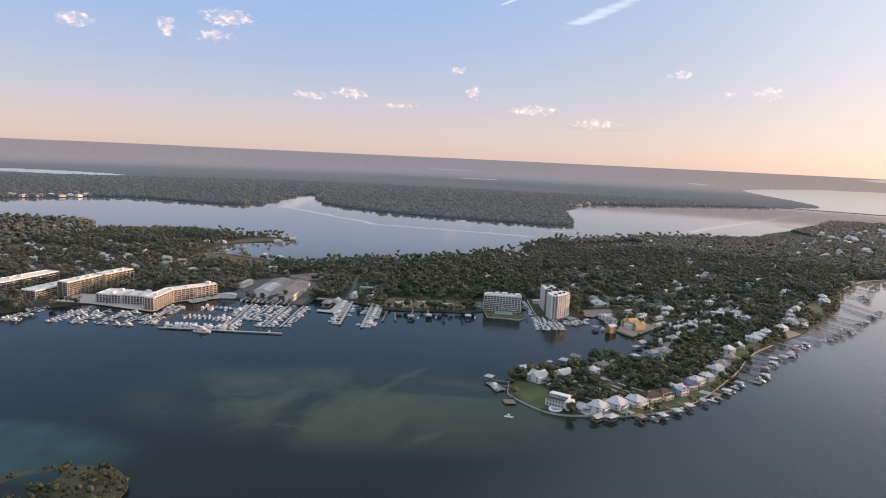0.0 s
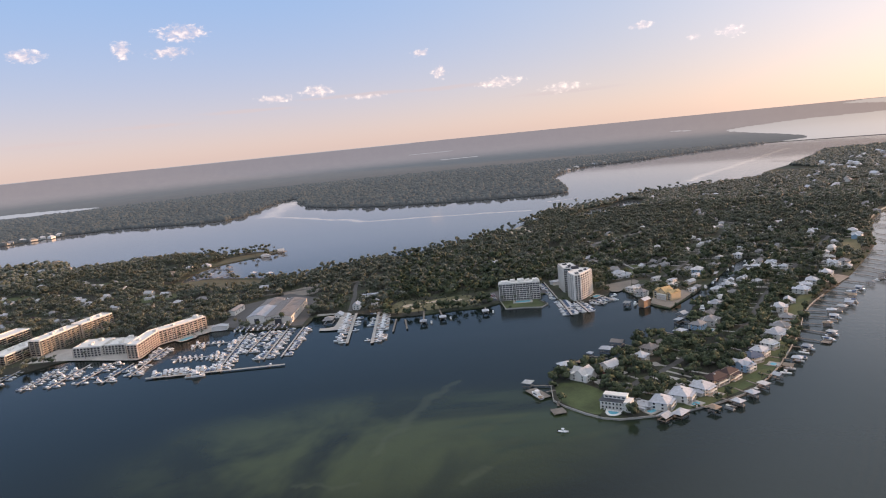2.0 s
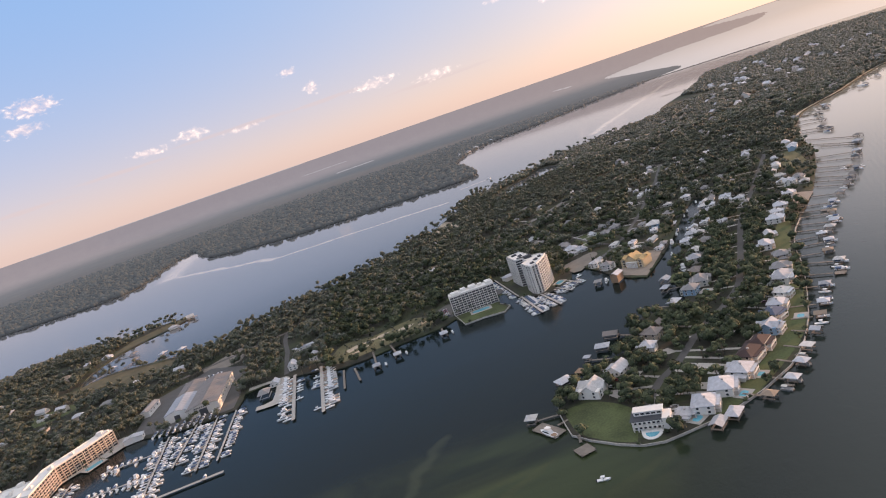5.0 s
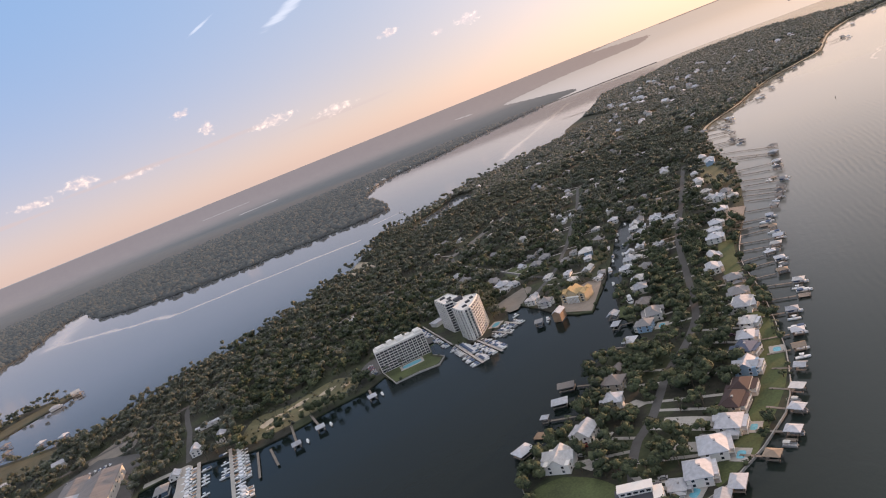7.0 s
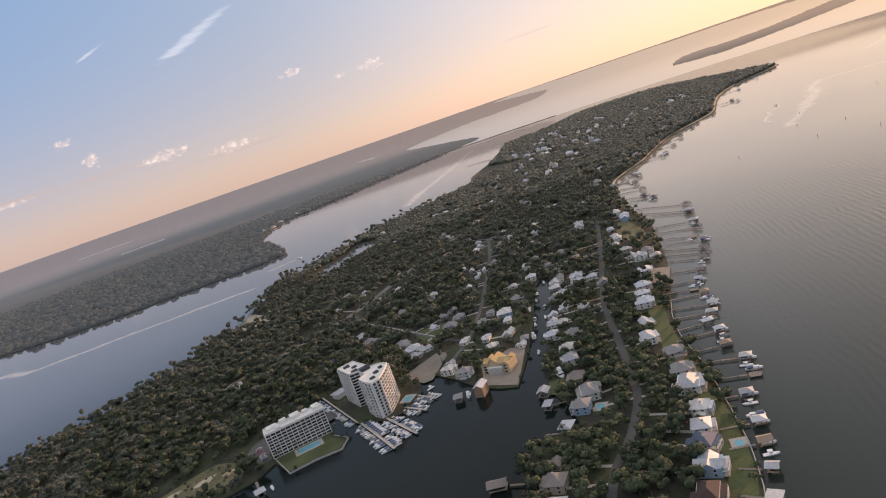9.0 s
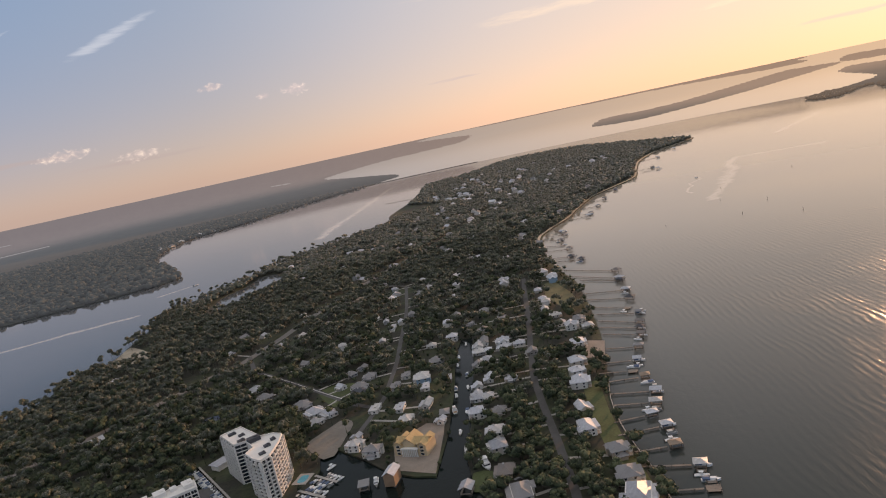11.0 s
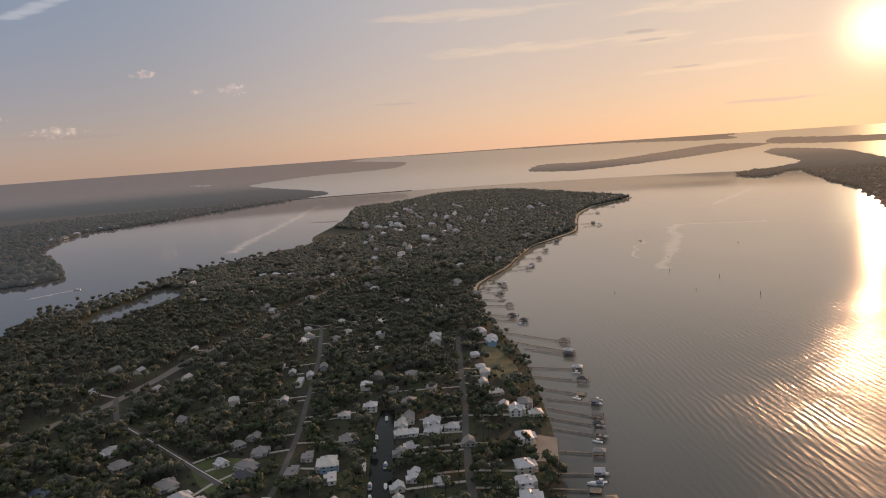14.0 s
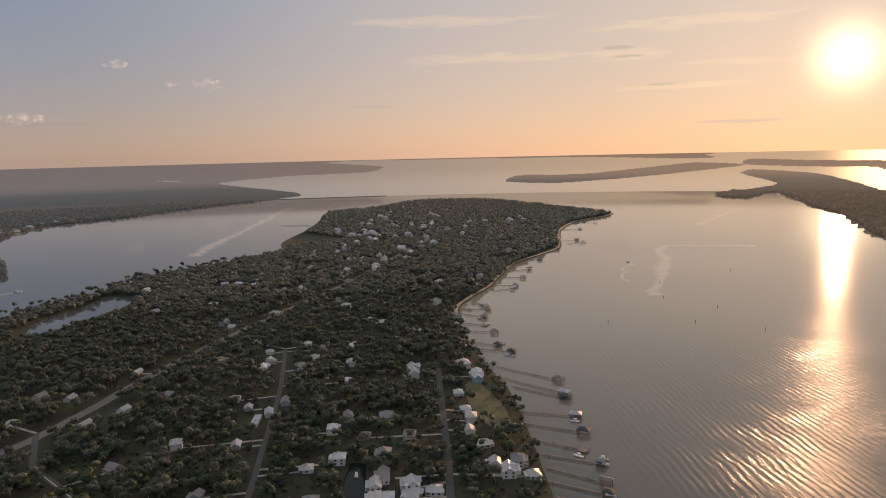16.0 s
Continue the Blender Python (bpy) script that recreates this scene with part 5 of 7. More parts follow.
for x, y, r in ((108, 722, 18), (116, 690, 20), (99, 752, 10), (99, 725, 9), (96, 700, 9), (95, 684, 8)):
    CLEAR.append((x, y, r))

# long bent peach resort and its pale neighbours
resort, ring, top = block("resort_hotel", -332, 655, [(-350, 612), (-338, 609), (-337, 653), (-318, 677), (-303, 700), (-313, 707), (-328, 686), (-349, 659)], 6, 2.25, PINK_WALL,
                          "long bent six-storey peach resort hotel with balconies", category="hotel")
dress(resort, ring[0], ring[1], 6, 2.25, 3, PINK_WALL, "p")
dress(resort, ring[1], ring[2], 6, 2.25, 9, PINK_WALL, "p")
dress(resort, ring[2], ring[3], 6, 2.25, 6, PINK_WALL, "p")
dress(resort, ring[3], ring[4], 6, 2.25, 5, PINK_WALL, "p")
penthouse(resort, [(-8, 0, 4, 4, 2), (-12, -30, 4, 4, 1.6), (3, 18, 4, 4, 1.6), (19, 44, 5, 5, 3), (25, 45, 3, 3, 1.6)], top + 0.4)
CLEAR.extend([(-343, 625, 12), (-343, 645, 12), (-330, 672, 13), (-312, 695, 13)])
pool(-312, 664, 50, 16, 8)
for name, x, y, ring, floors, faces, mat, key, label in (
        ("apartment_block", -401, 645, [(-416, 632), (-387, 631), (-386, 660), (-415, 661)], 4, ((0, 1, 8), (1, 2, 5)), PALE_WALL, "l", "pale four-storey waterfront apartment block"),
        ("apartment_block", -369, 645, [(-383, 632), (-355, 631), (-354, 655), (-382, 656)], 4, ((0, 1, 8),), PALE_WALL, "l", "pale four-storey waterfront block beside the resort"),
        ("apartment_block", -461, 680, [(-474, 654), (-460, 650), (-449, 704), (-463, 708)], 7, ((0, 1, 2), (1, 2, 9)), TAN_WALL, "t", "tan seven-storey balconied apartment block"),
        ("apartment_block", -447, 732, [(-462, 714), (-447, 708), (-434, 752), (-449, 757)], 7, ((0, 1, 2), (1, 2, 7)), TAN_WALL, "t", "tan seven-storey balconied apartment block behind others"),
        ("apartment_block", -492, 655, [(-504, 632), (-484, 628), (-473, 690), (-492, 694)], 4, ((0, 1, 3), (1, 2, 6)), TAN_WALL, "t", "tan four-storey apartment block beside the marina"),
        ("apartment_block", -540, 670, [(-558, 630), (-538, 626), (-516, 722), (-534, 727)], 6, ((0, 1, 2), (1, 2, 9)), TAN_WALL, "t", "long tan six-storey apartment block")):
    ob, local, top = block(name, x, y, ring, floors, 2.3, mat, label)
    for a, b, bays in faces:
        dress(ob, local[a], local[b], floors, 2.3, bays, mat, key)
    penthouse(ob, [(0, -6, 4, 4, 2.2), (3, 9, 5, 4, 2.6), (-2, 2, 3, 3, 1.4)], top + 0.4)
    CLEAR.extend([(x, y - 20, 16), (x, y + 20, 16)])


def shed(x, y, rz, w, d, eave, rise, wall, roof, label, door=True):
    ob = thing("boat_shed", x, y, 1.0, rz, label, "boat shed", "sheds in the boatyard")
    g = Geo().box(0, 0, -0.3, w, d, eave + 0.3).gable_wall(0, 0, eave - 0.05, w - 0.05, d - 0.05, rise, turn=True)
    part("wall", g.mesh("wall", wall), ob)
    t = Geo().gable(0, 0, eave, w, d, rise, 0.5, 0.3, turn=True)
    covering = part("roof", t.mesh("roof", roof), ob)
    rib = Geo()
    for s in (-1, 1):
        rib.add([(0, -0.12, rise + 0.12), (0, 0.12, rise + 0.12), (s * w / 2, 0.12, 0.12), (s * w / 2, -0.12, 0.12), (0, -0.12, rise), (0, 0.12, rise), (s * w / 2, 0.12, 0), (s * w / 2, -0.12, 0)],
                [(0, 1, 2, 3), (0, 3, 7, 4), (1, 5, 6, 2), (3, 2, 6, 7)])
    seam_mesh = rib.mesh("rib", roof)
    for i in range(int(d / 6)):
        part("rib", seam_mesh, covering, (0, -d / 2 + 3 + i * 6, eave))
    if door:
        # a dark panel stands in for the shade of an open doorway
        part("door", Geo().box(0, -d / 2 - 0.08, 0, w * 0.24, 0.2, eave * 0.72).mesh("door", DARK_ROOF), ob, label="tall dark panel drawn as the shade in a shed doorway")
    for s in (-1, 1):
        for i in range(int(d / 9)):
            part("window", window_mesh(2.4, 1.4), ob, (s * w / 2, -d / 2 + 5 + i * 9, eave * 0.62), 90 if s > 0 else 270)
    CLEAR.extend([(x, y - d / 4, w * 0.75), (x, y + d / 4, w * 0.75)])
    return ob


shed(-245, 722, -1, 22, 46, 8.0, 2.6, WHITE_WALL, WHITE_ROOF, "white metal boat shed with tall doorway")
shed(-244, 765, -1, 22, 38, 8.0, 2.2, PALE_WALL, BROWN_ROOF, "pale boat shed with brown metal roof", False)
big = shed(-218, 729, -1, 30, 80, 8.5, 2.8, PALE_WALL, BROWN_ROOF, "large pale boat shed with brown metal roof")
for i in range(9):
    part("sign_bar", shared("sign_bar", lambda: Geo().box(0, 0, 0, 1.1, 0.1, 1.2).mesh("sign_bar", DARK_ROOF)), big, (-7 + i * 1.7, -40.2, 7.2), label="dark bar of a shed sign")
shed(-288, 762, -6, 9, 30, 5.5, 1.6, WHITE_WALL, GREY_ROOF, "narrow white two-storey boatyard office", False)
shed(-284, 690, 5, 17, 9, 4.2, 1.4, WHITE_WALL, WHITE_ROOF, "low white harbour office", False)

# ---- houses: x, y, width, depth, storeys, wall, roof, shape ----
OUTER_HOUSES = [
    (107, 387, 13, 11, 2, "white", "white", "hip"), (96, 388, 8, 7, 1, "white", "white", "hip"), (123, 396, 14, 12, 2, "white", "white", "hip"),
    (140, 404, 12, 11, 2, "pale", "white", "hip"), (154, 417, 15, 9, 2, "tan", "red", "hip"), (166, 424, 12, 10, 2, "tan", "red", "wing"),
    (182, 437, 11, 11, 2, "blue", "white", "cross"), (195, 452, 11, 10, 2, "pale", "navy", "hip"), (205, 462, 10, 9, 2, "white", "white", "hip"),
    (219, 475, 10, 8, 2, "white", "white", "hip"), (236, 498, 16, 13, 2, "white", "white", "wing"), (247, 514, 12, 10, 2, "pale", "grey", "hip"),
    (263, 535, 11, 9, 2, "tan", "grey", "hip"), (273, 568, 14, 9, 2, "white", "white", "wing")]
NORTH_HOUSES = [
    (293, 591, 12, 7, 1, "pale", "white", "gable"), (320, 619, 13, 10, 2, "white", "white", "hip"), (332, 634, 9, 8, 2, "white", "white", "hip"),
    (346, 648, 11, 10, 2, "pale", "white", "hip"), (375, 675, 12, 10, 2, "white", "white", "hip"), (405, 712, 12, 9, 2, "white", "white", "cross"),
    (419, 717, 11, 8, 2, "pale", "grey", "hip"), (423, 752, 9, 8, 1, "pale", "white", "hip"), (432, 775, 9, 7, 1, "white", "white", "gable"),
    (447, 789, 10, 8, 2, "white", "white", "hip"), (458, 806, 8, 7, 1, "pale", "white", "hip"), (522, 858, 12, 10, 2, "white", "white", "wing")]
FAR_HOUSES = [
    (531, 885, 13, 11, 2, "white", "white", "hip"), (491, 911, 12, 10, 2, "white", "white", "cross"), (686, 1103, 18, 13, 2, "pale", "grey", "wing"),
    (582, 1015, 10, 8, 1, "white", "white", "hip"), (857, 1187, 13, 9, 2, "pale", "grey", "hip"), (1097, 1343, 14, 10, 2, "white", "grey", "hip"),
    (680, 1453, 10, 8, 1, "pale", "grey", "gable"), (709, 1421, 9, 8, 1, "white", "white", "gable"), (737, 1430, 10, 8, 1, "white", "white", "hip"),
    (588, 1335, 11, 8, 1, "pale", "grey", "gable"), (614, 1331, 10, 8, 1, "white", "white", "gable"), (576, 1095, 9, 8, 1, "white", "white", "hip")]
TIP_HOUSES = [
    (69, 448, 15, 14, 2, "white", "white", "cross"), (91, 458, 13, 10, 2, "white", "white", "gable"), (119, 473, 10, 9, 2, "white", "white", "hip"),
    (131, 489, 11, 10, 2, "tan", "brown", "hip"), (142, 504, 7, 6, 1, "tan", "brown", "gable"), (202, 547, 15, 11, 2, "pale", "grey", "wing"),
    (188, 537, 11, 9, 2, "blue", "grey", "hip"), (238, 613, 11, 9, 2, "white", "white", "hip"), (227, 597, 11, 9, 2, "pale", "white", "hip"),
    (213, 574, 12, 8, 1, "tan", "brown", "hip"), (249, 647, 10, 8, 2, "white", "white", "hip"), (279, 686, 7, 6, 1, "pale", "white", "gable"),
    (350, 741, 11, 9, 2, "white", "white", "cross")]
CANAL_HOUSES = [
    (345, 763, 16, 7, 1, "white", "grey", "gable"), (297, 693, 6, 5, 1, "pale", "white", "gable"), (302, 673, 7, 6, 1, "grey", "white", "hip"),
    (332, 741, 8, 6, 1, "white", "white", "hip"), (216, 689, 10, 7, 1, "white", "white", "hip"), (264, 742, 14, 10, 2, "blue", "white", "hip"),
    (295, 767, 12, 9, 1, "grey", "grey", "hip"), (224, 711, 13, 5, 1, "white", "white", "flat"), (239, 697, 13, 6, 1, "pale", "white", "gable"),
    (337, 801, 9, 8, 2, "white", "white", "hip"), (360, 845, 9, 8, 2, "white", "white", "wing"), (372, 821, 8, 6, 1, "grey", "grey", "hip"),
    (316, 806, 8, 6, 1, "white", "white", "hip"), (176, 665, 9, 9, 2, "white", "grey", "hip")]
LOT_HOUSES = [
    (172, 684, 9, 8, 2, "white", "white", "wing"), (180, 697, 6, 5, 1, "white", "white", "gable"), (168, 879, 12, 9, 1, "white", "white", "hip"),
    (166, 850, 13, 8, 1, "grey", "grey", "hip"), (180, 772, 14, 11, 1, "white", "white", "wing"), (267, 901, 9, 7, 2, "white", "white", "hip"),
    (298, 872, 9, 6, 1, "grey", "white", "gable"), (217, 800, 9, 5, 1, "white", "white", "gable"), (227, 784, 13, 9, 1, "grey", "grey", "hip"),
    (236, 819, 9, 7, 1, "grey", "grey", "hip"), (243, 796, 10, 8, 1, "grey", "grey", "hip"), (250, 822, 8, 6, 1, "grey", "grey", "gable"),
    (375, 1071, 14, 9, 1, "tan", "tan", "flat"), (422, 1060, 9, 7, 1, "white", "white", "hip")]
WOOD_HOUSES = [
    (408, 1033, 8, 7, 1, "white", "white", "gable"), (467, 1031, 12, 9, 1, "grey", "grey", "hip"), (465, 1057, 9, 7, 1, "white", "white", "hip"),
    (458, 966, 10, 8, 2, "white", "white", "wing"), (429, 929, 8, 7, 1, "white", "white", "hip"), (405, 839, 12, 10, 1, "pale", "grey", "hip"),
    (337, 958, 9, 7, 1, "white", "white", "hip"), (336, 931, 8, 6, 1, "grey", "white", "gable"), (343, 910, 12, 6, 1, "pale", "white", "gable"),
    (302, 1093, 9, 5, 1, "white", "white", "gable"), (431, 1104, 8, 7, 1, "white", "grey", "hip"), (190, 1033, 9, 7, 1, "grey", "white", "hip"),
    (230, 990, 12, 6, 1, "pale", "white", "gable"), (225, 897, 10, 6, 1, "grey", "grey", "gable"), (271, 664, 9, 7, 1, "white", "white", "hip"), (269, 673, 8, 6, 1, "pale", "white", "gable"),
    (261, 638, 9, 7, 1, "white", "grey", "hip"), (318, 724, 10, 7, 1, "white", "white", "hip"), (307, 722, 8, 6, 1, "pale", "grey", "gable"), (357, 727, 9, 7, 1, "pale", "white", "hip"),
    (408, 727, 9, 7, 1, "white", "white", "gable"), (414, 699, 9, 7, 1, "pale", "white", "hip"), (75, 1092, 12, 8, 1, "white", "white", "hip"), (36, 909, 11, 8, 1, "white", "white", "gable")]
WEST_HOUSES = [
    (-829, 1212, 10, 8, 2, "white", "white", "hip"), (-826, 1257, 13, 9, 1, "pale", "white", "gable"), (-852, 1353, 14, 10, 2, "peach", "tan", "hip"),
    (-771, 1252, 14, 8, 2, "grey", "grey", "wing"), (-765, 1193, 12, 9, 1, "white", "white", "hip"), (-755, 1136, 10, 10, 1, "pale", "white", "gable"),
    (-700, 1049, 13, 8, 2, "white", "white", "hip"), (-609, 1038, 11, 9, 1, "grey", "grey", "wing"), (-590, 1025, 14, 10, 1, "white", "white", "hip"),
    (-572, 1035, 12, 8, 2, "pale", "white", "gable"), (-540, 994, 10, 9, 1, "white", "white", "hip"), (-553, 1050, 13, 10, 1, "grey", "grey", "wing"),
    (-530, 912, 16, 9, 1, "white", "white", "hip"), (-561, 916, 14, 9, 1, "pale", "white", "gable"), (-538, 892, 12, 10, 1, "white", "white", "hip"),
    (-668, 963, 10, 8, 2, "grey", "grey", "wing"), (-735, 995, 13, 9, 1, "white", "white", "hip"), (-579, 827, 14, 10, 1, "peach", "red", "wing"),
    (-508, 783, 14, 8, 2, "white", "white", "hip"), (-492, 797, 12, 9, 1, "grey", "grey", "wing"), (-452, 895, 14, 10, 1, "white", "white", "wing"),
    (-431, 898, 13, 8, 2, "pale", "white", "gable"), (-495, 1074, 16, 11, 2, "peach", "tan", "wing"), (-363, 853, 14, 10, 1, "grey", "grey", "wing"),
    (-284, 878, 12, 8, 2, "white", "white", "gable"), (-482, 1125, 10, 9, 1, "pale", "white", "gable"), (-457, 1136, 13, 10, 1, "white", "white", "hip"),
    (-459, 1241, 11, 8, 2, "grey", "grey", "wing"), (-365, 1184, 14, 9, 1, "white", "white", "hip"), (-346, 1226, 12, 10, 1, "pale", "white", "gable"),
    (-898, 1362, 15, 10, 2, "peach", "white", "hip")]
TOWN_HOUSES = [
    (244, 752, 13, 5, 1, "grey", "grey", "flat"), (221, 771, 15, 9, 1, "white", "dark", "hip"),
    (172, 752, 10, 8, 1, "pale", "white", "hip"), (180, 797, 13, 9, 1, "grey", "grey", "hip"), (186, 758, 14, 8, 1, "white", "white", "wing"),
    (220, 1085, 12, 8, 1, "pale", "grey", "gable"), (237, 1061, 10, 7, 1, "white", "white", "gable"), (394, 1020, 13, 9, 1, "white", "white", "wing"),
    (408, 1028, 9, 7, 1, "pale", "grey", "hip"), (421, 995, 13, 9, 1, "white", "grey", "hip"), (480, 897, 13, 9, 2, "white", "white", "gable"),
    (335, 758, 12, 7, 1, "white", "white", "gable"), (257, 726, 12, 5, 1, "white", "white", "flat"), (292, 688, 7, 5, 1, "pale", "white", "gable"),
    (478, 836, 9, 7, 1, "white", "white", "hip"), (514, 849, 14, 9, 2, "blue", "white", "cross"),
    (328, 902, 19, 5, 1, "white", "white", "flat"), (364, 922, 12, 7, 1, "grey", "grey", "gable"), (212, 728, 13, 5, 1, "white", "white", "flat"),
    (262, 764, 11, 5, 1, "pale", "grey", "flat"), (344, 733, 12, 8, 1, "white", "white", "wing"),
    (326, 746, 10, 7, 1, "grey", "white", "hip"), (366, 790, 10, 8, 1, "pale", "grey", "hip"), (384, 860, 10, 7, 1, "white", "grey", "gable"),
    (266, 669, 9, 7, 1, "white", "white", "hip"), (396, 800, 11, 8, 1, "white", "grey", "hip"), (229, 663, 7, 5, 1, "white", "white", "gable"),
    (348, 700, 9, 7, 1, "grey", "grey", "gable"), (445, 1010, 10, 7, 1, "white", "white", "hip"), (300, 1010, 10, 7, 1, "pale", "grey", "hip"),
    (262, 1000, 9, 7, 1, "white", "white", "gable")]
MARINA_HOUSES = [
    (-648, 955, 12, 8, 1, "white", "white", "hip"), (-634, 973, 14, 8, 1, "pale", "white", "gable"), (-589, 945, 22, 9, 1, "white", "white", "flat"),
    (-664, 1153, 12, 9, 1, "white", "white", "hip"), (-578, 1002, 13, 9, 1, "white", "white", "wing"), (-538, 939, 12, 8, 1, "white", "white", "hip"),
    (-513, 904, 12, 9, 1, "grey", "red", "hip"), (-469, 930, 14, 9, 1, "white", "white", "gable"), (-389, 836, 11, 8, 2, "peach", "white", "hip"),
    (-568, 853, 12, 9, 1, "pale", "grey", "hip"), (-541, 806, 13, 9, 1, "white", "white", "hip"), (-598, 795, 14, 9, 1, "pale", "white", "gable"),
    (-693, 955, 18, 9, 1, "white", "white", "gable"), (-620, 900, 11, 8, 1, "white", "grey", "hip"), (-640, 860, 12, 9, 2, "white", "white", "hip"),
    (-700, 880, 12, 8, 1, "pale", "white", "hip"), (-480, 850, 12, 8, 1, "white", "white", "gable"), (-430, 840, 11, 8, 1, "grey", "grey", "hip"),
    (-345, 900, 11, 8, 1, "white", "white", "hip"), (-720, 1080, 12, 8, 1, "white", "white", "hip"), (-640, 1070, 12, 8, 1, "pale", "white", "gable")]
for rows, face in ((OUTER_HOUSES, 180), (NORTH_HOUSES, 180), (FAR_HOUSES, 180), (TIP_HOUSES, 0), (CANAL_HOUSES, 0), (LOT_HOUSES, 0), (WOOD_HOUSES, 0), (WEST_HOUSES, 0), (TOWN_HOUSES, 0), (MARINA_HOUSES, 0)):
    for x, y, w, d, storeys, wall, roof, shape in rows:
        _, bearing, _ = road_near(x, y)
        far = math.hypot(x - 100, y - 500) > 420
        house(x, y, bearing + face + ((x * 7 + y * 3) % 17 - 8), w, d, storeys, wall, roof, shape, porch=not far, rows=(0 if math.hypot(x - 100, y - 500) > 500 else 1) if far else 3)

# the white villa at the tip, the yellow house on its quay and two town houses by the fuel quay
villa = thing("house", 79, 391, 1.0, -30, "white modern villa with dark flat roof, arcade and fan-shaped pool terrace", "house", "houses on the island")
part("wall", Geo().box(0, 1, -0.3, 20, 9, 6.1).box(8.2, -1, -0.3, 4.4, 9, 7.0).mesh("wall", WHITE_WALL), villa)
part("roof", Geo().box(0, 0.2, 5.8, 20.8, 11, 0.3).mesh("roof", DARK_ROOF), villa, label="dark flat roof")
part("upper_storey", Geo().box(-1, 2.6, 6.1, 15, 5.2, 2.3).box(-1, 2.6, 8.4, 15.8, 6, 0.3).mesh("upper_storey", WHITE_WALL), villa)
part("gallery", Geo().box(-1, -4.4, 2.75, 17, 1.9, 0.3).box(-1, -4.4, 5.4, 17, 1.9, 0.36).mesh("gallery", WHITE_WALL), villa, label="white gallery slab over the arcade")
column = Geo().box(0, 0, 0, 0.55, 0.55, 5.4).mesh("column", WHITE_WALL)
for i in range(8):
    part("column", column, villa, (-9.2 + i * 2.35, -5.1, 0))
for i in range(7):
    for z in (1.5, 4.2):
        part("window", window_mesh(1.7, 1.9), villa, (-8.0 + i * 2.35, -3.5, z))
for i in range(5):
    part("window", window_mesh(2.2, 1.2), villa, (-6.6 + i * 2.8, 0.0, 7.3))
fan = [(5.5 * math.sin(radians(a)), -6.0 - 7.5 * math.cos(radians(a))) for a in range(-80, 81, 16)]
part("terrace", Geo().prism([(-6, -4)] + fan + [(6, -4)], -0.1, 0.3).mesh("terrace", TRIM), villa, label="white fan-shaped pool terrace")
basin = [(3.6 * math.sin(radians(a)), -6.5 - 4.8 * math.cos(radians(a))) for a in range(-85, 86, 17)]
part("pool_water", Geo().prism(basin, 0.2, 0.34).mesh("pool_water", POOL), villa, label="turquoise pool water")
CLEAR.extend([(79, 391, 12), (74, 382, 9)])
for x, y, rz, w, d in ((99, 381, 30, 6, 4), (129, 386, 35, 6, 4), (147, 397, 40, 5, 3.5), (206, 441, 50, 5, 4), (196, 531, 40, 6, 4)):
    pool(x, y, rz, w, d)
manor = house(196, 645, 123, 22, 11, 3, "yellow", "straw", "cross", "yellow three-storey villa with straw-coloured gables and arcade", rows=5, z=1.3, porch=False)
for u in (-8.4, 8.4):
    part("gable", Geo().box(u, 0, 0, 6.2, 14.4, 7.2).gable_wall(u, 0, 7.1, 6.2, 14.4, 2.2, turn=True).mesh("gable", YELLOW_WALL), manor)
    part("gable_roof", Geo().gable(u, 0, 7.2, 6.4, 14.8, 2.4, 0.4, turn=True).mesh("gable_roof", ROOFS["straw"]), manor)
    for f in range(3):
        for e in (-1, 1):
            part("window", window_mesh(2.6, 1.7), manor, (u, e * 7.2, 1.4 + f * 2.3), 0 if e < 0 else 180)
for i in range(9):
    part("column", shared("arcade column", lambda: Geo().box(0, 0, 0, 0.6, 0.6, 5.0).mesh("column", TRIM)), manor, (-5.2 + i * 1.3, 8.4, 0))
part("arcade", Geo().box(0, 7.6, 5.0, 12, 2.6, 0.5).mesh("arcade", TRIM), manor, label="pale arcade roof")
house(-136, 727, 88, 13, 8, 2, "white", "white", "gable", "white two-storey town house beside the boat basin", porch=False)
house(-114, 728, 88, 16, 8, 2, "white", "white", "gable", "white two-storey town house with long white roof", porch=False)
house(-128, 783, 3, 24, 5, 1, "white", "white", "flat", "long low white garage row among trees", porch=False)
house(-152, 697, 85, 10, 8, 1, "white", "white", "gable", "small white fuel-dock shop", porch=False)
# settlement among the trees towards the far end of the island, thickest on the river side
rng = random.Random(5)
placed = 0
while placed < 74:
    if placed < 46:
        a, b = rng.gauss(0, 0.5), rng.gauss(0, 0.5)
        x, y = 1290 + 330 * a + 80 * b, 2010 + 330 * a - 130 * b
        if placed > 30:
            x, y = rng.uniform(1180, 1640), rng.uniform(1600, 2000)
    else:
        a, b = rng.uniform(-1, 1), rng.uniform(-1, 1)
        x, y = 930 + 210 * a + 60 * b, 1560 + 170 * a - 110 * b
    if inside(x, y, island_ring) and all(math.hypot(x - c[0], y - c[1]) > 24 for c in CLEAR[-90:]):
        house(x, y, rng.choice((20, 50, 80, 110)) + rng.uniform(-8, 8), rng.uniform(11, 17), rng.uniform(9, 12), 2, rng.choice(("white", "pale", "white", "tan")),
              rng.choice(("white", "white", "white", "grey")), rng.choice(("hip", "gable")), porch=False, rows=0)
        placed += 1
# scattered roofs along the main road
placed = 0
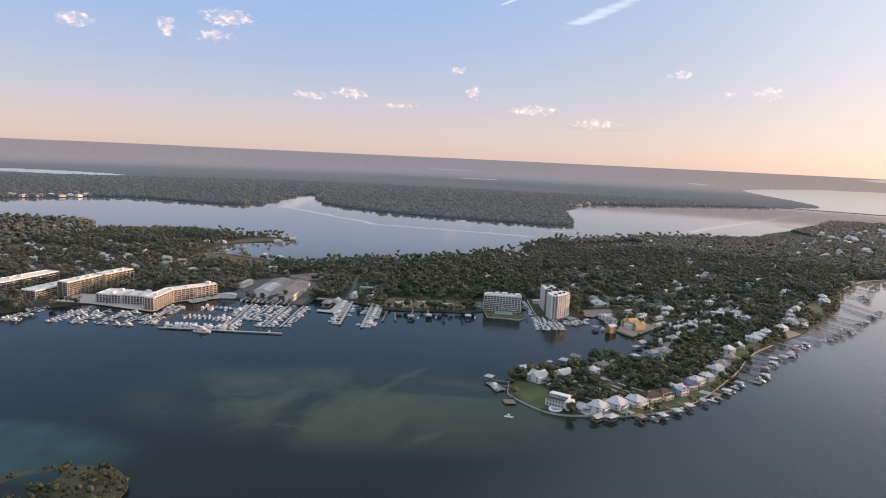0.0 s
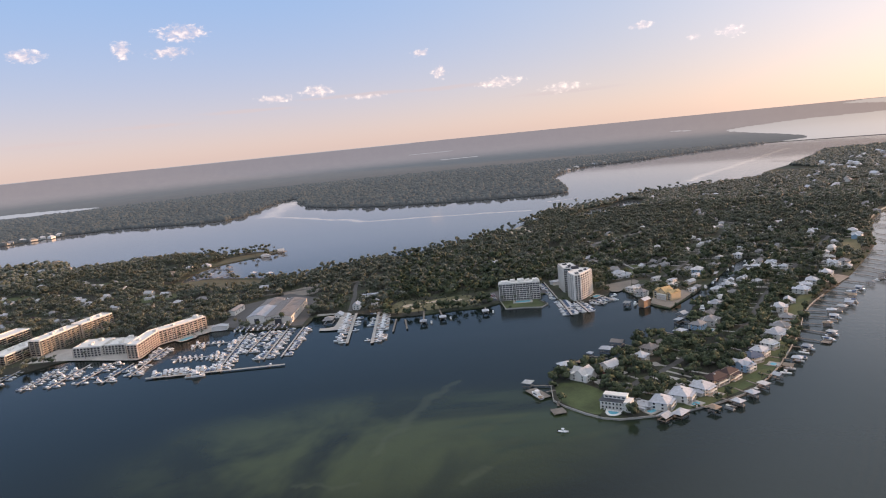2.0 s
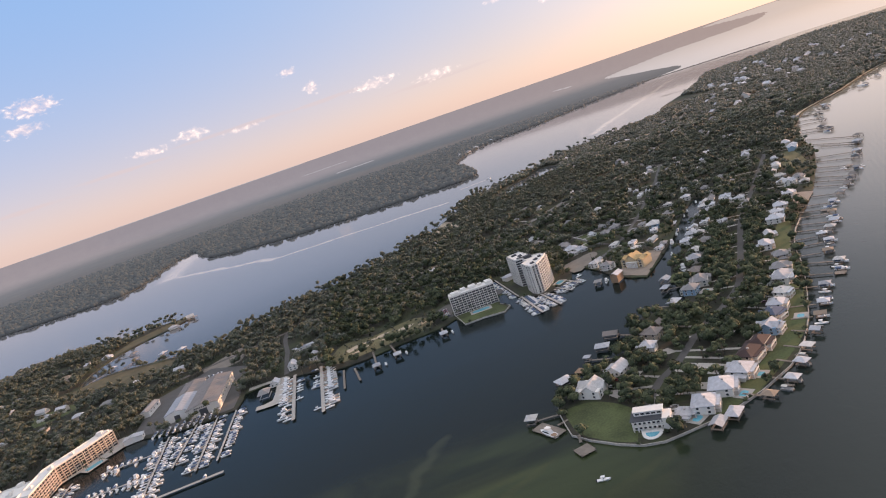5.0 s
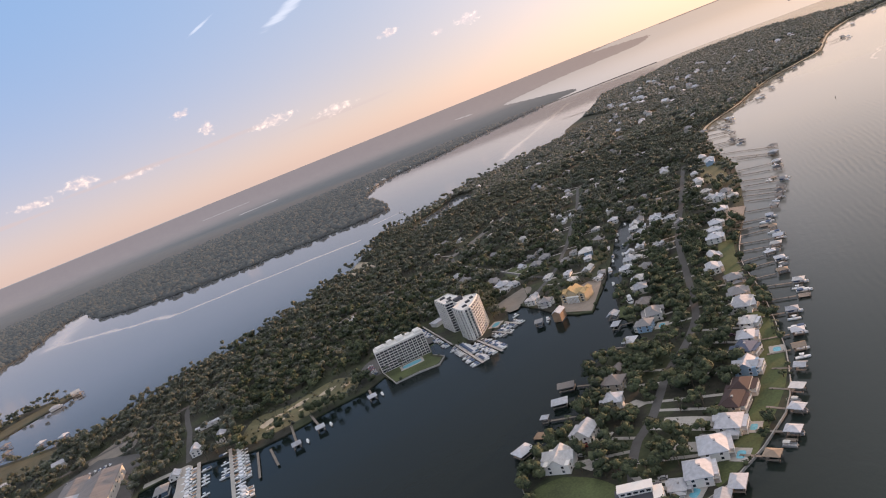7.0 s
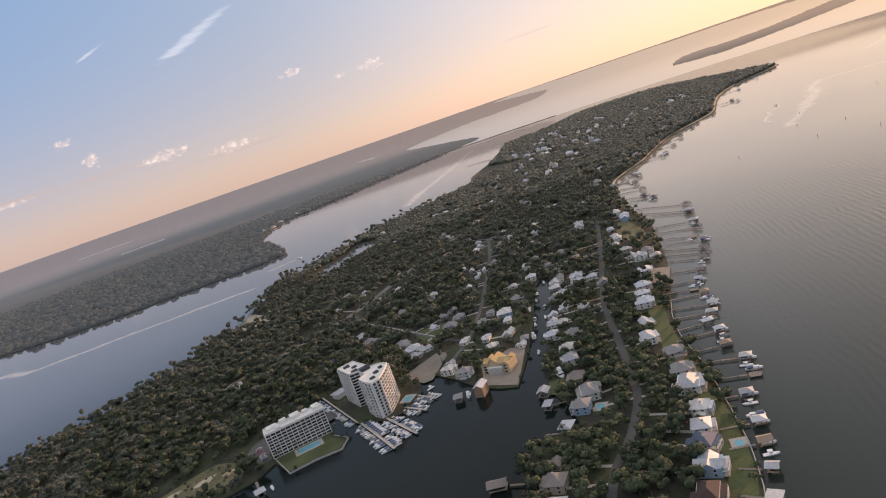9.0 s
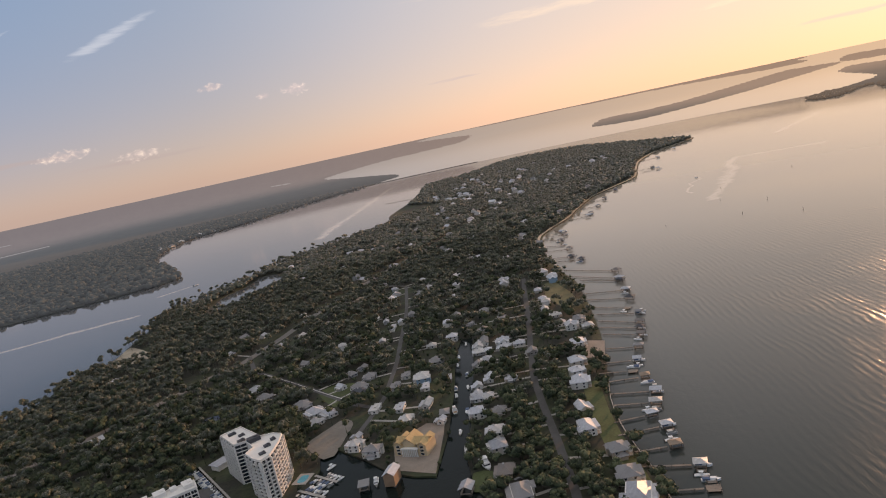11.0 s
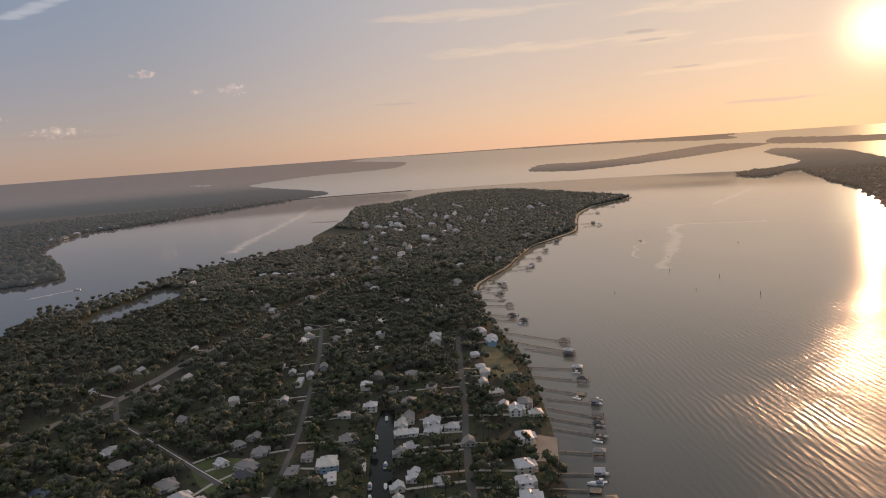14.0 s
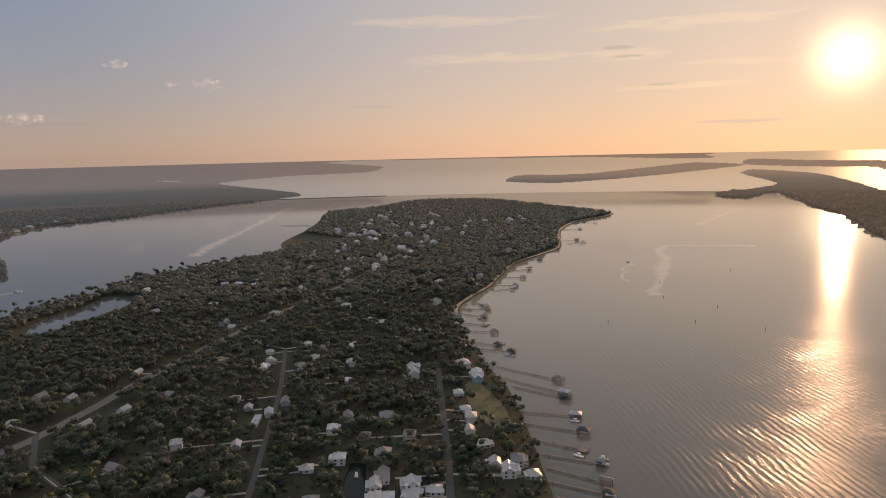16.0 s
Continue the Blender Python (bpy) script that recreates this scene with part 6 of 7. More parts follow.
while placed < 22:
    x, y = rng.uniform(400, 900), rng.uniform(1000, 1500)
    x, y = (x, y) if y > 0.75 * x + 480 else (0, 0)
    if inside(x, y, island_ring) and all(math.hypot(x - c[0], y - c[1]) > 24 for c in CLEAR):
        house(x, y, rng.uniform(0, 180), rng.uniform(9, 13), rng.uniform(7, 9), rng.choice((1, 1, 2)), rng.choice(("white", "pale", "grey")),
              rng.choice(("white", "white", "grey")), rng.choice(("hip", "gable")), porch=False, rows=0)
        placed += 1
# roofs along the shores across the river
for x, y in ((-1449, 1847), (-1408, 1838), (-1351, 1850), (-1263, 2020), (-1376, 1871), (-1315, 1840), (-1300, 1862), (-1295, 1885), (-1278, 1914), (-1243, 1907), (-1235, 1938), (-1205, 1935), (-1212, 1989),
             (425, 2620), (470, 2680), (520, 2760), (560, 2830), (610, 2860), (660, 2870), (440, 2700), (500, 2850)):
    house(x, y, rng.uniform(0, 90), 20, 13, 2, rng.choice(("white", "pale")), rng.choice(("white", "grey", "white")), "hip", porch=False, rows=0, z=2.0)
# pale drives from the peninsula road to its houses
drives = 0
for x, y, w, *_ in OUTER_HOUSES + NORTH_HOUSES + TIP_HOUSES + CANAL_HOUSES + LOT_HOUSES[2:] + WOOD_HOUSES:
    p, bearing, dist = road_near(x, y)
    if 10 < dist < 75:
        q = Vector((x, y)) + (Vector(p) - Vector((x, y))).normalized() * (w * 0.45)
        side = Vector((math.cos(radians(bearing)), math.sin(radians(bearing)))) * 3.0
        ribbon("driveway", [q, (q + Vector(p)) / 2 + side * 0.5, Vector(p) + side], 2.4, CONCRETE, 1.065 + 0.004 * (drives % 3), "pale concrete driveway to a house", "driveway")
        drives += 1
# parked cars
for i in range(8):
    car(22 + 0.6 * (i % 2), 704 + i * 3.4, 6, 1.1)
for i in range(6):
    car(34 + i * 6.0, 722, 92 + (i * 37) % 7, 1.1)
for x, y in ((96, 399), (128, 409), (146, 416), (188, 450), (206, 476), (112, 470), (86, 452), (80, 446), (236, 608), (212, 562)):
    car(x, y, road_near(x, y)[1] + 90, 1.1)
for i in range(5):
    car(-262 + i * 3.4, 812, 80 + (i * 53) % 15, 1.1)

# ---- docks and boathouses: shore end, head ----
NEAR_DOCKS = [((131, 382), (136, 374)), ((148, 390), (154, 380)), ((164, 400), (168, 391)), ((177, 411), (181, 403)), ((192, 424), (197, 416)), ((203, 438), (212, 431)),
              ((214, 453), (225, 444)), ((233, 476), (244, 466)), ((249, 492), (264, 476)), ((263, 512), (278, 493)), ((273, 526), (287, 515)), ((283, 546), (303, 533))]
FAR_DOCKS = [((294, 559), (310, 549)), ((310, 574), (324, 557)), ((322, 587), (337, 567)), ((334, 604), (352, 588)), ((344, 617), (356, 602)), ((358, 629), (373, 612)),
             ((383, 645), (394, 628)), ((406, 670), (416, 643)), ((417, 686), (428, 654)), ((430, 697), (439, 663)), ((444, 711), (458, 680)), ((457, 731), (466, 700)),
             ((474, 754), (490, 717)), ((489, 772), (510, 739))]
LAST_DOCKS = [((526, 812), (535, 768)), ((534, 845), (542, 775)), ((554, 867), (565, 799)), ((580, 921), (597, 884)), ((594, 941), (605, 910)),
              ((622, 975), (640, 948)), ((644, 1001), (654, 977)), ((675, 1037), (680, 1004)), ((735, 1084), (725, 1050)), ((696, 1049), (712, 1029)), ((791, 1110), (831, 1093)),
              ((830, 1128), (850, 1104)), ((880, 1172), (905, 1138)), ((930, 1195), (969, 1180)), ((1030, 1252), (1059, 1232)), ((1260, 1320), (1294, 1308)), ((1290, 1365), (1315, 1340)),
              ((1450, 1485), (1490, 1460)), ((1600, 1560), (1640, 1520))]
rng = random.Random(11)
for n, (a, b) in enumerate(NEAR_DOCKS + FAR_DOCKS + LAST_DOCKS):
    a, b = Vector(a), Vector(b)
    way = (b - a).normalized()
    turn = math.degrees(math.atan2(way.y, way.x))
    out = Vector((way.y, -way.x))
    head = b - way * 4.5
    dock(a - way * 5, head, 1.5, gap=8.0 if n < 16 else 13.0)
    w, d = (6.0, 5.0) if n < 12 else (5.8 + rng.uniform(-0.6, 1.2), 5.0 + rng.uniform(-0.6, 0.6))
    if n > 22:
        w, d = w * 1.3, d * 1.25
    if n in (4,):
        w, d = 5, 5
    roof = ("white" if n % 5 else "tan") if n < 18 else rng.choice(("brown", "grey", "white", "brown", "dark"))
    if n in (8, 16, 23, 32):
        swim_deck(b.x, b.y, turn, 7, 6)
    else:
        boathouse(b.x, b.y, turn, w, d, roof, rng.choice(("hip", "hip", "gable")) if n not in (8, 3) else "flat", tall=2.4)
        if rng.random() < 0.55:
            boat(rng.choice((1, 2, 3)), b.x + way.x * 1.2, b.y + way.y * 1.2, turn, 0.6, 0.85)
    if rng.random() < 0.6:
        p = b + out * (8.5 if n % 2 else -8.5)
        boat(rng.choice((1, 1, 2, 3)), p.x, p.y, turn + rng.choice((0, 180)), 0.0, 0.9)
        if rng.random() < 0.5:
            swim_deck(b.x + out.x * (5.5 if n % 2 else -5.5), b.y + out.y * (5.5 if n % 2 else -5.5), turn, 5, 2.2, "narrow wooden finger platform beside a boathouse")
boathouse(103, 368, 40, 8, 6, "white", "gable", tall=2.4)
boathouse(114, 371, 40, 9, 6, "white", "hip", tall=2.4)

# ---- harbour side of the peninsula ----
for a, b in (((48, 438), (30, 442)), ((45, 430), (38, 428)), ((44, 410), (42, 402)), ((86, 472), (79, 480)), ((101, 480), (86, 492)), ((116, 484), (103, 499)), ((126, 503), (117, 513)),
             ((190, 556), (182, 561)), ((166, 526), (158, 536))):
    dock(a, b, 1.6)
boathouse(27, 443, 150, 6, 6, "white", "hip", tall=3.0)
swim_deck(32, 427, 115, 20, 9, "broad dark wooden mooring platform with a yacht")
boat(0, 31, 424, 115, 0.2, 0.95)
swim_deck(41, 394, 100, 9, 9, "square grey wooden deck off the seawall")
boathouse(60, 475, 15, 10, 8, "white", "hip", tall=2.4)
swim_deck(75, 483, 130, 8, 7, "new timber platform at a dock head", NEW_PLANK)
boathouse(84, 494, 140, 4, 4, "white", "flat", tall=2.6)
boathouse(99, 503, 150, 9, 7, "white", "hip", tall=2.4)
boathouse(112, 517, 145, 10, 7, "brown", "gable", tall=2.4)
boathouse(188, 578, 40, 8, 7, "white", "gable", tall=3.0)
boathouse(179, 561, 40, 8, 5, "white", "flat", tall=2.8)
boathouse(169, 529, 35, 9, 7, "white", "hip", tall=3.0)
boathouse(214, 610, 55, 10, 5, "white", "flat", tall=2.8)
boathouse(276, 722, 55, 11, 5, "white", "flat", tall=2.8)
boathouse(237, 671, 55, 9, 6, "grey", "hip", tall=2.8)
boathouse(152, 634, 60, 8, 6, "grey", "flat", tall=2.6)
boat(0, 212, 592, 250, 0, 1.15)
boat(0, 160, 634, 240, 0, 0.75)
boat(1, 150, 678, 200, 0, 0.9)
for x, y, r, k in ((148, 534, 20, 3), (276, 696, 235, 1), (292, 719, 50, 2), (246, 672, 60, 0), (262, 692, 55, 1), (250, 662, 230, 2), (312, 758, 55, 1), (336, 780, 55, 1), (228, 640, 230, 1), (270, 704, 55, 2), (300, 743, 55, 1), (205, 640, 60, 1)):
    boat(k, x, y, r, 0, 0.8)
# tall timber boathouse by the yellow villa
tall_house = thing("boathouse", 167, 625, 1.2, 40, "tall brown timber boathouse with pale gabled roof", "boathouse", "boathouses along the shore")
part("wall", Geo().box(0, 3.2, -0.6, 11, 0.3, 7).box(0, -3.2, -0.6, 11, 0.3, 7).box(-5.3, 0, -0.6, 0.3, 6.1, 7).gable_wall(-2.8, 0, 6.3, 5.2, 6.2, 2).mesh("wall", NEW_PLANK), tall_house)
part("roof", Geo().gable(0, 0, 6.5, 11, 7, 2.2, 0.5).mesh("roof", WHITE_ROOF), tall_house)

# ---- marina ----
def moor(a, b, side, gap, kinds, size=1.0, start=3.0, rng=rng, empty=0.2, crowd=False):
    """Boats bow-out along one side of a pier."""
    a, b = Vector(a), Vector(b)
    way = (b - a).normalized()
    out = Vector((way.y, -way.x)) * side
    turn = math.degrees(math.atan2(out.y, out.x))
    n = int(((b - a).length - start) / gap)
    for i in range(n):
        if rng.random() < empty:
            continue
        k = rng.choice(kinds)
        half = (7.0, 4.3, 5.3, 3.6)[k] * size
        p = a + way * (start + (i + 0.5) * gap + rng.uniform(-0.3, 0.3)) + out * (half + 1.4)
        way_out = turn + (180 if rng.random() < 0.3 else 0) + rng.uniform(-3, 3)
        if crowd:
            CROWD.append((k, p.x, p.y, way_out, 0, size))
        else:
            boat(k, p.x, p.y, way_out, 0, size)


PIER = "long floating marina pier with pale planks"
for a, b, w in (((-456, 536), (-455, 604), 1.7), ((-415, 540), (-408, 604), 1.7), ((-390, 540), (-384, 604), 1.7), ((-366, 543), (-358, 604), 1.7), ((-342, 541), (-336, 592), 1.7),
                ((-322, 552), (-322, 640), 1.7)):
    dock(a, b, w, CONCRETE, PIER, category="pier", group="marina piers", gap=28)
    moor(a, b, 1, 6.2, (0, 1, 2, 2), 0.7, empty=0.16, crowd=True)
    moor(a, b, -1, 6.2, (0, 1, 2, 2), 0.7, empty=0.16, crowd=True)
dock((-303, 543), (-178, 546), 3.2, CONCRETE, "long pale outer marina pier", category="pier", group="marina piers", gap=28)
moor((-303, 543), (-236, 544.6), -1, 4.9, (0, 0, 0, 2), 1.0, empty=0.04)
moor((-236, 544.6), (-180, 546), -1, 9.0, (1, 2), 0.7, empty=0.4)
boat(0, -256, 538, 2, 0, 1.25)
for a, b in (((-239, 548), (-246, 664)), ((-226, 590), (-222, 668)), ((-203, 566), (-203, 668)), ((-187, 570), (-186, 668)), ((-300, 593), (-244, 593)), ((-297, 635), (-246, 635))):
    dock(a, b, 1.7, CONCRETE, PIER, category="pier", group="marina piers", gap=28)
    moor(a, b, 1, 5.2, (0, 1, 2, 2), 0.75, empty=0.12, crowd=a[0] < -210)
    if a[0] != -187:
        moor(a, b, -1, 5.4, (0, 2, 2, 1), 0.75, empty=0.12, crowd=a[0] < -210)
for a, b in (((-129, 592), (-134, 704)), ((-104, 585), (-108, 700))):
    dock(a, b, 3.0, CONCRETE, "pale pier with moored sport-fishing boats", category="pier", group="marina piers", gap=28)
    moor(a, b, -1 if a[0] == -129 else 1, 6.5, (0, 0, 1), 0.9, empty=0.1)
    moor(a, b, 1 if a[0] == -129 else -1, 6.5, (1, 2), 0.8, empty=0.75)
boathouse(-160, 676, 88, 14, 10, "grey", "hip", "grey-roofed open fuel-dock shelter", CONCRETE, 4.0)
for a, b, x, y in (((-86, 664), (-86, 617), 0, 0), ((-76, 658), (-72, 622), 0, 0), ((-57, 684), (-56, 640), -56, 637), ((-40, 686), (-36, 650), -36, 646), ((10, 676), (9, 657), 9, 654)):
    dock(a, b, 1.8)
    if x:
        boathouse(x, y, -88, 7, 6, "white", "hip", tall=2.8)
        boat(1, x + 8, y + 2, -90, 0, 0.8)
# docks of the western creek
for a, b in (((-440, 1000), (-415, 1035)), ((-400, 1008), (-385, 1040)), ((-430, 1100), (-400, 1085)), ((-346, 985), (-338, 1012)), ((-316, 972), (-308, 996)), ((-360, 1225), (-335, 1205))):
    dock(a, b, 2.0)
    boathouse(b[0], b[1], 60, 9, 7, rng.choice(("white", "brown")), "hip", tall=3.0)
# boats on the hard
for i in range(30):
    boat(rng.choice((2, 2, 1)), -262 + (i % 10) * 6.4 + rng.uniform(-1, 1), 684 - (i // 10) * 6.5 + rng.uniform(-1, 1), 90 + rng.uniform(-12, 12), 1.9, 0.62)
for i in range(7):
    boat(rng.choice((1, 2)), -250 + i * 4.6, 806 + rng.uniform(-2, 2), 80 + rng.uniform(-8, 8), 1.9, 0.6)
for a, b in (((91.5, 680), (92.6, 617)), ((107, 666), (111, 620)), ((123, 668), (131, 645)), ((138, 676), (144, 655))):
    dock(a, b, 2.0, CONCRETE, "short pale pier among close-moored boats", category="pier", group="marina piers", gap=9)
    moor(a, b, 1, 3.6, (1, 2, 2, 3), 0.68, empty=0.05)
    moor(a, b, -1, 3.6, (1, 2, 2, 3), 0.68, empty=0.05)
dock((87, 768), (90, 684), 1.4, CONCRETE, "narrow quay along the boat channel", category="pier", group="marina piers", gap=9)
moor((87, 768), (90, 684), 1, 3.6, (1, 2, 2), 0.62, empty=0.08)
boat(1, 39, 365, -20, 0, 0.8)
build_crowd()
# far boats and channel posts
for x, y, r in ((1142, 1099, 60), (2190, 1660, 20), (300, 1650, 15)):
    boat(1, x, y, r, 0, 1.2)
for x, y in ((1015, 962), (921, 902), (830, 809), (920, 826), (852, 739), (760, 880), (1180, 930)):
    marker = thing("channel_marker", x, y, 0, 0, "dark timber channel marker standing in the bay", "channel marker", "channel markers")
    part("post", Geo().post(0, 0, -1, 3.9, 0.3, 7, top=0.8).mesh("post", PILE), marker)
    part("board", Geo().box(0, 0, 3.0, 0.9, 0.12, 0.9).mesh("board", GREY_WALL), marker)
dock((1046, 2186), (1100, 2120), 4, PLANK, "long low timber jetty off the river shore")
dock((1680, 3080), (1800, 2860), 7, CONCRETE, "long low breakwater across the river mouth", category="breakwater", group="breakwaters")

# ---- trees ----
GOLD = (1 + 5 ** 0.5) / 2
ICO_V = np.array([(-1, GOLD, 0), (1, GOLD, 0), (-1, -GOLD, 0), (1, -GOLD, 0), (0, -1, GOLD), (0, 1, GOLD), (0, -1, -GOLD), (0, 1, -GOLD), (GOLD, 0, -1), (GOLD, 0, 1), (-GOLD, 0, -1), (-GOLD, 0, 1)]) / math.hypot(1, GOLD)
ICO_F = np.array([(0, 11, 5), (0, 5, 1), (0, 1, 7), (0, 7, 10), (0, 10, 11), (1, 5, 9), (5, 11, 4), (11, 10, 2), (10, 7, 6), (7, 1, 8),
                  (3, 9, 4), (3, 4, 2), (3, 2, 6), (3, 6, 8), (3, 8, 9), (4, 9, 5), (2, 4, 11), (6, 2, 10), (8, 6, 7), (9, 8, 1)])


def crown(seed, lobes, sprays, rx, rz, zc, leaf=0.6):
    """An uneven crown: leafy lobes in the middle and many ragged sprays of leaves on and between them; corners and faces as arrays."""
    r = np.random.RandomState(seed)
    P, F, base, heads = [], [], 0, []
    for i in range(lobes):
        d = r.normal(0, 1, 3)
        d /= np.linalg.norm(d)
        d[2] = abs(d[2]) * 0.9 - 0.25
        at = d * r.uniform(0.4, 0.78) * np.array([rx, rx, rz]) + np.array([0, 0, zc])
        size = rx * r.uniform(0.75, 1.15) / lobes ** 0.36 * (0.92 if sprays else 1.0)
        heads.append((at, size))
        v = ICO_V * (1 + r.uniform(-0.3, 0.3, (12, 1))) * size * np.array([1, 1, 0.78])
        P.append(v + at)
        F.append(ICO_F + base)
        base += 12
    if sprays:
        d = r.normal(0, 1, (sprays, 3))
        d /= np.linalg.norm(d, axis=1)[:, None]
        d[:, 2] = np.where(d[:, 2] < -0.35, -d[:, 2], d[:, 2])
        which = r.randint(0, lobes, sprays)
        at = np.array([h[0] for h in heads])[which]
        size = np.array([h[1] for h in heads])[which][:, None]
        c = at + d * size * r.uniform(0.82, 1.25, (sprays, 1)) * np.array([1, 1, 0.85])
        # a spray lies roughly along the lobe's skin, tilted at random
        u = np.cross(d, r.normal(0, 1, (sprays, 3))) + r.normal(0, 0.35, (sprays, 3))
        u /= np.linalg.norm(u, axis=1)[:, None]
        v = np.cross(d, u) + r.normal(0, 0.35, (sprays, 3))
        v /= np.linalg.norm(v, axis=1)[:, None]
        wide = leaf * r.uniform(0.7, 1.4, (sprays, 1))
        P.append(np.stack([c - u * wide, c + u * wide, c + v * wide * 1.15], 1).reshape(-1, 3))
        F.append(np.arange(sprays * 3).reshape(-1, 3) + base)
    return np.concatenate(P), np.concatenate(F)


def trunk_geo(height, r, seed, limbs=4, spread=2.2):
    g = Geo()
    rr = random.Random(seed)
    g.post(0, 0, -0.3, height * 0.6, r, 7, top=0.7)
    g.post(0, 0, height * 0.6, height, r * 0.7, 6, top=0.35)
    for i in range(limbs):
        a = 2 * math.pi * i / limbs + rr.uniform(-0.4, 0.4)
        z = height * rr.uniform(0.5, 0.75)
        e = Vector((math.cos(a) * spread, math.sin(a) * spread, z + spread * 0.8))
        s = Vector((0, 0, z))
        t = (e - s).normalized()
        p, q = t.orthogonal().normalized(), t.cross(t.orthogonal()).normalized()
        ring = [(math.cos(k * math.pi / 2), math.sin(k * math.pi / 2)) for k in range(4)]
        pts = [s + (p * c0 + q * s0) * r * 0.5 for c0, s0 in ring] + [e + (p * c0 + q * s0) * r * 0.15 for c0, s0 in ring]
        g.add(pts, [[k, (k + 1) % 4, 4 + (k + 1) % 4, 4 + k] for k in range(4)])
    return g


def leaf_mesh(name, P, F, mat):
    me = bpy.data.meshes.new(name)
    me.vertices.add(len(P))
    me.vertices.foreach_set("co", P.astype(np.float32).ravel())
    me.loops.add(F.size)
    me.loops.foreach_set("vertex_index", F.astype(np.int32).ravel())
    me.polygons.add(len(F))
    me.polygons.foreach_set("loop_start", np.arange(0, F.size, F.shape[1], dtype=np.int32))
    me.materials.append(mat)
    me.polygons.foreach_set("use_smooth", [True] * len(F))
    me.update(calc_edges=True)
    return me


def blocked(xs, ys, gap=0.0):
    """Where no tree may stand: buildings, roads, lawns, water."""
    out = np.zeros(len(xs), bool)
    for x, y, r in CLEAR:
        out |= (xs - x) ** 2 + (ys - y) ** 2 < (r * 1.05 + (2.6 if y > 640 else 0.0) + gap) ** 2
        # trees are cleared on the camera's side of each house so that it shows
        if y > 800:
            away = math.hypot(x - 60, y - 300)
            out |= (xs - x + (x - 60) / away * (r + 9)) ** 2 + (ys - y + (y - 300) / away * (r + 9)) ** 2 < (r * 0.5 + gap) ** 2
        out |= (xs - x * 0.985) ** 2 + (ys - y + r) ** 2 < (r * 0.55 + gap) ** 2
    for i in range(0, len(ROAD_POINTS), 1):
        x, y = ROAD_POINTS[i]
        if -800 < x < 1000:
            out |= (xs - x) ** 2 + (ys - y) ** 2 < (11.0 if y > 950 else 5.5) ** 2
    for line in LAWNS:
        out |= inside_many(xs, ys, line)
    # the pond's near bank, taken for low marsh, is cleared to show the water to the camera
    for u, v in ((0, 0), (-6, -16), (-12, -32)):
        out |= inside_many(xs, ys, [(330 + (p[0] - 330) * 1.12 + u, 1410 + (p[1] - 1410) * 1.12 + v) for p in pond_ring])
    return out


island = np.array([(p[0], p[1]) for p in island_ring])


def near_shore(xs, ys, gap):
    out = np.zeros(len(xs), bool)
    for x, y in island:
        out |= (xs - x) ** 2 + (ys - y) ** 2 < gap * gap
    return out


def scatter(x0, x1, y0, y1, step, seed, ring):
    r = np.random.RandomState(seed)
    gx, gy = np.meshgrid(np.arange(x0, x1, step), np.arange(y0, y1, step))
    xs = gx.ravel() + r.uniform(-0.5, 0.5, gx.size) * step
    ys = gy.ravel() + r.uniform(-0.5, 0.5, gy.size) * step
    ok = inside_many(xs, ys, ring)
    return xs[ok], ys[ok], r


def woods(name, xs, ys, rand, types, low, high, label, mat=LEAVES, z=1.0):
    """Many trees of a few types joined into one mesh."""
    kind = rand.randint(0, len(types), len(xs))
    P, F, base = [], [], 0
    for k, (p, f) in enumerate(types):
        pick = np.where(kind == k)[0]
        if not len(pick):
            continue
        a = rand.uniform(0, 2 * math.pi, len(pick))
        s = rand.uniform(low, high, len(pick))
        ca, sa = np.cos(a)[:, None] * s[:, None], np.sin(a)[:, None] * s[:, None]
        X = ca * p[None, :, 0] - sa * p[None, :, 1] + xs[pick][:, None]
        Y = sa * p[None, :, 0] + ca * p[None, :, 1] + ys[pick][:, None]
        Z = p[None, :, 2] * (s * rand.uniform(0.85, 1.2, len(pick)))[:, None] + z
        P.append(np.stack([X, Y, np.broadcast_to(Z, X.shape)], 2).reshape(-1, 3))
        F.append((f[None] + (base + np.arange(len(pick)) * len(p))[:, None, None]).reshape(-1, f.shape[1]))
        base += len(pick) * len(p)
    return tagged(new(name, leaf_mesh(name, np.concatenate(P), np.concatenate(F), mat)), label, "trees", kind="stuff")


OAKS = [crown(s, 4, 66, 4.2, 2.8, 4.8, 0.72) for s in range(7)]
PINES = [crown(20 + s, 3, 60, 2.6, 3.4, 8.6, 0.62) for s in range(6)]
BUSHES = [crown(30 + s, 1, 22, 1.6, 1.2, 1.1, 0.45) for s in range(4)]
CLUMPS = [crown(40 + s, 2, 0, 8.0, 2.0, 4.2) for s in range(5)]
FAR_TREES = [crown(50 + s, 2, 10, 4.6, 2.8, 5.0, 1.5) for s in range(4)]
FAR_CLUMPS = [crown(54 + s, 2, 6, 6.6, 2.6, 4.8, 1.8) for s in range(4)]


def add_trunk(types, height, r):
    out = []
    for p, f in types:
        t = np.array([(r, 0, -0.5), (-r * 0.5, r * 0.87, -0.5), (-r * 0.5, -r * 0.87, -0.5), (r * 0.5, 0, height), (-r * 0.25, r * 0.4, height), (-r * 0.25, -r * 0.4, height)])
        q = np.array([(0, 1, 4), (0, 4, 3), (1, 2, 5), (1, 5, 4), (2, 0, 3), (2, 3, 5)]) + len(p)
        out.append((np.concatenate([p, t]), np.concatenate([f, q])))
    return out


# close woods of the island
xs, ys, r = scatter(-760, 1060, 380, 1760, 7.5, 3, island_ring)
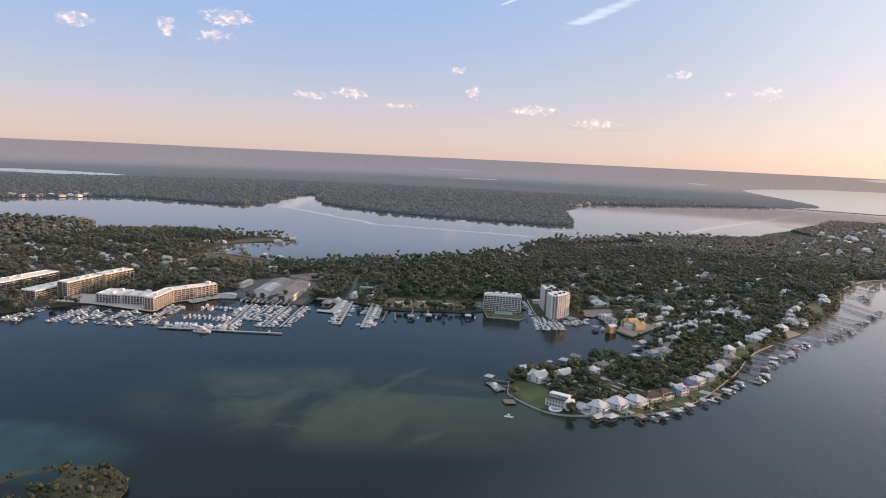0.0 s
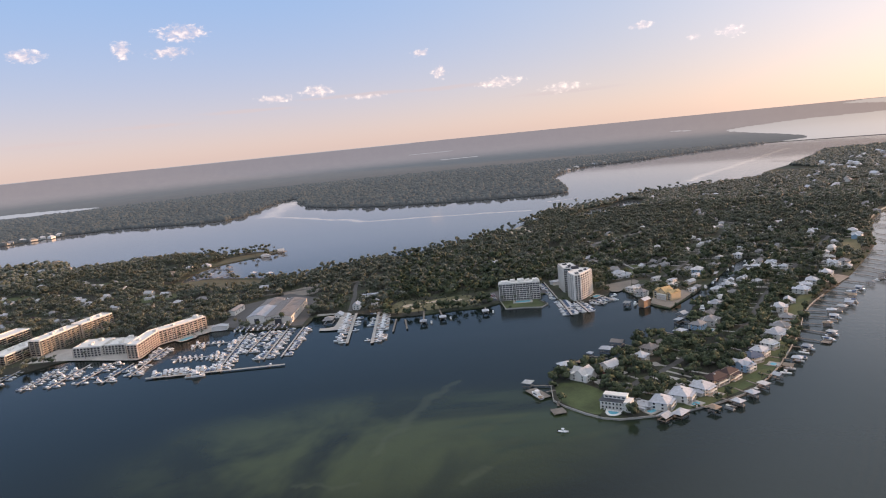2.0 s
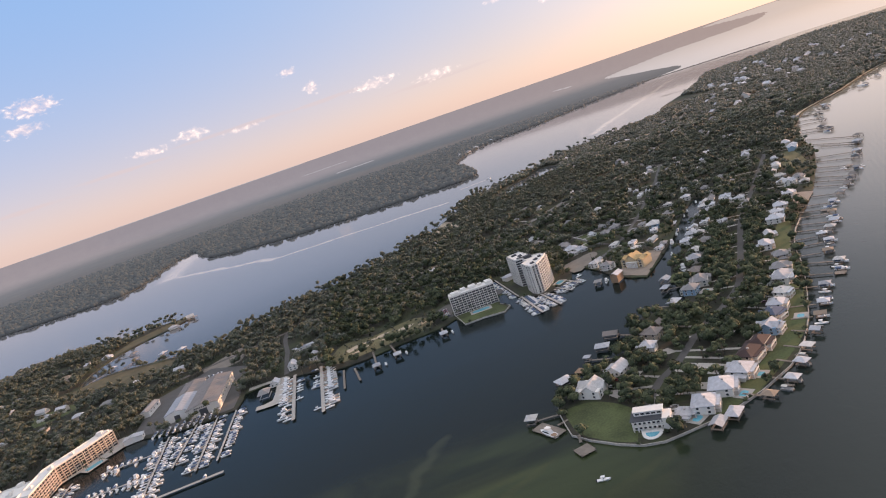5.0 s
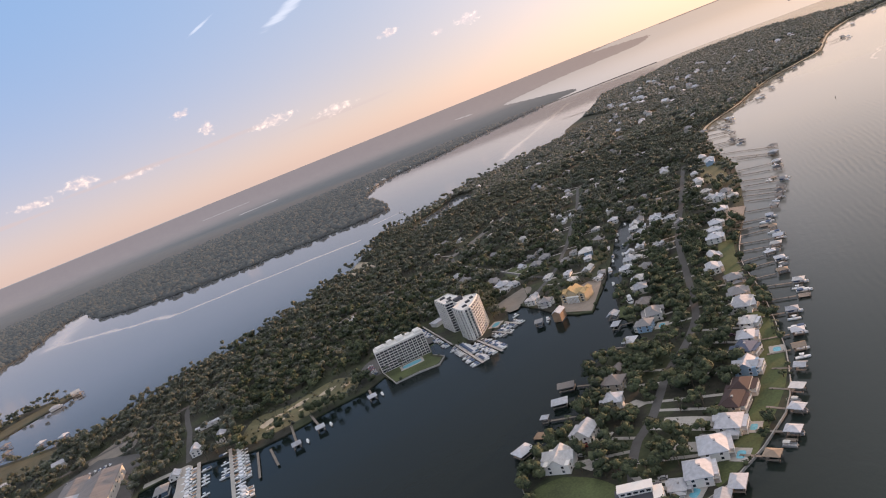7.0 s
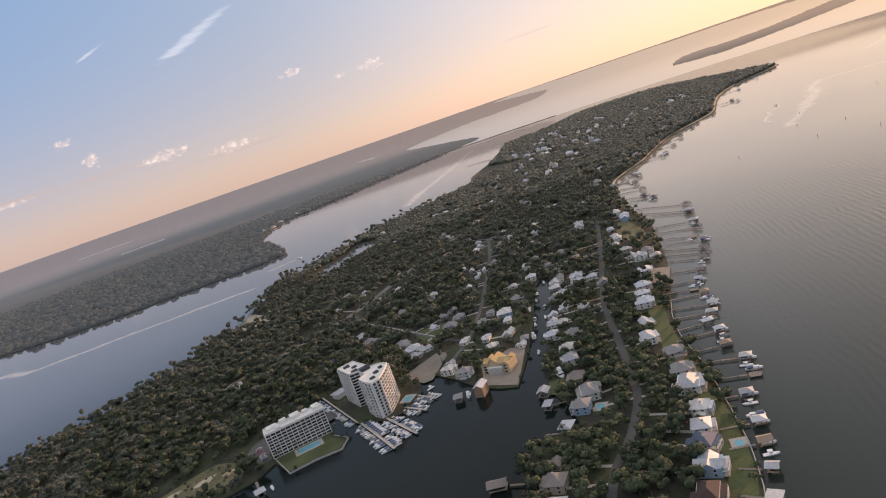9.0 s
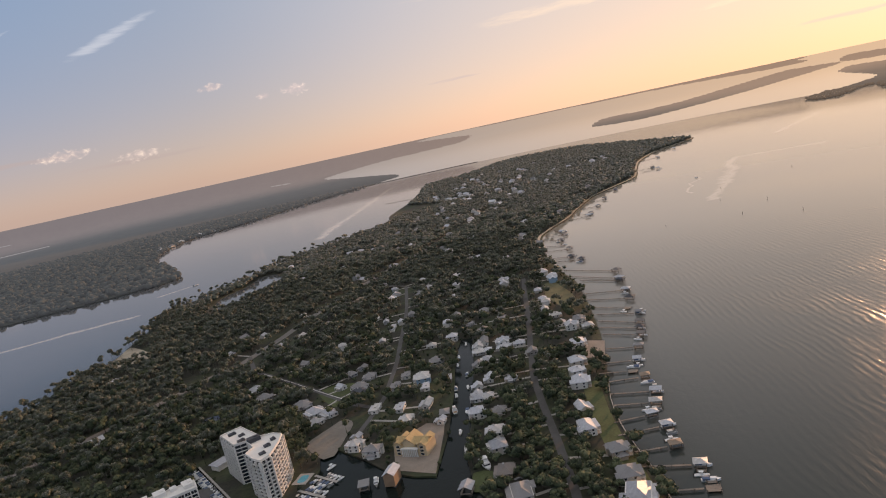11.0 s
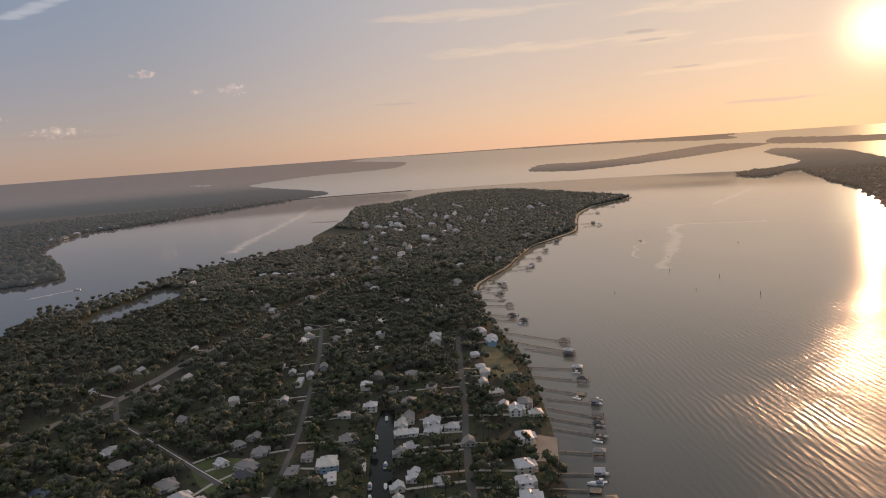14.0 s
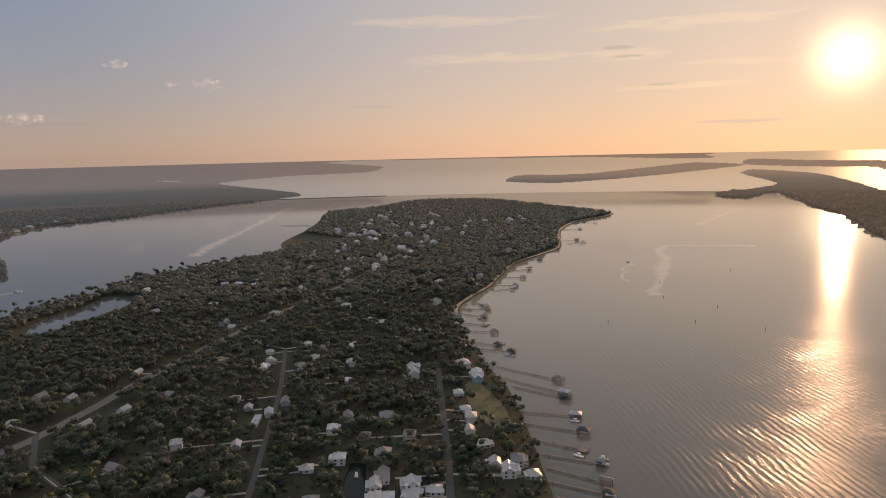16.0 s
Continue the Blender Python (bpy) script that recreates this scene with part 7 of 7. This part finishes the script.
ok = ~blocked(xs, ys) & ~near_shore(xs, ys, 4.0)
xs, ys = xs[ok], ys[ok]
density = np.array([noise.noise((x / 55, y / 55, 3.0)) for x, y in zip(xs, ys)])
town = (xs > 150) & (ys < 940) & (xs < 520) | (xs < -330) & (ys < 1300)
tip = (ys < 640) & (xs > 40) & (xs < 330) & (ys < xs * 0.9 + 420)
keep = np.where(town, density + r.uniform(-0.45, 0.45, len(xs)) > -0.26, density + r.uniform(-0.3, 0.3, len(xs)) > -0.42)
xs2, ys2 = xs[keep & ~tip], ys[keep & ~tip]
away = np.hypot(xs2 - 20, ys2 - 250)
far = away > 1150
# leaves turn paler with distance from the flight, painting haze into their colour
mid_haze = (away + r.normal(0, 130, len(xs2)) + np.where(xs2 < -100, 260, 0) > 640) & ~far
far_haze = away + r.normal(0, 140, len(xs2)) > 1250
woods("island_woods", xs2[~far & ~mid_haze], ys2[~far & ~mid_haze], r, add_trunk(OAKS, 4, 0.25) + add_trunk(PINES[:3], 9, 0.2), 0.75, 1.45, "dense dark live oaks covering the island round the harbour")
woods("island_woods", xs2[mid_haze], ys2[mid_haze], r, add_trunk(OAKS[:4], 4, 0.25) + add_trunk(PINES[:4], 9, 0.2), 0.8, 1.4, "dense pines and oaks in the middle of the island, paled for haze", HAZE_PALED_LEAVES)
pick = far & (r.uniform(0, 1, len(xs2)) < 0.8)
woods("island_woods", xs2[pick & ~far_haze], ys2[pick & ~far_haze], r, FAR_TREES, 0.8, 1.2, "dense woods on the far part of the island, paled for haze", HAZE_PALED_LEAVES)
woods("island_woods", xs2[pick & far_haze], ys2[pick & far_haze], r, FAR_TREES, 0.8, 1.2, "dense woods on the far part of the island, palest for haze", HAZE_PALEST_LEAVES)
# tall ragged pines stand along the river bank
bank = [p for p in island_ring if 60 < p[0] < 640 and 1120 < p[1] < 1660 and p[1] > 0.7 * p[0] + 1060]
bx = np.array([p[0] + e * 4 for p in bank for e in (0, 1)]) + r.uniform(-3, 6, len(bank) * 2)
by = np.array([p[1] - e * 5 for p in bank for e in (0, 1)]) + r.uniform(-7, 0, len(bank) * 2)
ok = inside_many(bx, by, island_ring)
woods("bank_pines", bx[ok], by[ok], r, add_trunk(PINES, 9, 0.25), 0.85, 1.55, "tall ragged pines along the river bank", HAZE_PALED_LEAVES)
woods("peninsula_woods", xs[tip & (density > -0.25)], ys[tip & (density > -0.25)], r, add_trunk(OAKS, 4, 0.25), 0.7, 1.35, "dark live oaks shading the peninsula gardens")
xb, yb, r = scatter(-95, 8, 686, 742, 4.0, 18, island_ring)
ok = r.uniform(0, 1, len(xb)) < 0.3
woods("lot_scrub", xb[ok], yb[ok], r, BUSHES, 0.4, 1.1, "low dry scrub on the cleared waterside lot", HAZE_PALED_LEAVES)
xb, yb, r = scatter(30, 560, 370, 960, 5.0, 8, island_ring)
ok = ~blocked(xb, yb, -3.5) & ~near_shore(xb, yb, 2.0) & (r.uniform(0, 1, len(xb)) < 0.22)
woods("garden_shrubs", xb[ok], yb[ok], r, BUSHES, 0.6, 1.3, "rounded garden shrubs between the houses")
# trees along the water's edge of the cleared lot
xs, ys, r = scatter(1000, 2250, 1150, 2700, 11.0, 5, island_ring)
ok = ((xs > 1060) | (ys > 1760)) & ~near_shore(xs, ys, 11.0)
for x, y, c in CLEAR:
    if x > 900:
        away = math.hypot(x - 100, y - 400)
        for step, wide in ((4, c + 6), (20, c + 3), (36, c)):
            ok &= (xs - x + (x - 100) / away * step) ** 2 + (ys - y + (y - 400) / away * step) ** 2 > wide ** 2
# leaf colour here is palest, with haze painted in
woods("island_woods", xs[ok], ys[ok], r, FAR_CLUMPS, 0.75, 1.2, "dense woods towards the end of the island, palest for haze", HAZE_PALEST_LEAVES)
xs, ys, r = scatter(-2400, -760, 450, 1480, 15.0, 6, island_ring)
woods("island_woods", xs, ys, r, FAR_CLUMPS, 0.75, 1.2, "dense woods on the western island, paled for haze", HAZE_PALED_LEAVES)
near_main = clamped(mainland_ring)
xs, ys, r = scatter(-2600, 2300, 1500, 3500, 19.0, 7, near_main)
ok = np.hypot(xs - HUB.x, ys - HUB.y) < EDGE - 30
# woods of mainland and key carry the same painted haze glow
woods("backdrop_woods", xs[ok], ys[ok], r, CLUMPS, 0.8, 1.35, "unbroken woods on the mainland with haze painted in", HAZE_GLOW_WOODS, 0.5)
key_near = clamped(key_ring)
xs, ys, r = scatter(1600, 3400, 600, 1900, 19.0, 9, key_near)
woods("key_woods", xs, ys, r, CLUMPS, 0.7, 1.1, "low woods on the key with haze painted in", HAZE_GLOW_WOODS, 1.0)
xs, ys, r = scatter(-335, -170, 145, 260, 4.2, 10, islet_ring)
ok = ~inside_many(xs, ys, lagoon_ring) & (r.uniform(0, 1, len(xs)) < 0.85) & (ys < 252)
for x, y in ((-200, 212), (-230, 196), (-262, 186)):
    ok &= (xs - x) ** 2 + (ys - y) ** 2 > 50
woods("islet_scrub", xs[ok], ys[ok], r, BUSHES + OAKS[:2], 0.5, 0.85, "low scrub and young trees on the sandy islet", z=0.5)


# single garden trees on the peninsula
def tree_base(kind, seed):
    if kind == "palm":
        ob = thing("palm_tree", 0, 0, 0, 0, "slender palm tree with drooping green fronds", "palm tree", "garden trees")
        part("trunk", Geo().post(0, 0, -0.3, 6.5, 0.2, 7, top=0.7).mesh("trunk", BARK), ob)
        P, F = [], []
        rr = random.Random(seed)
        for i in range(12):
            a = 2 * math.pi * i / 12 + rr.uniform(-0.2, 0.2)
            lift = rr.uniform(-0.2, 0.6)
            c, s = math.cos(a), math.sin(a)
            last = None
            for t, wd in ((0.0, 0.15), (0.35, 0.4), (0.7, 0.35), (1.0, 0.05)):
                L = 2.6 * t
                z = 6.5 + lift * L - 0.42 * L * L * 0.5
                base = len(P)
                P += [(c * L - s * wd, s * L + c * wd, z - 0.1), (c * L + s * wd, s * L - c * wd, z - 0.1)]
                if last is not None:
                    F += [(last, last + 1, base + 1), (last, base + 1, base)]
                last = base
        part("crown", leaf_mesh("crown", np.array(P), np.array(F), LEAVES), ob)
        return ob
    tall, rx, rz, zc, n, leaf, word = {"oak": (4.4, 4.4, 2.9, 4.8, 16, 0.5, "spreading live oak with dark uneven crown"), "pine": (9.5, 2.5, 3.4, 9.0, 11, 0.45, "tall pine with ragged crown"),
                                       "small": (2.6, 2.4, 1.9, 3.0, 8, 0.35, "small rounded garden tree")}[kind]
    ob = thing("tree", 0, 0, 0, 0, word, "tree", "garden trees")
    part("trunk", trunk_geo(tall, 0.26, seed, 4, rx * 0.5).mesh("trunk", BARK), ob)
    P, F = crown(seed, n, 60, rx, rz, zc, leaf)
    part("crown", leaf_mesh("crown", P, F, LEAVES), ob)
    return ob


BASES = [tree_base(k, 60 + i) for i, k in enumerate(("oak", "oak", "oak", "pine", "small", "small", "palm"))]
used = [False] * len(BASES)


def plant(k, x, y, s, turn, z=1.0):
    if not used[k]:
        used[k] = True
        ob = BASES[k]
        ob.matrix_basis = pose(x, y, z, 0, 0, turn)
    else:
        ob = copy_thing(BASES[k], pose(x, y, z, 0, 0, turn))
    ob.scale = (s, s, s)


xs, ys, r = scatter(40, 330, 370, 650, 6.2, 14, island_ring)
side = (ys < xs * 0.9 + 420)
ok = side & ~blocked(xs, ys, -1.0) & ~near_shore(xs, ys, 3.5)
xs, ys = xs[ok], ys[ok]
dens = np.array([noise.noise((x / 26, y / 26, 9.0)) for x, y in zip(xs, ys)])
ok = dens + r.uniform(-0.35, 0.35, len(xs)) > -0.22
xs, ys = xs[ok], ys[ok]
if len(xs) > 145:
    order = r.permutation(len(xs))[:145]
    xs, ys = xs[order], ys[order]
for x, y in zip(xs, ys):
    edge = bool(near_shore(np.array([x]), np.array([y]), 14.0)[0])
    k = r.choice([4, 5, 6, 6, 0]) if edge else r.choice([0, 1, 2, 0, 1, 2, 3, 4, 5])
    plant(int(k), x, y, r.uniform(0.75, 1.15), r.uniform(0, 360))
for x, y in ((31, 690), (44, 688), (74, 688), (80, 684), (104, 684), (108, 676), (136, 694), (140, 706), (-300, 655), (-312, 650), (-296, 668), (-430, 622), (-400, 624), (-365, 624), (-320, 668)):
    plant(6, x, y, r.uniform(0.8, 1.2), r.uniform(0, 360))
